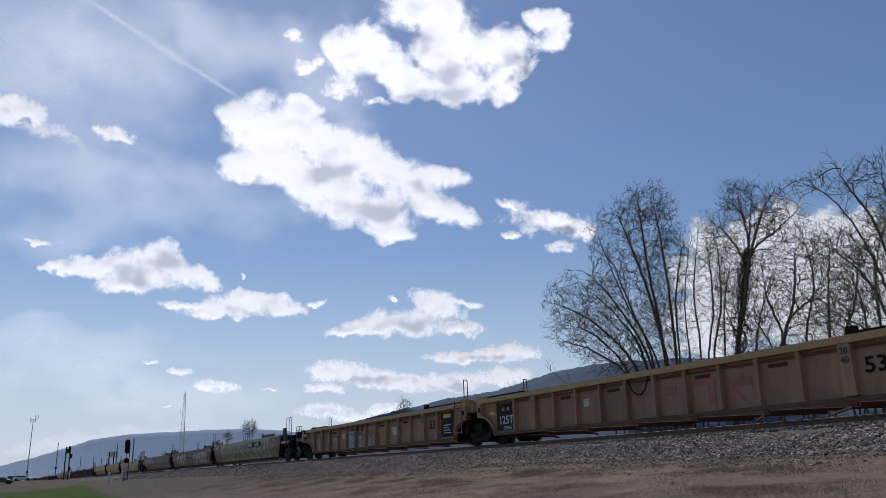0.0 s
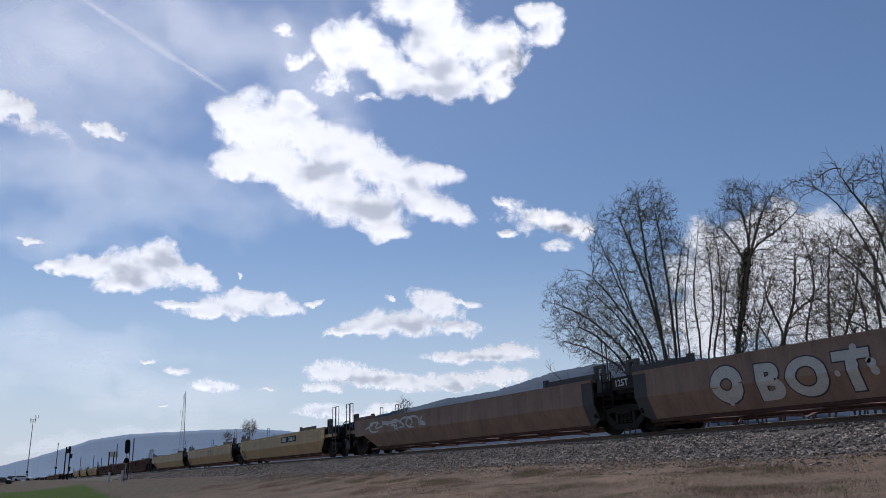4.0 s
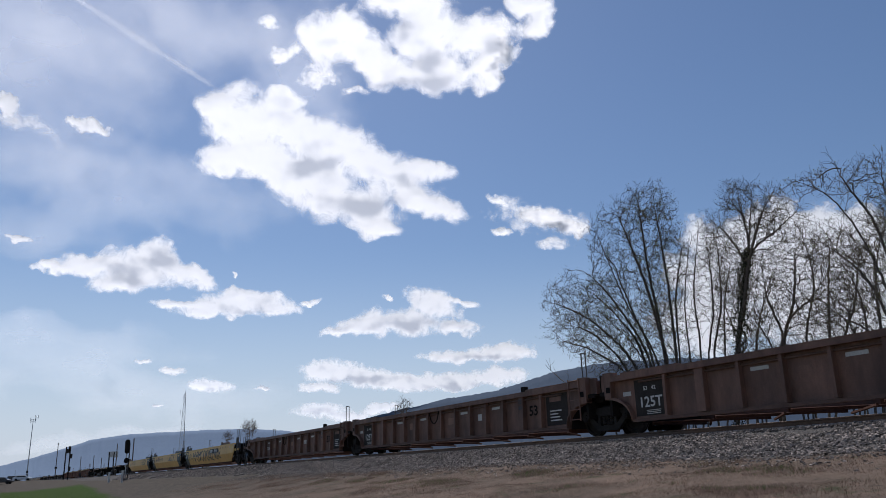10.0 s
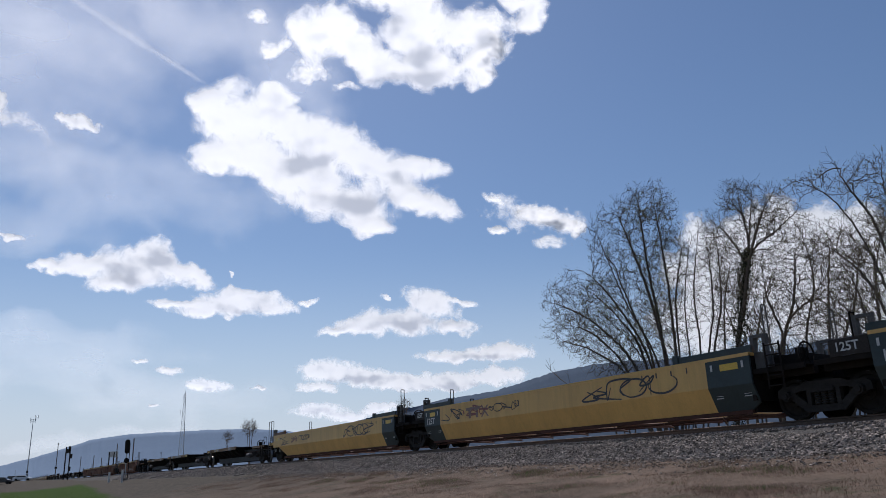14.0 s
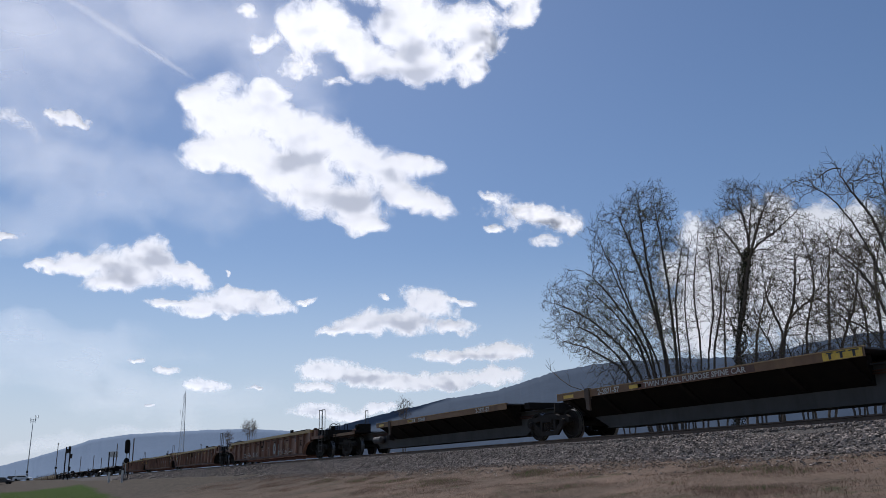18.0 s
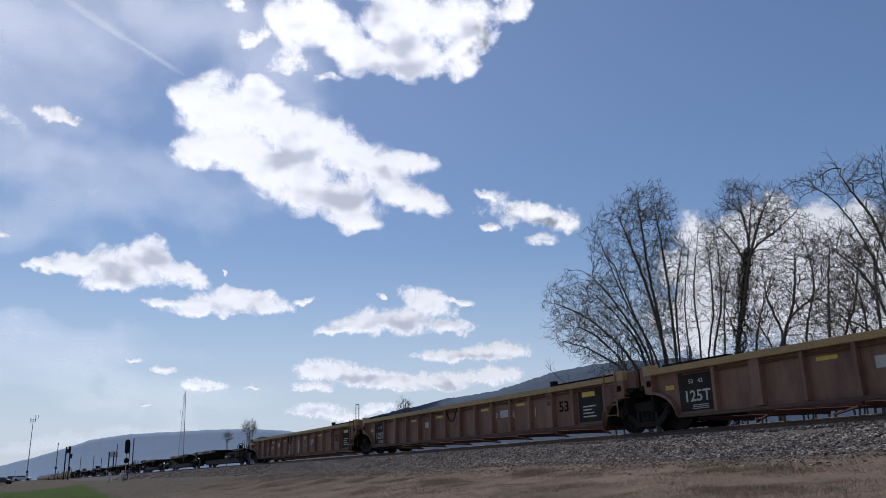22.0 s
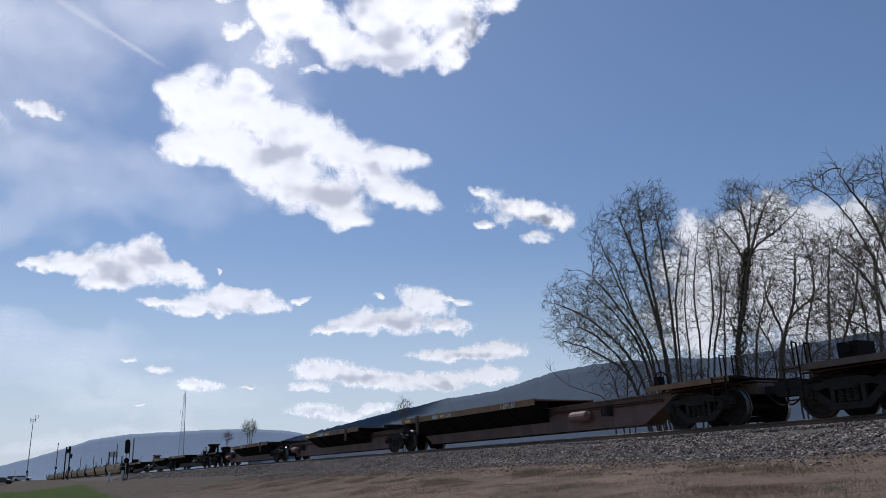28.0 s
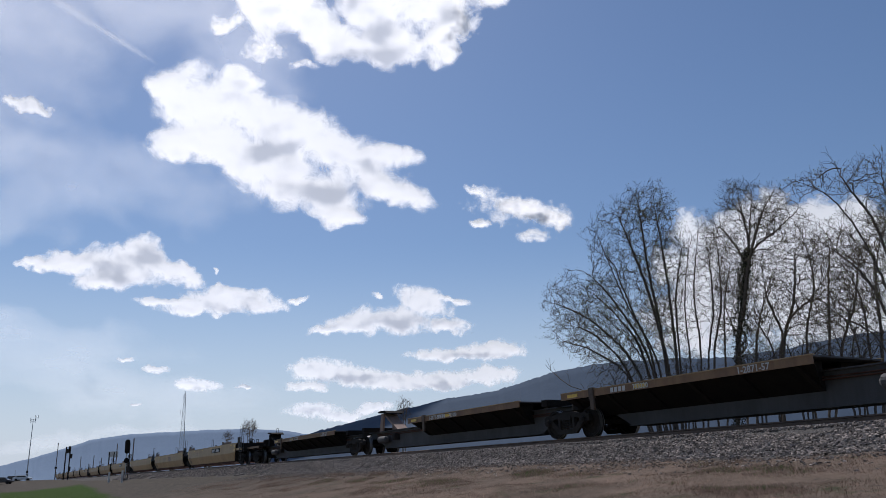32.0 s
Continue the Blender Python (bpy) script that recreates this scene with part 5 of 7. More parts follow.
def letter_block(parent, x, z, wide, high, fill, line, rng, lift=0.0):
    """Fat sprayed letter-like blocks with a dark outline: rings, bars and bows, no words."""
    kind = rng.randrange(4)
    shapes = []
    if kind == 0:
        shapes.append([(x + wide * (0.5 + 0.34 * math.cos(a)), z + high * (0.5 + 0.36 * math.sin(a))) for a in [k * 0.4488 for k in range(15)]])
    elif kind == 1:
        shapes.append([(x + wide * (0.55 + 0.36 * math.cos(a)), z + high * (0.5 + 0.38 * math.sin(a))) for a in [0.9 + k * 0.34 for k in range(14)]])
    elif kind == 2:
        shapes += [[(x + wide * 0.2, z + high * u / 4) for u in range(5)], [(x + wide * 0.8, z + high * u / 4) for u in range(5)], [(x + wide * (0.2 + 0.15 * u), z + high * 0.5) for u in range(5)]]
    else:
        shapes += [[(x + wide * 0.2, z + high * u / 4) for u in range(5)], [(x + wide * (0.25 + 0.14 * u), z + high * (0.5 + 0.11 * u)) for u in range(5)], [(x + wide * (0.25 + 0.14 * u), z + high * (0.5 - 0.11 * u)) for u in range(5)]]
    for no, pts in enumerate(shapes):
        for m, t, y in ((line, 0.15 * wide + 0.035, -HALF - 0.005 - 0.0015 * no), (fill, 0.15 * wide, -HALF - 0.012 - 0.0015 * no)):
            v = []
            for i, (px, pz) in enumerate(pts):
                q, r = pts[min(i + 1, len(pts) - 1)], pts[max(i - 1, 0)]
                d = math.hypot(q[0] - r[0], q[1] - r[1]) or 1
                nx, nz = -(q[1] - r[1]) / d * t, (q[0] - r[0]) / d * t
                v += [(px + sg * nx, skin(max(0.34, min(pz + sg * nz, TOP - 0.06)), y - 0.004 * i / len(pts) - lift, True), max(0.34, min(pz + sg * nz, TOP - 0.06))) for sg in (1, -1)]
            part("graffiti_block", sheet("graffiti_block", v, [(2 * i, 2 * i + 1, 2 * i + 3, 2 * i + 2) for i in range(len(pts) - 1)], m), m, parent)


sides = near_side(c1)
w0, w1 = s1[0]
for k in range(13):
    letter_block(sides[0], w0 + 2.4 + 1.13 * k, 0.42, 1.15 + 0.3 * rng.random(), 0.92, DARKGREEN, PALEGREEN, rng, 0.004 * (k % 3))
for k in range(5):
    plate("reflective_strip", sides[0], w0 + 3.2 + 2.4 * k, w0 + 3.8 + 2.4 * k, 1.44, 1.52, -HALF - 0.055, REFLECT, "yellow reflective strip")
def fat_letter(parent, ch, x, z, high, stretch):
    """One bulging sprayed letter with a dark outline, bent over the fold of the side."""
    for m, grow, y in ((SPRAY, 0.085, -HALF - 0.006), (PALE, 0.055, -HALF - 0.014)):
        ob = lettering("graffiti_letter", ch, high / 0.72, m, parent, pose(x, 0, z, 90, 0, 0), stretch, grow)
        bm = bmesh.new()
        bm.from_mesh(ob.data)
        bmesh.ops.bisect_plane(bm, geom=bm.verts[:] + bm.edges[:] + bm.faces[:], plane_co=(0, 0.90 - z, 0), plane_no=(0, 1, 0))
        for v in bm.verts:
            v.co.y = max(0.33 - z, min(v.co.y, TOP - 0.06 - z))
            v.co.z += -skin(z + v.co.y, y, True)
        bm.to_mesh(ob.data)


for ch, f in zip("CHEKO", (28.7, 27.55, 26.5, 25.45, 24.35)):
    fat_letter(sides[1], ch, n1 - f, 0.5, 0.82, 1.12)
for ch, f in zip("BOT", (35.3, 34.3, 33.2)):
    fat_letter(sides[1], ch, n1 - f, 0.52, 0.78, 1.15)
letter_block(sides[1], n1 - 37.0, 0.52, 1.0, 0.85, PALE, SPRAY, rng)
plate("number_panel", sides[1], n1 - 32.25, n1 - 29.95, 0.98, 1.36, -HALF - 0.003, DARKPANEL, "dark panel with a pale logo shape")
for k in range(3):
    xk = n1 - 32.05 + 0.7 * k
    if k < 2:
        plate("logo_shape", sides[1], xk, xk + 0.55, 1.24, 1.31, -HALF - 0.010, PALE)
        plate("logo_shape", sides[1], xk + 0.2, xk + 0.35, 1.03, 1.238, -HALF - 0.010, PALE)
    else:
        plate("logo_shape", sides[1], xk + 0.05, xk + 0.5, 1.05, 1.3, -HALF - 0.010, PALE)
for k in range(16):
    f, z, r = 23.2 + 13.5 * rng.random(), 0.45 + 0.95 * rng.random(), 0.05 + 0.06 * rng.random()
    ring = [(n1 - f + r * math.cos(a * 0.52), z + r * math.sin(a * 0.52)) for a in range(12)]
    part("graffiti_dot", sheet("graffiti_dot", [(px, skin(pz, -HALF - 0.022, True), pz) for px, pz in ring], [tuple(range(12))], PALE), PALE, sides[1])
plate("reflective_patch", sides[1], s1[1][1] - 0.46, s1[1][1] - 0.02, 1.28, 1.46, -HALF - 0.004, REFLECT, "orange reflective patch")
lettering("lettering", "53", 0.5, SPRAY, sides[0], pose(s1[0][0] + 0.6, -HALF - 0.006, 0.95, 90, 0, 0))
plate("reflective_patch", sides[0], s1[0][0] + 0.6, s1[0][0] + 1.0, 1.36, 1.5, -HALF - 0.004, REFLECT, "orange reflective patch")
w0, w1 = s1[2]
scrawl(sides[2], w0 + 1.5, 1.2, 6.0, 0.5, PALE, rng, strokes=9, thick=0.05)
GREYSPRAY = mat("grey-white spray paint", (0.50, 0.50, 0.48), (0.28, 0.27, 0.26), 0.7, 0, 5, 40, 0.05)
body = near_side(c6)[0]
ys = -HALF + 0.178
for ch, x, wide, z in (("5", 12.87, 0.85, 0.52), ("O", 13.52, 0.75, 0.54), ("S", 14.28, 1.0, 0.36)):
    for m, grow, lift in ((SPRAY, 0.075, 0.006), (GREYSPRAY, 0.055, -0.002)):
        lettering("graffiti_letter", ch, 0.98 if ch == "S" else 0.85, m, body, pose(x, ys + lift, z, 90, 0, 0), wide, grow)
drip = [(15.05, 1.3), (15.8, 1.3), (15.75, 1.0), (15.52, 0.95), (15.47, 0.55), (15.38, 0.9), (15.24, 0.7), (15.18, 1.0)]
part("graffiti_block", sheet("graffiti_block", [(x, ys, z) for x, z in drip], [tuple(range(8))], GREYSPRAY), GREYSPRAY, body)
logo_cross(body, 15.9, 16.6, 0.78, 1.1, ys, BUFF)
scrawl(body, 14.9, 0.56, 3.0, 0.3, PALE, rng, strokes=11, thick=0.011, y=-HALF - 0.006)
scrawl(body, 6.8, 0.56, 3.4, 0.3, PALE, rng, strokes=11, thick=0.011, y=-HALF - 0.006)
for q in range(4):
    plate("stencil_bar", body, n6 - 12.9 + 0.45 * q, n6 - 12.62 + 0.45 * q, 0.78 + 0.12 * (q % 2), 0.83 + 0.12 * (q % 2), ys, PALE)
body = near_side(c7)[1]
for q, (ch, f) in enumerate((("P", 29.4), ("A", 28.3), ("I", 27.0), ("M", 24.95))):
    lettering("chalk_mark", ch, 0.42, PALE, body, pose(n7 - f, ys - 0.02, 0.78 - 0.25 * (q == 3), 90, 6, 0), 0.8)
for q in range(2):
    plate("faded_mark", body, n7 - 32.5 + 0.5 * q, n7 - 32.1 + 0.5 * q, 0.8, 1.2, ys, PINK, "faded red logo shape")
body = near_side(c0)[1]
w0, w1 = s0[1]
logo(body, 31.9, 34.05, 0.52, 1.2, -HALF + 0.184, FADEDRED)
DULLWHITE = mat("dull blue-white spray paint", (0.46, 0.47, 0.43), (0.36, 0.37, 0.34), 0.65, 0, 3, 40, 0.05)
body = near_side(c0)[2]
plate("graffiti_block", body, 8.55, 9.45, 0.36, 1.2, -HALF + 0.183, DULLWHITE, "pale grey sprayed panel")
plate("graffiti_block", body, 9.6, 10.55, 0.36, 1.16, -HALF + 0.183, DULLWHITE, "pale grey sprayed panel")
fan = [(10.7, 0.36), (11.7, 0.36), (11.62, 0.7), (11.4, 0.95), (11.1, 0.86), (10.98, 1.14), (10.7, 1.14)]
part("graffiti_block", sheet("graffiti_block", [(x, -HALF + 0.181, z) for x, z in fan], [tuple(range(7))], DULLWHITE), DULLWHITE, body)
scrawl(body, 8.7, 0.8, 2.9, 0.6, SPRAY, rng, strokes=5, thick=0.018, y=-HALF + 0.17)
scrawl(body, 12.1, 0.95, 0.5, 0.4, DULLWHITE, rng, strokes=3, thick=0.03, y=-HALF + 0.178)
scrawl(body, 4.2, 0.8, 0.6, 0.6, DULLWHITE, rng, strokes=3, thick=0.04, y=-HALF + 0.178)
plate("placard", body, 14.15, 14.65, 0.74, 1.1, -HALF + 0.183, PALE, "white paper placard")
body = near_side(c7)[2]
for ch, x, wide in (("Q", 10.17, 0.86), ("F", 11.27, 1.0), ("K", 12.42, 1.0)):
    for m, grow, y in ((SPRAY, 0.07, -HALF + 0.176), (DULLWHITE, 0.04, -HALF + 0.168)):
        lettering("graffiti_letter", ch, 1.02, m, body, pose(x, y, 0.44, 90, 0, 0), wide * 1.15, grow)
scrawl(body, 13.15, 0.95, 1.5, 0.45, DULLWHITE, rng, strokes=5, thick=0.02, y=-HALF + 0.176)
for car, word, x in ((c3, "787865", 6.1), (c7, "721250", 6.1), (c0, "787798", 6.1)):
    body = near_side(car)[2]
    for q in range(3):
        plate("stencil_bar", body, x - 0.35 + 0.17 * q, x - 0.25 + 0.17 * q, 0.80, 0.97, -HALF + 0.183, PALE)
    lettering("lettering", word, 0.25, PALE, body, pose(x + 0.72, -HALF + 0.176, 0.8, 90, 0, 0), 0.95)
for k in range(1, 4):
    t = 34.2 + 3.58 * k
    twin = copy_thing(c8, pose(coupling_x(t + 3.58) + 0.05, TRACK_Y, RAIL_TOP))
    for o in twin.children_recursive:
        if o.name.startswith("wheel") and not o.name.startswith("wheel_arch"):
            WHEELS[(-0.89 if o.location.x < 0 else 0.89, -1 if o.location.y < 0 else 1)].append(o)
    lot(twin, n8)
# ---- bare spring trees beyond the track ----
class Wood:
    """Gathers tapering branch tubes, sorted into thick limbs and thin twigs, and small leaves."""

    def __init__(self, seed):
        self.rng = random.Random(seed)
        self.limb, self.twig, self.leaf = ([], []), ([], []), ([], [])
        self.fine = 0.0055

    def tube(self, pts, radii):
        sides = 6 if radii[0] > 0.05 else (4 if radii[0] > 0.015 else 3)
        v, f = self.limb if radii[0] > 0.03 else self.twig
        start = len(v)
        for k, (p, r) in enumerate(zip(pts, radii)):
            d = (pts[min(k + 1, len(pts) - 1)] - pts[max(k - 1, 0)]).normalized()
            u = d.orthogonal().normalized()
            w = d.cross(u)
            for i in range(sides):
                a = 2 * math.pi * i / sides
                v.append(p + (u * math.cos(a) + w * math.sin(a)) * r)
        for k in range(len(pts) - 1):
            for i in range(sides):
                j = (i + 1) % sides
                a = start + k * sides
                f.append((a + i, a + j, a + sides + j, a + sides + i))

    def leaves(self, p, count, size, spread):
        v, f = self.leaf
        for _ in range(count):
            q = p + Vector([self.rng.gauss(0, spread) for _ in range(3)])
            a = Vector([self.rng.gauss(0, 1) for _ in range(3)]).normalized()
            b = a.orthogonal().normalized() * size * 0.45
            i = len(v)
            v += [q - b, q + a * size * 0.5, q + b, q - a * size * 0.5]
            f.append((i, i + 1, i + 2, i + 3))

    def grow(self, p, d, r, length, level, kids, up=0.12, wander=0.16, bud=0.0):
        rng = self.rng
        n = max(3, int(length / (0.55 if level < 2 else 0.22)))
        step = length / n
        pts, dirs = [p.copy()], [d.copy()]
        for k in range(n):
            d = (d + Vector([rng.gauss(0, wander) for _ in range(3)]) + Vector((0, 0, up))).normalized()
            p = p + d * step
            pts.append(p.copy()), dirs.append(d.copy())
        tip = (0.12, 0.2, 0.3)[level] if level < 3 else 0.45
        radii = [r * (1 - (1 - tip) * k / n) for k in range(n + 1)]
        self.tube(pts, radii)
        if bud and level >= 2 and rng.random() < bud * 0.4:
            self.leaves(pts[-1], 1, 0.036, 0.03)
        if level >= len(kids):
            return
        count = max(1, int(kids[level] * (0.8 + 0.4 * rng.random())))
        for c in range(count):
            u = (0.36 if level == 0 else 0.2) + (0.64 if level == 0 else 0.8) * (c + rng.random()) / count
            k = min(int(u * n), n)
            base = dirs[k]
            side = base.orthogonal().normalized()
            side.rotate(Matrix.Rotation(rng.random() * 6.283, 3, base))
            spread = rng.uniform(0.5, 1.15)
            nd = (base + side * spread).normalized()
            self.grow(pts[k], nd, max(radii[k] * rng.uniform(0.42, 0.62), self.fine), length * rng.uniform(0.36, 0.6) * (1.15 - 0.45 * u), level + 1, kids, up * 0.9, wander * 1.1, bud)

    def build(self, name, label, base, group="trees beyond the track"):
        t = thing(name, label, "tree", group, at=Matrix.Translation(base))
        for nm, (v, f), m, lab in (("trunk", self.limb, BARK, "bare grey-brown trunk and limbs"), ("crown", self.twig, TWIG, "crown of thin bare twigs"), ("leaf", self.leaf, BUD, "small green spring buds")):
            if f:
                ob = part(nm, sheet(nm, v, f, m), m, t, lab)
                if nm != "trunk":
                    tagged(ob, kind="stuff")
        return t


def at_depth(px, py, y):
    w = toward(px, py)
    return EYE + w * (y / w.y)


GZ = 1.05


def crown_tree(seed, foot, y, limbs, crown, label, points=1500, deep=1.6, bud=0.3, tip=0.0052, step=0.14, keep=1.3, lift=0.05, twigs=1.9, thick=2.25, group="trees beyond the track"):
    """A bare tree: main limbs (points of sight at depth y) whose side branches grow towards free room inside the crown's ovals."""
    rs = np.random.default_rng(seed)
    w = Wood(seed)
    root = at_depth(foot[0], foot[1], y)
    root.z = GZ
    pos, par, way = [Vector((0, 0, 0))], [-1], [Vector((0, 0, 1))]
    for line in limbs:
        off = rs.uniform(-deep, deep) * 0.6
        pts = []
        for k, (px, py) in enumerate(line):
            q = at_depth(px, py, y + off * k / (len(line) - 1)) - root
            if k == 0:
                q.z = 0.0
            pts.append(q)
        pts = [pts[0] * 2 - pts[1]] + pts + [pts[-1] * 2 - pts[-2]]
        last = 0
        for p0, p1, p2, p3 in zip(pts, pts[1:], pts[2:], pts[3:]):
            n = max(2, int((p2 - p1).length / step))
            for k in range(1, n + 1):
                u = k / n
                q = 0.5 * (2 * p1 + (p2 - p0) * u + (2 * p0 - 5 * p1 + 4 * p2 - p3) * u * u + (3 * p1 - p0 - 3 * p2 + p3) * u ** 3)
                q = q + Vector([0.06 * step * v for v in rs.normal(0, 1, 3)])
                pos.append(q), par.append(last), way.append((q - pos[last]).normalized())
                last = len(pos) - 1
    area = np.array([c[2] * c[3] for c in crown], float)
    pick = rs.choice(len(crown), points, p=area / area.sum())
    ang, rad = rs.random(points) * 6.2832, np.sqrt(rs.random(points)) * rs.uniform(0.7, 1.22, points)
    dep = rs.uniform(-1, 1, points) * deep * np.sqrt(np.maximum(1 - 0.7 * rad * rad, 0.15))
    goal = np.array([tuple(at_depth(crown[i][0] + crown[i][2] * r * math.cos(g), crown[i][1] + crown[i][3] * r * math.sin(g), y + d) - root) for i, g, r, d in zip(pick, ang, rad, dep)])
    room = len(pos) + points * 14
    P, D, run = np.zeros((room, 3)), np.zeros((room, 3)), np.zeros(room)
    n = len(pos)
    P[:n], D[:n] = [tuple(p) for p in pos], [tuple(d) for d in way]
    for i in range(1, n):
        run[i] = run[par[i]] + step
    gap = np.array([np.min(((P[:n] - g) ** 2).sum(1)) for g in goal])
    low_z = P[:n, 2] < 0.9
    for g in goal[np.argsort(gap)]:
        d = g - P[:n]
        m = np.sqrt((d * d).sum(1)) + 1e-6
        turn = 1 - (d * D[:n]).sum(1) / m
        cost = m * (1 + keep * turn) + 0.1 * run[:n]
        cost[:len(low_z)][low_z] += 2.0
        i = int(cost.argmin())
        if m[i] < step * 0.5:
            continue
        k = min(max(2, int(m[i] / step)), 12)
        bend = P[i] + D[i] * m[i] * 0.5 + np.array((0, 0, lift)) * m[i] + rs.normal(0, 0.07, 3) * m[i]
        last, base = i, P[i].copy()
        for j in range(1, k + 1):
            u = j / k
            q = base * (1 - u) ** 2 + bend * 2 * u * (1 - u) + g * u * u + rs.normal(0, 0.04 * step, 3)
            e = q - P[last]
            P[n], D[n], run[n] = q, e / (np.linalg.norm(e) + 1e-9), run[last] + step
            par.append(last)
            last, n = n, n + 1
    P, D = P[:n], D[:n]
    n = len(P)
    flow, sons = np.zeros(n), [[] for _ in range(n)]
    for i in range(n - 1, 0, -1):
        flow[i] = flow[i] or tip ** thick
        flow[par[i]] += flow[i]
        sons[par[i]].append(i)
    rad = np.maximum(flow, 1e-12) ** (1 / thick)
    heads = [(0, c) for c in sons[0]]
    while heads:
        a, b = heads.pop()
        chain = [a, b]
        while sons[chain[-1]]:
            row = sorted(sons[chain[-1]], key=lambda q: -flow[q])
            heads += [(chain[-1], c) for c in row[1:]]
            chain.append(row[0])
        radii = [min(rad[b], rad[a])] + [rad[k] for k in chain[1:]]
        w.tube([Vector(P[k]) for k in chain], radii)
    thin = np.nonzero(rad < tip * 2.6)[0]
    for i in rs.choice(thin, int(len(thin) * twigs * 0.5)):
        p = Vector(P[i])
        d = (Vector(D[i]) + Vector(rs.normal(0, 0.75, 3)) + Vector((0, 0, 0.15))).normalized()
        pts, length = [p], step * rs.uniform(0.9, 3.2)
        for k in range(3):
            d = (d + Vector(rs.normal(0, 0.28, 3)) + Vector((0, 0, 0.12))).normalized()
            pts.append(pts[-1] + d * length / 3)
        w.tube(pts, [tip, tip * 0.9, tip * 0.8, tip * 0.6])
        if rs.random() < bud:
            w.leaves(pts[-1], 1, 0.042, 0.02)
    return w.build("tree", label, root, group), w, root


# a many-stemmed tree that fans out
crown_tree(11, (1190, 760), 25.0, [
    [(1206, 760), (1198, 640), (1184, 520), (1172, 440), (1158, 365)],
    [(1200, 760), (1180, 640), (1148, 520), (1118, 440), (1088, 368)],
    [(1188, 760), (1150, 640), (1095, 545), (1040, 485), (1004, 478)],
    [(1178, 760), (1130, 660), (1068, 585), (1010, 548), (962, 532)],
    [(1170, 760), (1118, 675), (1050, 622), (1000, 605)],
    [(1184, 760), (1150, 620), (1110, 540), (1062, 430)],
    [(1212, 760), (1204, 640), (1196, 530), (1206, 440)],
    [(1195, 760), (1172, 600), (1146, 470), (1128, 350)],
    [(1176, 760), (1138, 630), (1092, 560), (1050, 520)],
    [(1164, 760), (1112, 660), (1060, 600), (1018, 575)],
    [(1190, 760), (1166, 650), (1128, 570), (1090, 480)],
    [(1182, 760), (1156, 680), (1120, 610), (1070, 560)]],
    [(1030, 535, 70, 50), (1115, 430, 72, 80), (1145, 365, 48, 42), (1100, 550, 95, 80), (1180, 470, 38, 90), (1010, 585, 45, 35), (1070, 610, 70, 45), (1160, 590, 50, 60)],
    "many-stemmed spreading bare tree with first green buds", 4800, 1.7, 0.55, 0.0054, twigs=2.5)

# slender stems beside it
crown_tree(32, (1240, 750), 26.0, [
    [(1238, 750), (1240, 620), (1228, 520), (1236, 400)], [(1246, 750), (1254, 640), (1262, 540), (1250, 420)], [(1228, 750), (1222, 640), (1212, 540), (1218, 440)]],
    [(1235, 440, 30, 55), (1255, 480, 28, 75), (1222, 530, 25, 80)], "slender bare stems growing side by side", 520, 0.8, 0.5)
crown_tree(36, (1272, 745), 26.5, [
    [(1268, 745), (1264, 640), (1276, 540), (1270, 440)], [(1280, 745), (1284, 640), (1282, 540), (1292, 470)]],
    [(1275, 450, 30, 60), (1285, 540, 28, 80)], "slender bare stems growing side by side", 420, 0.8, 0.3)

# the trunk wrapped in ivy
ivy_tree, w, root = crown_tree(23, (1296, 740), 25.0, [
    [(1293, 740), (1304, 620), (1313, 540), (1322, 470), (1324, 425), (1306, 350)],
    [(1295, 740), (1306, 620), (1316, 540), (1326, 460), (1348, 380), (1372, 330)],
    [(1297, 740), (1308, 620), (1318, 540), (1330, 450), (1372, 410), (1412, 372)],
    [(1294, 740), (1305, 620), (1314, 540), (1318, 470), (1290, 420), (1262, 392)],
    [(1296, 740), (1306, 620), (1315, 540), (1324, 450), (1328, 380), (1336, 320)]],
    [(1335, 365, 60, 42), (1300, 345, 30, 30), (1275, 420, 38, 50), (1375, 385, 55, 45), (1340, 430, 50, 40), (1310, 500, 45, 50)],
    "tall bare tree with a dark ivy-wrapped trunk", 1700, 1.3, 0.2)
foot = at_depth(1293, 740, 25.0) - root
foot.z = 0
bow = at_depth(1313, 545, 25.0) - root
top = at_depth(1326, 440, 25.0) - root
bow = bow * 2 - (foot + top) * 0.5
w2 = Wood(24)
for k in range(5200):
    u = w2.rng.random()
    if w2.rng.random() < (u - 0.72) * 3.0:
        continue
    p = foot * (1 - u) ** 2 + bow * 2 * u * (1 - u) + top * u * u
    a = w2.rng.random() * 6.28
    fat = (0.15 + 0.09 * math.sin(u * 11) ** 2) * abs(w2.rng.gauss(0.9, 0.35))
    w2.leaves(p + Vector((math.cos(a), math.sin(a), 0)) * fat, 1, 0.065, 0.04)
tagged(part("ivy", sheet("ivy", *w2.leaf, IVY), IVY, ivy_tree, "dark green ivy leaves"), kind="stuff")

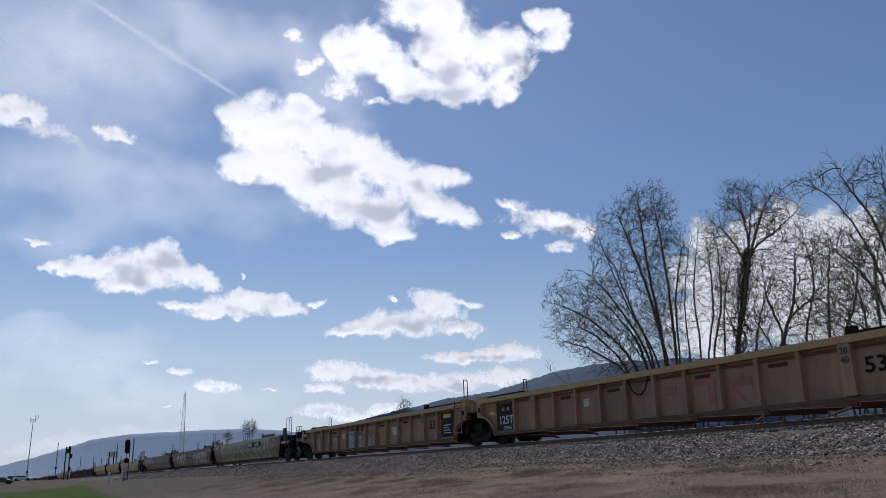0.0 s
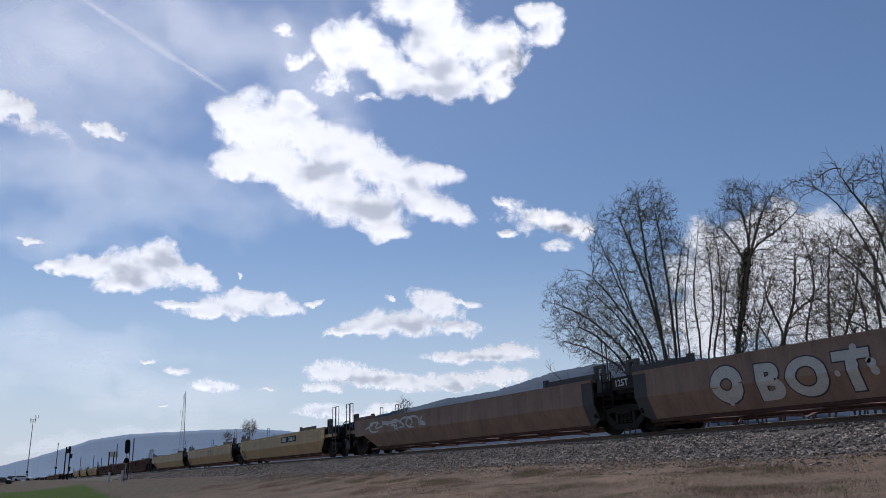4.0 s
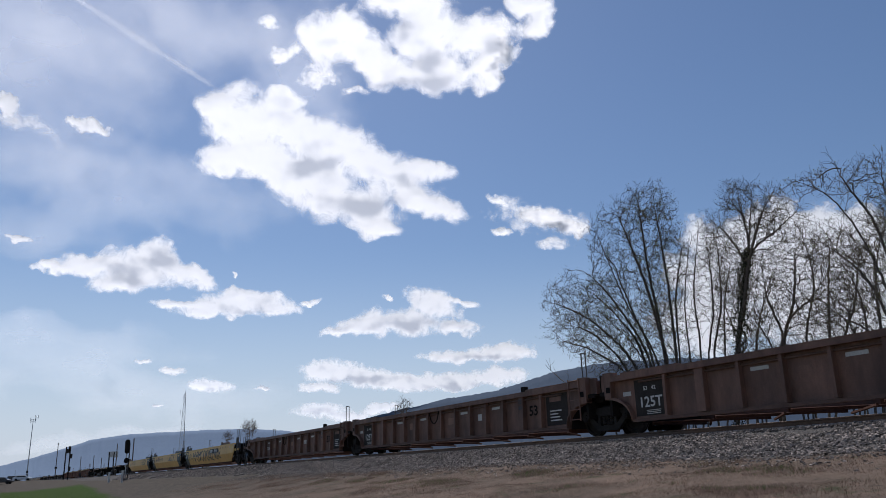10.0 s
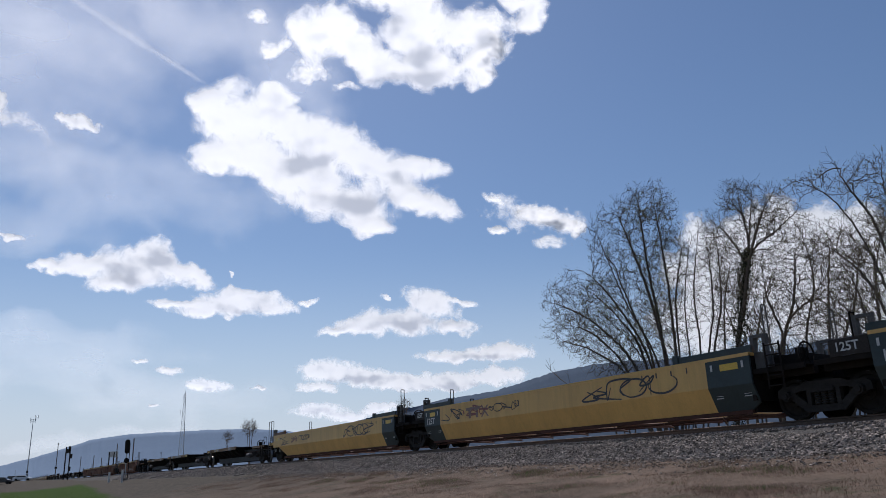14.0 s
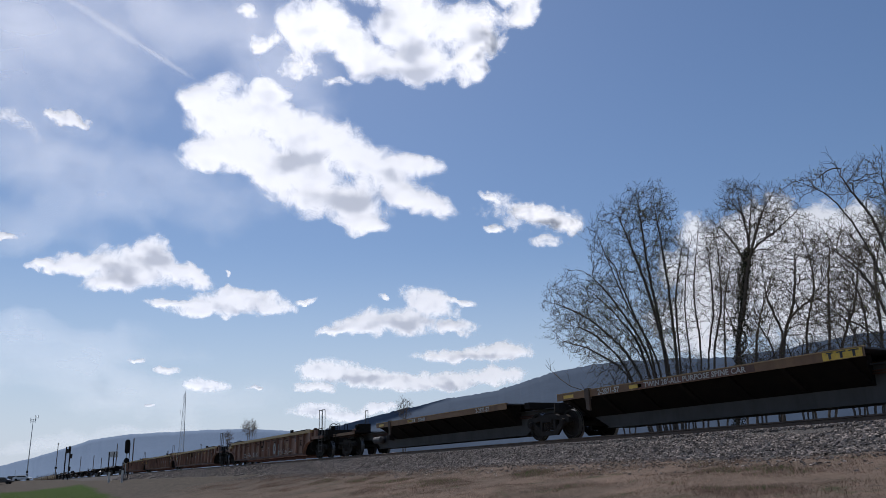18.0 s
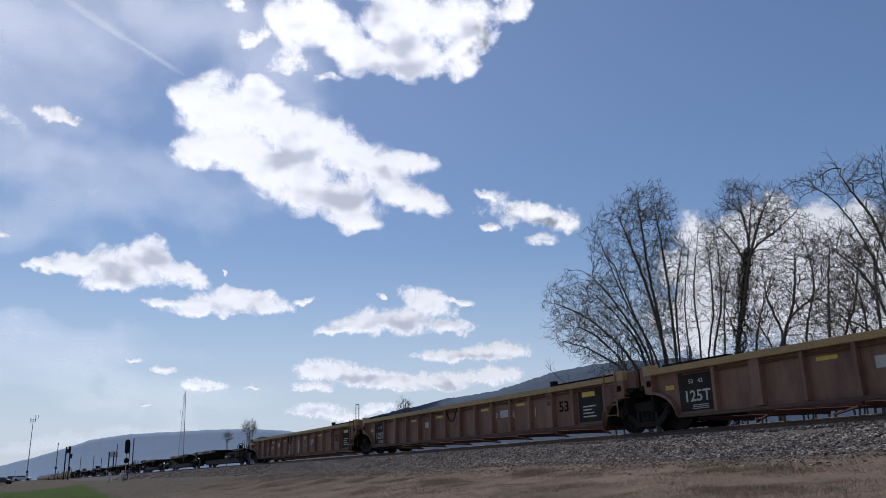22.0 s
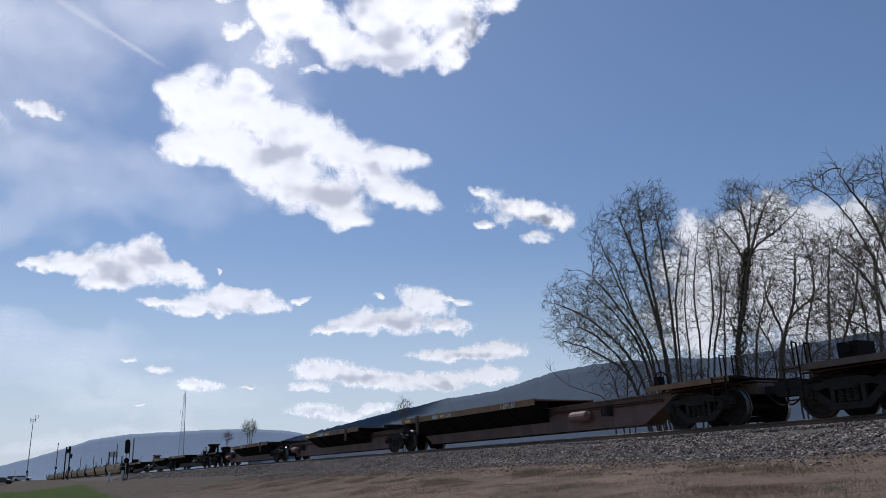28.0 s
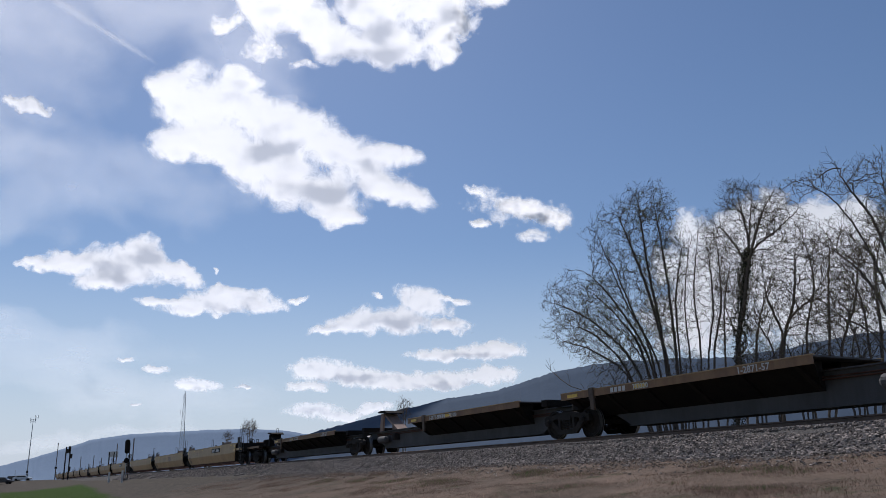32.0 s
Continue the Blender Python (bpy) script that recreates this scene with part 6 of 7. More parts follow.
# bushy trees further along
crown_tree(31, (1376, 730), 27.0, [
    [(1374, 730), (1380, 640), (1384, 590), (1358, 530), (1348, 470)],
    [(1376, 730), (1383, 640), (1390, 585), (1404, 535), (1408, 430)],
    [(1378, 730), (1386, 640), (1396, 570), (1430, 535), (1475, 525)],
    [(1372, 730), (1372, 640), (1352, 590), (1330, 560)]],
    [(1365, 510, 45, 70), (1420, 480, 55, 70), (1440, 560, 60, 40), (1345, 580, 35, 40)],
    "bare bushy tree with crossing limbs", 1200, 1.5, 0.15)
crown_tree(33, (1450, 720), 29.0, [
    [(1440, 720), (1428, 610), (1440, 500), (1418, 410)], [(1452, 720), (1468, 600), (1466, 500), (1470, 420)], [(1458, 720), (1490, 620), (1512, 540), (1520, 460)]],
    [(1430, 440, 50, 60), (1480, 460, 60, 65), (1450, 540, 70, 60), (1520, 500, 50, 60)], "bare grey tree with fine twigs", 1050, 1.8, 0.1, 0.0048)
crown_tree(35, (1535, 720), 26.5, [
    [(1528, 720), (1520, 620), (1490, 560), (1450, 545)], [(1540, 720), (1538, 610), (1520, 520), (1478, 450)], [(1550, 720), (1560, 600), (1550, 500), (1560, 400)]],
    [(1490, 560, 60, 45), (1520, 480, 60, 60), (1560, 440, 50, 70), (1555, 560, 45, 50)], "bare spreading tree with crossing twigs", 1000, 1.6, 0.15, 0.0048)
crown_tree(34, (1625, 730), 23.5, [
    [(1618, 730), (1585, 560), (1530, 430), (1470, 350), (1402, 318)],
    [(1624, 730), (1596, 540), (1550, 400), (1500, 330), (1468, 276)],
    [(1634, 730), (1612, 540), (1580, 400), (1556, 290)],
    [(1616, 730), (1580, 590), (1530, 490), (1450, 425)],
    [(1612, 730), (1576, 640), (1530, 580), (1460, 560)],
    [(1650, 730), (1640, 500), (1610, 340), (1600, 270)],
    [(1618, 730), (1570, 560), (1500, 470), (1440, 480)]],
    [(1480, 320, 50, 36), (1420, 335, 40, 22), (1545, 310, 40, 45), (1530, 400, 60, 60), (1480, 440, 60, 45), (1500, 530, 70, 50), (1600, 380, 60, 90), (1590, 520, 60, 80)],
    "large budding tree with spreading limbs", 1250, 1.4, 0.42, 0.0056)
crown_tree(43, (1325, 730), 29.0, [
    [(1318, 730), (1312, 640), (1290, 560), (1262, 500)], [(1330, 730), (1338, 640), (1346, 560), (1372, 470)]],
    [(1280, 540, 40, 50), (1345, 520, 50, 70), (1310, 600, 60, 45)], "bare spreading tree with crossing twigs", 700, 1.4, 0.2)
for seed, px, py, y, rx, tall_px in ((61, 1340, 700, 24.2, 45, 75), (62, 1420, 690, 24.6, 55, 80), (63, 1510, 690, 24.4, 60, 95), (64, 1110, 735, 24.2, 65, 80), (65, 1215, 735, 24.4, 40, 90)):
    crown_tree(seed, (px, py), y, [
        [(px - 4, py), (px - 0.3 * rx, py - 0.6 * tall_px), (px - 0.6 * rx, py - 1.1 * tall_px)], [(px + 4, py), (px + 0.3 * rx, py - 0.5 * tall_px), (px + 0.7 * rx, py - tall_px)], [(px, py), (px, py - 0.6 * tall_px), (px + 0.1 * rx, py - 1.2 * tall_px)]],
        [(px, py - 0.75 * tall_px, rx, 0.55 * tall_px)], "low bare tangled brush", 420, 0.7, 0.15, 0.005)
crown_tree(41, (442, 800), 70, [[(442, 800), (442, 775), (441, 755)], [(442, 800), (438, 775), (434, 758)], [(442, 800), (446, 775), (451, 757)]], [(442, 758, 14, 14)], "round bare tree far along the line", 260, 4.0, 0.0, 0.02, 0.5)
crown_tree(42, (403, 800), 75, [[(403, 800), (403, 780), (402, 768)], [(403, 800), (400, 782), (397, 772)]], [(403, 773, 9, 9)], "small bare tree far along the line", 130, 3.0, 0.0, 0.02, 0.5)
crown_tree(40, (714, 780), 60, [[(712, 780), (712, 745), (708, 712)], [(716, 780), (718, 745), (722, 715)], [(714, 780), (714, 740), (714, 706)]], [(714, 724, 15, 18)], "small bare young sapling", 120, 2.0, 0.0, 0.014, 0.35)

# one long bare branch that arches out low over the bank
w = Wood(51)
root = at_depth(1090, 735, 24.0)
root.z = GZ
pts = [at_depth(px, py, 24.0) - root for px, py in ((1085, 720), (1062, 700), (1035, 692), (1010, 684), (990, 670), (975, 656), (965, 646))]
w.tube([Vector((0, 0, 0))] + pts, [0.05, 0.035, 0.03, 0.026, 0.022, 0.018, 0.014, 0.009])
for k in (2, 3, 4, 5, 5):
    w.grow(pts[k], Vector((-0.5 + w.rng.random() * 0.7, w.rng.uniform(-0.3, 0.3), 0.9)).normalized(), 0.011, w.rng.uniform(0.4, 0.9), 3, (2, 2, 2, 2), 0.05, 0.1)
w.build("tree", "low bare branch arching over the bank", root)
# ---- drifting clouds: relief sheets of vapour lit through by the sun ----
DECK, WIND = 480.0, Vector((0.095, -0.23, 0)) * 480.0 / 32
CLOUD = bpy.data.materials.new("sunlit cloud vapour")
CLOUD.use_nodes = True
n, l = CLOUD.node_tree.nodes, CLOUD.node_tree.links
n.clear()
out = n.new("ShaderNodeOutputMaterial")
co = n.new("ShaderNodeTexCoord")
att = n.new("ShaderNodeAttribute")
att.attribute_name = "thickness"
wisp, body_noise = n.new("ShaderNodeTexNoise"), n.new("ShaderNodeTexNoise")
for t, s, d, r in ((wisp, 0.036, 10, 0.66), (body_noise, 0.014, 6, 0.55)):
    t.inputs["Scale"].default_value, t.inputs["Detail"].default_value, t.inputs["Roughness"].default_value = s, d, r
    l.new(co.outputs["Object"], t.inputs["Vector"])
wisp.inputs["Distortion"].default_value = 0.5
edge = math_node("ADD", att.outputs["Fac"], math_node("MULTIPLY", math_node("SUBTRACT", wisp.outputs[0], 0.5), 1.5))
alpha = band(edge, -0.22, 0.72)
alpha_node = alpha.node
alpha_node.interpolation_type = "SMOOTHSTEP"
# hand-placed ovals put the grey shade of thick parts into the cloud's colour
cloud_shade = n.new("ShaderNodeAttribute")
cloud_shade.attribute_name = "cloud_shade"
shade_level = math_node("ADD", cloud_shade.outputs["Fac"], math_node("MULTIPLY", math_node("SUBTRACT", body_noise.outputs[0], 0.5), 1.1))
grey = band(shade_level, 0.2, 1.05)
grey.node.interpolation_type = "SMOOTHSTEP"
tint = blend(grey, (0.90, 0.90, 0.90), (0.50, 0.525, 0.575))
trans, diff, clear = n.new("ShaderNodeBsdfTranslucent"), n.new("ShaderNodeBsdfDiffuse"), n.new("ShaderNodeBsdfTransparent")
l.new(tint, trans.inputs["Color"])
diff.inputs["Color"].default_value = (0.85, 0.86, 0.88, 1)
ms, mo = n.new("ShaderNodeMixShader"), n.new("ShaderNodeMixShader")
ms.inputs[0].default_value = 0.15
l.new(trans.outputs[0], ms.inputs[1]), l.new(diff.outputs[0], ms.inputs[2])
l.new(alpha, mo.inputs[0]), l.new(clear.outputs[0], mo.inputs[1]), l.new(ms.outputs[0], mo.inputs[2])
l.new(mo.outputs[0], out.inputs[0])
CLOUDS = []
VEIL = CLOUD.copy()
VEIL.name = "thin high cloud veil"
n, l = VEIL.node_tree.nodes, VEIL.node_tree.links
veil_mix = next(k for k in n if k.bl_idname == "ShaderNodeMixShader" and k.inputs[0].is_linked)
veil_co = next(k for k in n if k.bl_idname == "ShaderNodeTexCoord")
veil_att = next(k for k in n if k.bl_idname == "ShaderNodeAttribute" and k.attribute_name == "thickness")
veil_map, veil_noise = n.new("ShaderNodeMapping"), n.new("ShaderNodeTexNoise")
veil_map.inputs["Scale"].default_value = (0.0025, 0.0025, 0.015)
veil_noise.inputs["Scale"].default_value, veil_noise.inputs["Detail"].default_value = 1.0, 6
l.new(veil_co.outputs["Object"], veil_map.inputs[0]), l.new(veil_map.outputs[0], veil_noise.inputs["Vector"])
thin = band(math_node("ADD", veil_att.outputs["Fac"], math_node("MULTIPLY", math_node("SUBTRACT", veil_noise.outputs[0], 0.5), 0.8)), -0.15, 1.4)
thin.node.interpolation_type = "SMOOTHSTEP"
l.new(math_node("MULTIPLY", thin, 0.33), veil_mix.inputs[0])


def cloud(label, puffs, step=4.0, wobble=0.5, seed=0, size=60.0, shade_spots=(), veil=False, thin=0.0, pace=1.0):
    """A cloud from overlapping puffs (x, y, half width, half height, turn) of the picture plane, with ragged billows
    and painted grey shade.
    """
    x0 = min(p[0] - p[2] * 1.25 for p in puffs) - 12
    x1 = max(p[0] + p[2] * 1.25 for p in puffs) + 12
    y0 = min(p[1] - max(p[3], p[2] * abs(math.sin(radians(p[4])))) * 1.3 for p in puffs) - 12
    y1 = max(p[1] + max(p[3], p[2] * abs(math.sin(radians(p[4])))) * 1.3 for p in puffs) + 12
    cx, cy = (x0 + x1) / 2, (y0 + y1) / 2
    w = toward(cx, cy)
    far = min(DECK / w.z * (1.25 if veil else 1.0), 4600)
    centre = EYE + w * far
    nx, ny = int((x1 - x0) / step) + 1, int((y1 - y0) / step) + 1
    v, dens, deep, index = [], [], [], {}
    for i in range(nx):
        for j in range(ny):
            px, py = x0 + i * step, y0 + j * step
            bx = px + 0.3 * size * noise.noise((px / size * 1.2, py / size * 1.2, seed + 3)) + 0.1 * size * noise.noise((px / size * 4, py / size * 4, seed + 13))
            by = py + 0.3 * size * noise.noise((px / size * 1.2, py / size * 1.2, seed + 8)) + 0.1 * size * noise.noise((px / size * 4, py / size * 4, seed + 18))
            best, total = -9.0, 0.0
            for ex, ey, rx, ry, turn in puffs:
                c, s = math.cos(radians(turn)), math.sin(radians(turn))
                dx, dy = bx - ex, by - ey
                q = 1 - ((dx * c + dy * s) / rx) ** 2 - ((-dx * s + dy * c) / ry) ** 2
                best, total = max(best, q), total + max(q, 0.0)
            f = best + 0.45 * (total - max(best, 0.0))
            k = wobble * (1.1 * noise.noise((px / size, py / size * 1.3, seed)) + 0.75 * abs(noise.noise((px / size * 2.3, py / size * 2.6, seed + 1))) + 0.32 * noise.noise((px / size * 3.9, py / size * 4.7, seed + 2)) + 0.12 * noise.noise((px / 9, py / 7, seed + 4)))
            t = f * 0.9 + k * (1.7 - 0.9 * min(max(f, 0), 1)) - thin
            if t > -0.6:
                index[i, j] = len(v)
                relief = 4 * max(t, 0)
                v.append(EYE + toward(px, py) * (far - relief) - centre)
                dens.append(t)
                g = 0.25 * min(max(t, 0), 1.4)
                # each oval adds painted grey shade, mostly on undersides
                for ex, ey, rx, ry in shade_spots:
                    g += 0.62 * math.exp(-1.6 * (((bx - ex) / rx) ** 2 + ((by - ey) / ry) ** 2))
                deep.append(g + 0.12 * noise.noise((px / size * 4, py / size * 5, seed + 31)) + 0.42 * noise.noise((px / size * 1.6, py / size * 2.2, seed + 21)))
    f = [(index[i, j], index[i, j + 1], index[i + 1, j + 1], index[i + 1, j]) for (i, j) in index if (i + 1, j) in index and (i, j + 1) in index and (i + 1, j + 1) in index]
    ob = thing("cloud", label, "cloud", "drifting clouds")
    ob.location = centre
    boss = list(range(len(v)))

    def head(i):
        while boss[i] != i:
            boss[i] = boss[boss[i]]
            i = boss[i]
        return i

    for q in f:
        for i in q[1:]:
            boss[head(i)] = head(q[0])
    bits = {}
    for q in f:
        bits.setdefault(head(q[0]), []).append(q)
    most = max(len(fs) for fs in bits.values())
    for fs in bits.values():
        if len(fs) < max(12, 0.01 * most):
            continue
        used = sorted({i for q in fs for i in q})
        at_new = {i: k for k, i in enumerate(used)}
        m = VEIL if veil else CLOUD
        me = sheet("puff", [v[i] for i in used], [tuple(at_new[i] for i in q) for q in fs], m, True)
        at = me.attributes.new("thickness", "FLOAT", "POINT")
        at.data.foreach_set("value", [dens[i] for i in used])
        at = me.attributes.new("cloud_shade", "FLOAT", "POINT")
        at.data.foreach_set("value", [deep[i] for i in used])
        part("puff", me, m, ob)
    CLOUDS.append((ob, centre, pace * far * w.z / DECK))
    return ob


cloud("large bright cumulus cloud with a grey underside", [(440, 215, 85, 60, 12), (380, 190, 38, 24, 10), (395, 288, 40, 32, 5), (470, 285, 100, 42, 8), (545, 240, 85, 46, 25), (620, 268, 82, 46, 28), (560, 320, 95, 50, 10), (690, 312, 82, 44, 15), (760, 302, 50, 25, 8), (570, 365, 52, 26, 0), (650, 370, 66, 38, 5), (670, 405, 40, 18, 0), (780, 375, 46, 22, 12), (495, 178, 50, 24, 15), (735, 352, 45, 26, 10)], 4, 0.26, seed=1, shade_spots=((690, 355, 60, 20), (580, 285, 45, 18), (640, 368, 60, 24), (720, 325, 50, 18), (540, 300, 40, 16), (700, 395, 30, 14)))
cloud("ragged bright cumulus cloud overhead", [(575, 68, 42, 50, 0), (640, 92, 58, 42, 10), (700, 130, 62, 36, 10), (760, 60, 70, 80, 15), (785, 140, 55, 32, 0), (848, 62, 55, 45, 20), (858, 130, 34, 32, 0), (935, 12, 44, 28, 20), (950, 48, 22, 22, 0), (720, -5, 85, 45, 0), (620, 40, 40, 30, 30), (880, 100, 40, 26, 0)], 4, 0.36, seed=2, shade_spots=((765, 108, 40, 16), (775, 150, 70, 18), (725, 52, 16, 26), (690, 152, 40, 12), (600, 118, 25, 18), (860, 90, 40, 25)))
cloud("torn white wisps beside the overhead cloud", [(570, 142, 50, 26, 10), (505, 95, 34, 22, -20), (640, 165, 30, 9, 10), (480, 45, 30, 16, 30), (880, 95, 45, 34, 0), (900, 55, 45, 30, 0)], 3, 0.5, seed=25, size=30, thin=0.5)
cloud("flat-based cumulus cloud with a grey middle", [(245, 476, 82, 40, 5), (150, 470, 66, 20, 3), (285, 450, 42, 26, 30), (340, 490, 54, 19, 18), (210, 502, 62, 19, 0), (90, 470, 30, 9, 0)], 3, 0.22, seed=3, size=40, shade_spots=((285, 465, 42, 24), (215, 478, 40, 20), (260, 500, 60, 14)), pace=0.42)
cloud("long low bright cloud over the line", [(430, 535, 82, 22, 2), (370, 550, 62, 15, 0), (330, 539, 60, 8, 0), (490, 545, 42, 13, 5), (550, 536, 24, 5, -10), (425, 522, 38, 12, 0)], 3, 0.22, seed=4, size=34, shade_spots=((450, 552, 60, 10),), pace=0.6)
cloud("peaked cumulus cloud with a flat base", [(710, 570, 82, 26, 0), (765, 537, 52, 24, 15), (640, 576, 56, 17, -8), (808, 580, 46, 15, 10), (822, 537, 28, 8, 10), (685, 529, 14, 6, 20), (600, 586, 34, 8, -10)], 3, 0.22, seed=5, size=34, shade_spots=((760, 572, 60, 16), (690, 578, 50, 12)), pace=0.58)
cloud("broken cumulus cloud beside the trees", [(962, 385, 50, 19, 12), (1005, 400, 42, 17, 18), (890, 410, 20, 9, 0), (880, 355, 20, 10, 30)], 2.5, 0.3, seed=6, size=24, shade_spots=((985, 400, 40, 12),), pace=0.9)
cloud("thin grey vapour round the broken cloud", [(920, 382, 70, 36, 10), (985, 430, 40, 14, 0), (1000, 395, 60, 30, 15)], 3, 0.4, seed=26, size=34, thin=0.62, pace=0.9)
cloud("low bank of cumulus cloud near the horizon", [(575, 657, 44, 22, 5), (640, 667, 66, 21, 8), (720, 677, 66, 17, 0), (800, 676, 66, 17, -3), (880, 666, 56, 18, -3), (565, 686, 40, 10, 0)], 3, 0.2, seed=7, size=28, shade_spots=((600, 675, 50, 10), (800, 684, 90, 9), (650, 672, 50, 9)))
cloud("narrow flat cloud near the horizon", [(880, 626, 70, 16, -3), (800, 633, 60, 11, 0), (905, 618, 46, 13, 0)], 3, 0.2, seed=8, size=26, shade_spots=((870, 634, 80, 9),))
cloud("small low cloud near the horizon", [(375, 684, 42, 11, 3), (355, 679, 20, 10, 0)], 2.5, 0.2, seed=9, size=20, shade_spots=((380, 690, 30, 5),))
cloud("small thin ragged white cloud", [(158, 223, 32, 13, 12), (182, 232, 20, 9, 10)], 2.5, 0.45, seed=10, size=24, thin=0.08)
cloud("small thin ragged white cloud", [(8, 184, 34, 18, 15), (-40, 180, 50, 28, 0)], 3, 0.35, seed=11, size=34)
cloud("thin vapour under the small clouds", [(120, 240, 110, 36, 5), (30, 215, 70, 30, 10)], 4, 0.4, seed=27, size=50, thin=0.85)
cloud("tiny white wisp of cloud", [(36, 423, 24, 7, 10)], 2.5, 0.3, seed=12, size=20)
cloud("tiny white wisp of cloud", [(255, 639, 18, 5, 0), (305, 657, 26, 6, 4)], 2.5, 0.25, seed=13, size=18)
cloud("tiny white wisp of cloud", [(465, 687, 14, 4.5, 0), (282, 718, 10, 4, 0), (416, 487, 7, 5, 40)], 2, 0.2, seed=14, size=16)
cloud("low white cloud behind the hill", [(568, 726, 46, 14, 0), (672, 723, 42, 11, -8), (620, 738, 42, 10, 0)], 3, 0.24, seed=15, size=26, shade_spots=((570, 730, 40, 10),))
cloud("bright cloud bank behind the bare trees", [(1340, 420, 130, 58, -5), (1460, 410, 130, 48, 0), (1260, 470, 80, 54, -10), (1400, 500, 200, 85, 0), (1560, 440, 120, 65, 0), (1250, 560, 90, 65, 0), (1500, 560, 150, 75, 0), (1380, 390, 60, 36, 0)], 5, 0.38, seed=16, shade_spots=())
cloud("low bright cloud over the distant ridge", [(150, 776, 120, 16, -8), (280, 762, 90, 8, 0), (60, 790, 70, 14, -8)], 3, 0.3, seed=17, size=36, veil=True)
cloud("faint straight white contrail", [(230, 58, 130, 9, 33), (330, 122, 70, 6, 33), (140, 0, 60, 7, 33)], 2.5, 0.12, seed=18, size=7, veil=True)
cloud("thin veil of high cloud", [(120, 120, 260, 110, 15), (60, 260, 220, 90, 0), (330, 40, 150, 70, 30)], 8, 0.26, seed=19, size=120, veil=True)
cloud("thin veil of high cloud", [(120, 640, 240, 60, -6), (60, 590, 160, 40, 0), (300, 700, 200, 40, 0)], 8, 0.26, seed=20, size=120, veil=True)
# this added cirrus veil also stands in for the glow near the sun
cloud("thin veil of high cloud", [(200, 40, 300, 120, 8), (-20, 60, 160, 160, 0)], 8, 0.26, seed=28, size=140, veil=True)
cloud("thin veil of high cloud", [(520, 90, 120, 100, 20), (560, 170, 100, 60, 20)], 8, 0.26, seed=22, size=90, veil=True)
cloud("thin veil of high cloud", [(250, 330, 260, 80, 10), (90, 400, 160, 60, 0)], 8, 0.26, seed=23, size=110, veil=True)
# ---- signals, masts and vehicles far along the line ----
def on_ground(px, y, z=None):
    """A point of the ground y metres out, in the bearing of a column of the picture near its lower edge."""
    p = at_depth(px, 845, y)
    p.z = height(p.x, p.y) if z is None else z
    return p


p = on_ground(221, 13.0)
sig = thing("railway_signal", "black three-headed railway signal on a slim mast", "railway signal", at=Matrix.Translation(p))
bm = bmesh.new()
rod(bm, (0, 0, -0.1), (0, 0, 4.9), 0.06, 8)
part("mast", bm, GALV, sig)
bm = bmesh.new()
box(bm, -0.3, 0.3, -0.3, 0.3, -0.15, 0.25)
part("base", bm, STONE, sig, "concrete base")
ladder(sig, -0.1, 0.3, 0.2, 4.4, BLACK, 10, 0.35)
for z, high in ((4.05, 0.85), (2.35, 0.30)):
    bm = bmesh.new()
    ring_pts = [(0.30 * math.cos(k * math.pi / 10), (high - 0.28 if k <= 10 else 0.28 - high) + 0.30 * math.sin(k * math.pi / 10)) for k in range(21)]
    a0 = [bm.verts.new((0.06, y, z + h)) for y, h in ring_pts]
    a1 = [bm.verts.new((0.10, y, z + h)) for y, h in ring_pts]
    bm.faces.new(a0), bm.faces.new(a1[::-1])
    for k in range(21):
        bm.faces.new((a0[k], a1[k], a1[(k + 1) % 21], a0[(k + 1) % 21]))
    head = part("target", bm, BLACK, sig, "black signal backing plate")
    for h in ((0.45, -0.45) if high > 0.5 else (0.0,)):
        bm = bmesh.new()
        rod(bm, (0.1, 0, z + h), (0.42, 0, z + h), 0.13, 12)
        part("lamp_hood", bm, BLACK, head)

for px, lab in ((193, "short white marker post beside the track"), (216, "short white leaning marker post beside the track")):
    q = on_ground(px, 11.0)
    post = thing("marker_post", lab, "post", "marker posts", at=Matrix.Translation(q))
    bm = bmesh.new()
    rod(bm, (0, 0, -0.1), (0.06 if px > 200 else 0, 0, 1.25), 0.11, 10)
    part("post", bm, WHITE, post)

q = on_ground(116, 12.5)
gate = thing("signal_mast", "twin-pole signal mast with equipment boxes", "railway signal", at=Matrix.Translation(q))
for y in (-0.45, 0.45):
    bm = bmesh.new()
    rod(bm, (0, y, -0.1), (0, y, 7.6), 0.14, 8)
    part("pole", bm, BLACK, gate)
for z, y, s in ((6.6, -0.1, 0.9), (5.4, 0.75, 0.5), (2.5, 0.6, 0.5), (7.2, 0.3, 0.5)):
    bm = bmesh.new()
    box(bm, -0.25, 0.25, y - s / 2, y + s / 2, z - 0.5, z + 0.5)
    part("equipment_box", bm, TRUCK, gate)

q = on_ground(190, 20.5)
cant = thing("sign_gantry", "grey framed sign on two posts beyond the track", "sign", at=Matrix.Translation(q))
for y in (0.0, 1.0):
    bm = bmesh.new()
    rod(bm, (0, y, -0.1), (0, y, 6.3), 0.13, 8)
    part("post", bm, BLACK, cant)
bm = bmesh.new()
box(bm, -0.06, 0.06, -0.2, 1.9, 5.1, 6.4)
part("panel", bm, GALV, cant, "plain grey panel")

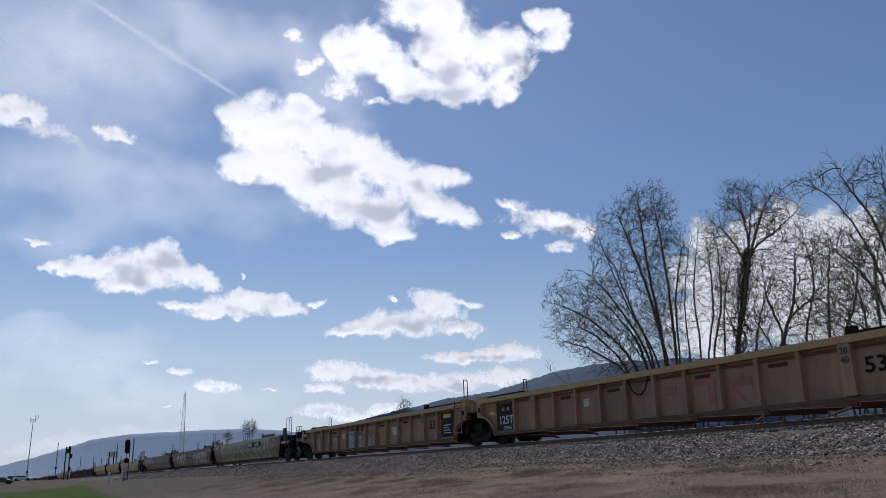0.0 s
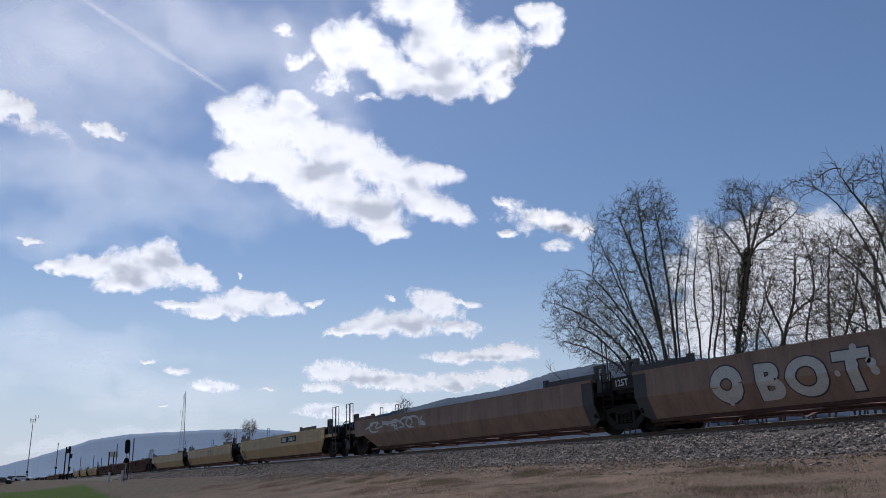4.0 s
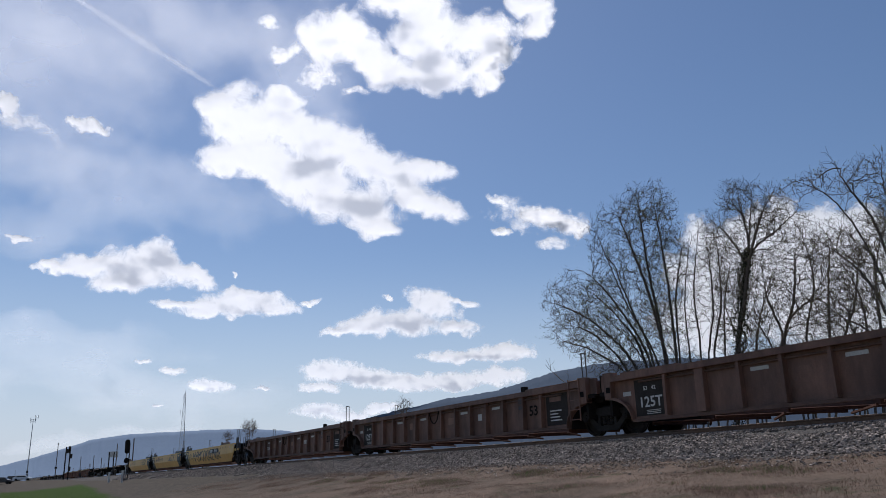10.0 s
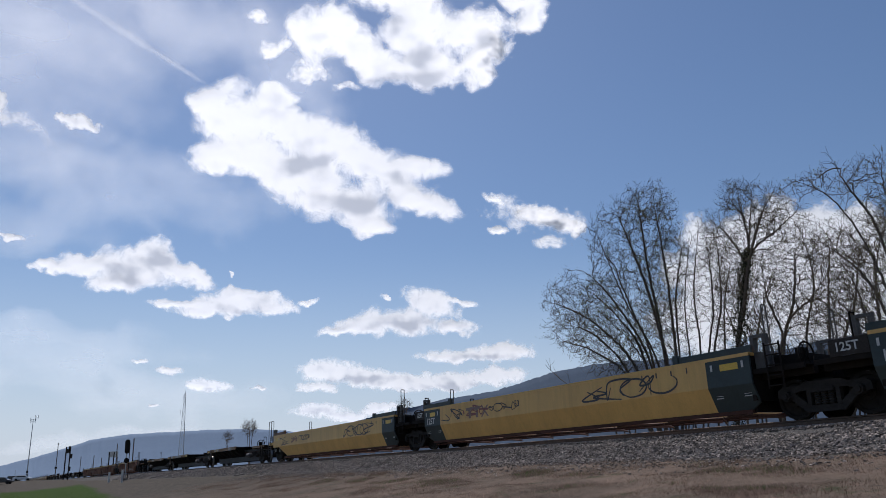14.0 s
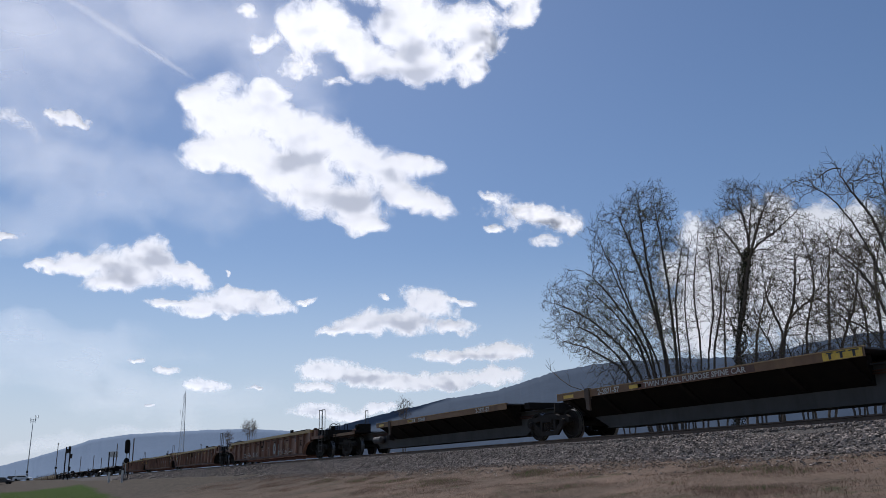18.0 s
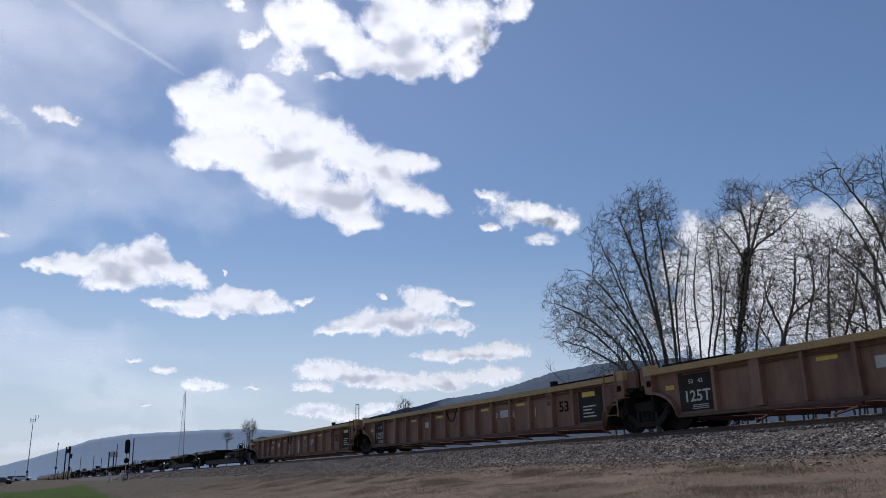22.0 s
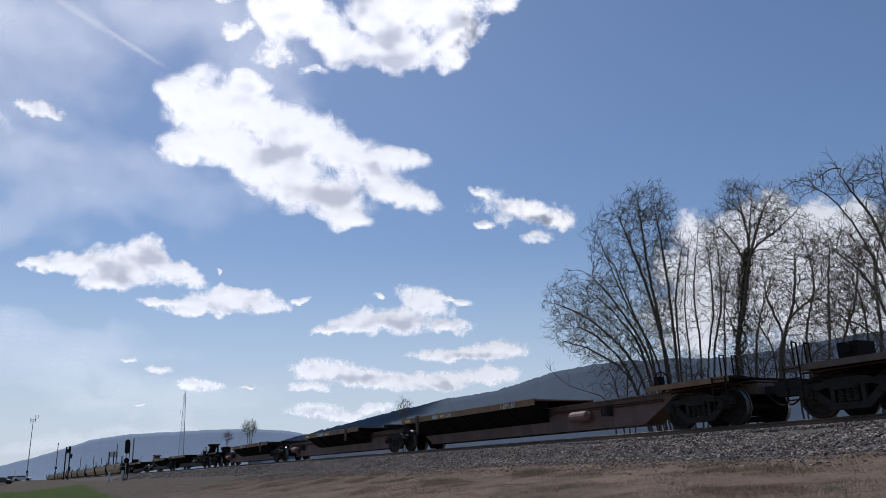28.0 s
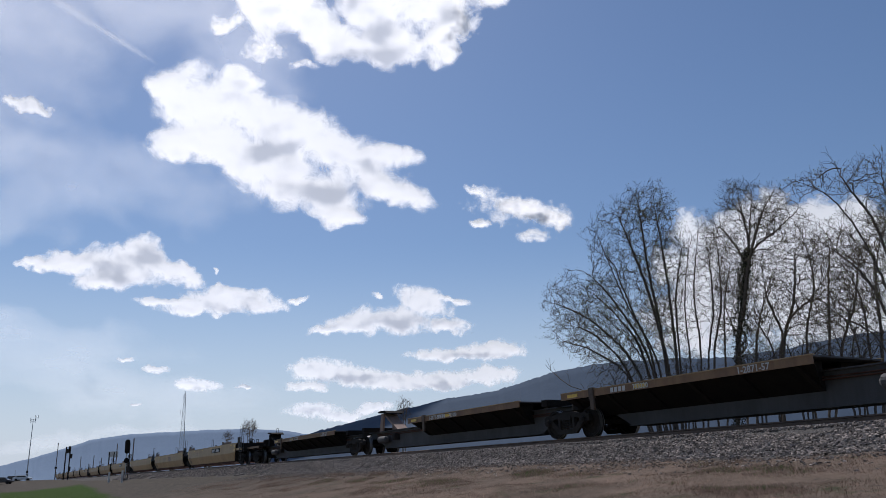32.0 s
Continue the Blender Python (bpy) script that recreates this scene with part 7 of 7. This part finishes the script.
for px, y, tall, r in ((97, 11.5, 9.6, 0.09), (140, 24, 9.0, 0.1), (163, 24, 8.0, 0.1), (177, 24, 6.5, 0.1), (203, 21.5, 8.0, 0.09), (232, 19.5, 7.0, 0.09), (26, 8, 12, 0.14)):
    q = on_ground(px, y)
    pole = thing("utility_pole", "thin dark upright pole beside the line", "pole", "poles", at=Matrix.Translation(q))
    bm = bmesh.new()
    rod(bm, (0, 0, -0.2), (0, 0, tall), r * 1.2, 8, r)
    part("pole", bm, BARK, pole)
    bm = bmesh.new()
    box(bm, -0.15, 0.15, -0.3, 0.3, tall * 0.3, tall * 0.3 + 0.5)
    part("box", bm, BLACK, pole)

q = on_ground(47, 9.5)
mast = thing("antenna_mast", "tall slim mast with antennas at its top", "mast", at=Matrix.Translation(q))
tall = 31.5
bm = bmesh.new()
rod(bm, (0, 0, -0.2), (0, 0, tall), 0.3, 8, 0.14)
part("pole", bm, GALV, mast)
for y0, y1, z in ((-1.2, 1.2, tall), (-1.0, 1.0, tall - 1.0), (0.8, 2.2, tall + 1.2)):
    bm = bmesh.new()
    rod(bm, (0, y0, z), (0, y1, z), 0.12, 6)
    for y in (y0, y1):
        rod(bm, (0, y, z - 0.9), (0, y, z + 0.9), 0.12, 6)
    part("antenna", bm, GALV, mast)
for z in (2.6, 4.4):
    bm = bmesh.new()
    box(bm, -0.4, 0.4, -0.5, 0.5, z, z + 1.1)
    part("equipment_box", bm, BLACK, mast)

# lattice tower
base = at_depth(319, 845, 90)
base.z = 0.5
top = at_depth(327, 697, 90)
tower = thing("lattice_tower", "tall tapering steel lattice radio tower", "tower", at=Matrix.Translation(base))
tall = top.z - base.z
legs = []
for k in range(3):
    a = k * 2.094 + 0.4
    legs.append((Vector((2.6 * math.cos(a), 2.6 * math.sin(a), 0)), Vector((0.45 * math.cos(a), 0.45 * math.sin(a), tall))))
for a, b in legs:
    bm = bmesh.new()
    rod(bm, a, b, 0.13, 6, 0.09)
    part("leg", bm, GALV, tower)
for k in range(14):
    u, w_ = k / 14, (k + 1) / 14
    for i in range(3):
        a, b = legs[i], legs[(i + 1) % 3]
        for c in (u, w_):
            bm = bmesh.new()
            rod(bm, a[0].lerp(a[1], c), b[0].lerp(b[1], w_), 0.06, 4)
            part("brace", bm, GALV, tower)
for z, o in ((tall, 0.0), (tall * 0.78, 1.9), (tall * 0.95, 0.9)):
    bm = bmesh.new()
    rod(bm, (-o, -o, z - 1.5), (-o, -o, z + 1.2), 0.09, 6)
    rod(bm, (-o - 1.0, 0, z), (1.0, 0, z), 0.07, 6)
    part("antenna", bm, GALV, tower)

# vehicles waiting by the crossing
GLASS = mat("dark car glass", (0.02, 0.023, 0.027), (0.03, 0.033, 0.037), 0.08, 0, 1, 5, 0.0)
TYRE = mat("tyre rubber", (0.02, 0.02, 0.02), (0.03, 0.03, 0.03), 0.9, 0, 5, 40)


def car_body(px, y, turn, paint, label):
    q = on_ground(px, y)
    c = thing("parked_car", label, "car", "vehicles by the crossing", at=Matrix.Translation(q) @ pose(0, 0, 0, 0, 0, turn))
    bm = bmesh.new()
    prism(bm, [(-2.2, 0.35), (2.2, 0.35), (2.25, 0.75), (1.3, 0.92), (0.7, 1.42), (-1.2, 1.45), (-1.9, 0.98), (-2.25, 0.9)], -0.86, 0.86)
    part("body", bm, paint, c, bevel=0.05)
    for s in (-1, 1):
        bm = bmesh.new()
        prism(bm, [(-1.6, 0.97), (1.05, 0.95), (0.62, 1.36), (-1.15, 1.38)], s * 0.87 - 0.005, s * 0.87 + 0.005)
        part("side_window", bm, GLASS, c)
        for x in (-1.4, 1.4):
            bm = bmesh.new()
            rod(bm, (x, s * 0.9, 0.33), (x, s * 0.68, 0.33), 0.33, 16)
            part("wheel", bm, TYRE, c)
    bm = bmesh.new()
    prism(bm, [(1.22, 0.96), (1.26, 0.96), (0.78, 1.40), (0.74, 1.40)], -0.74, 0.74)
    part("windscreen", bm, GLASS, c)


CARDARK = mat("dark car paint", (0.03, 0.032, 0.04), (0.02, 0.02, 0.025), 0.3, 0.2, 1, 10, 0)
CARWHITE = mat("white car paint", (0.7, 0.7, 0.7), (0.6, 0.6, 0.6), 0.3, 0, 1, 10, 0)
car_body(4, -0.6, 70, CARDARK, "dark sedan standing by the level crossing")
car_body(24, 2.0, 80, CARDARK, "dark car waiting at the level crossing")
car_body(40, 4.0, 80, CARWHITE, "white car waiting at the level crossing")


def motions():
    for car, length in CARS:
        m = car.matrix_basis.copy()
        walk(car, [(0, m), (32, Matrix.Translation((SPEED * 32, 0, 0)) @ m)])
    turns = [(k / 30, k / 30 * SPEED / 0.4645) for k in range(961)]
    for alike in WHEELS.values():
        first = alike[0]
        at = first.matrix_basis.copy()
        way = 1 if at.to_euler().z < 1 else -1
        walk(first, [(t, at @ Matrix.Rotation(a * way, 4, "Y")) for t, a in turns])
        for other in alike[1:]:
            other.rotation_mode = "QUATERNION"
            keys = other.animation_data_create()
            keys.action = first.animation_data.action
            keys.action_slot = first.animation_data.action_slot
    for ob, centre, k in CLOUDS:
        walk(ob, [(0, Matrix.Translation(centre - WIND * k * 9.4)), (32, Matrix.Translation(centre + WIND * k * 22.6))])


motions()
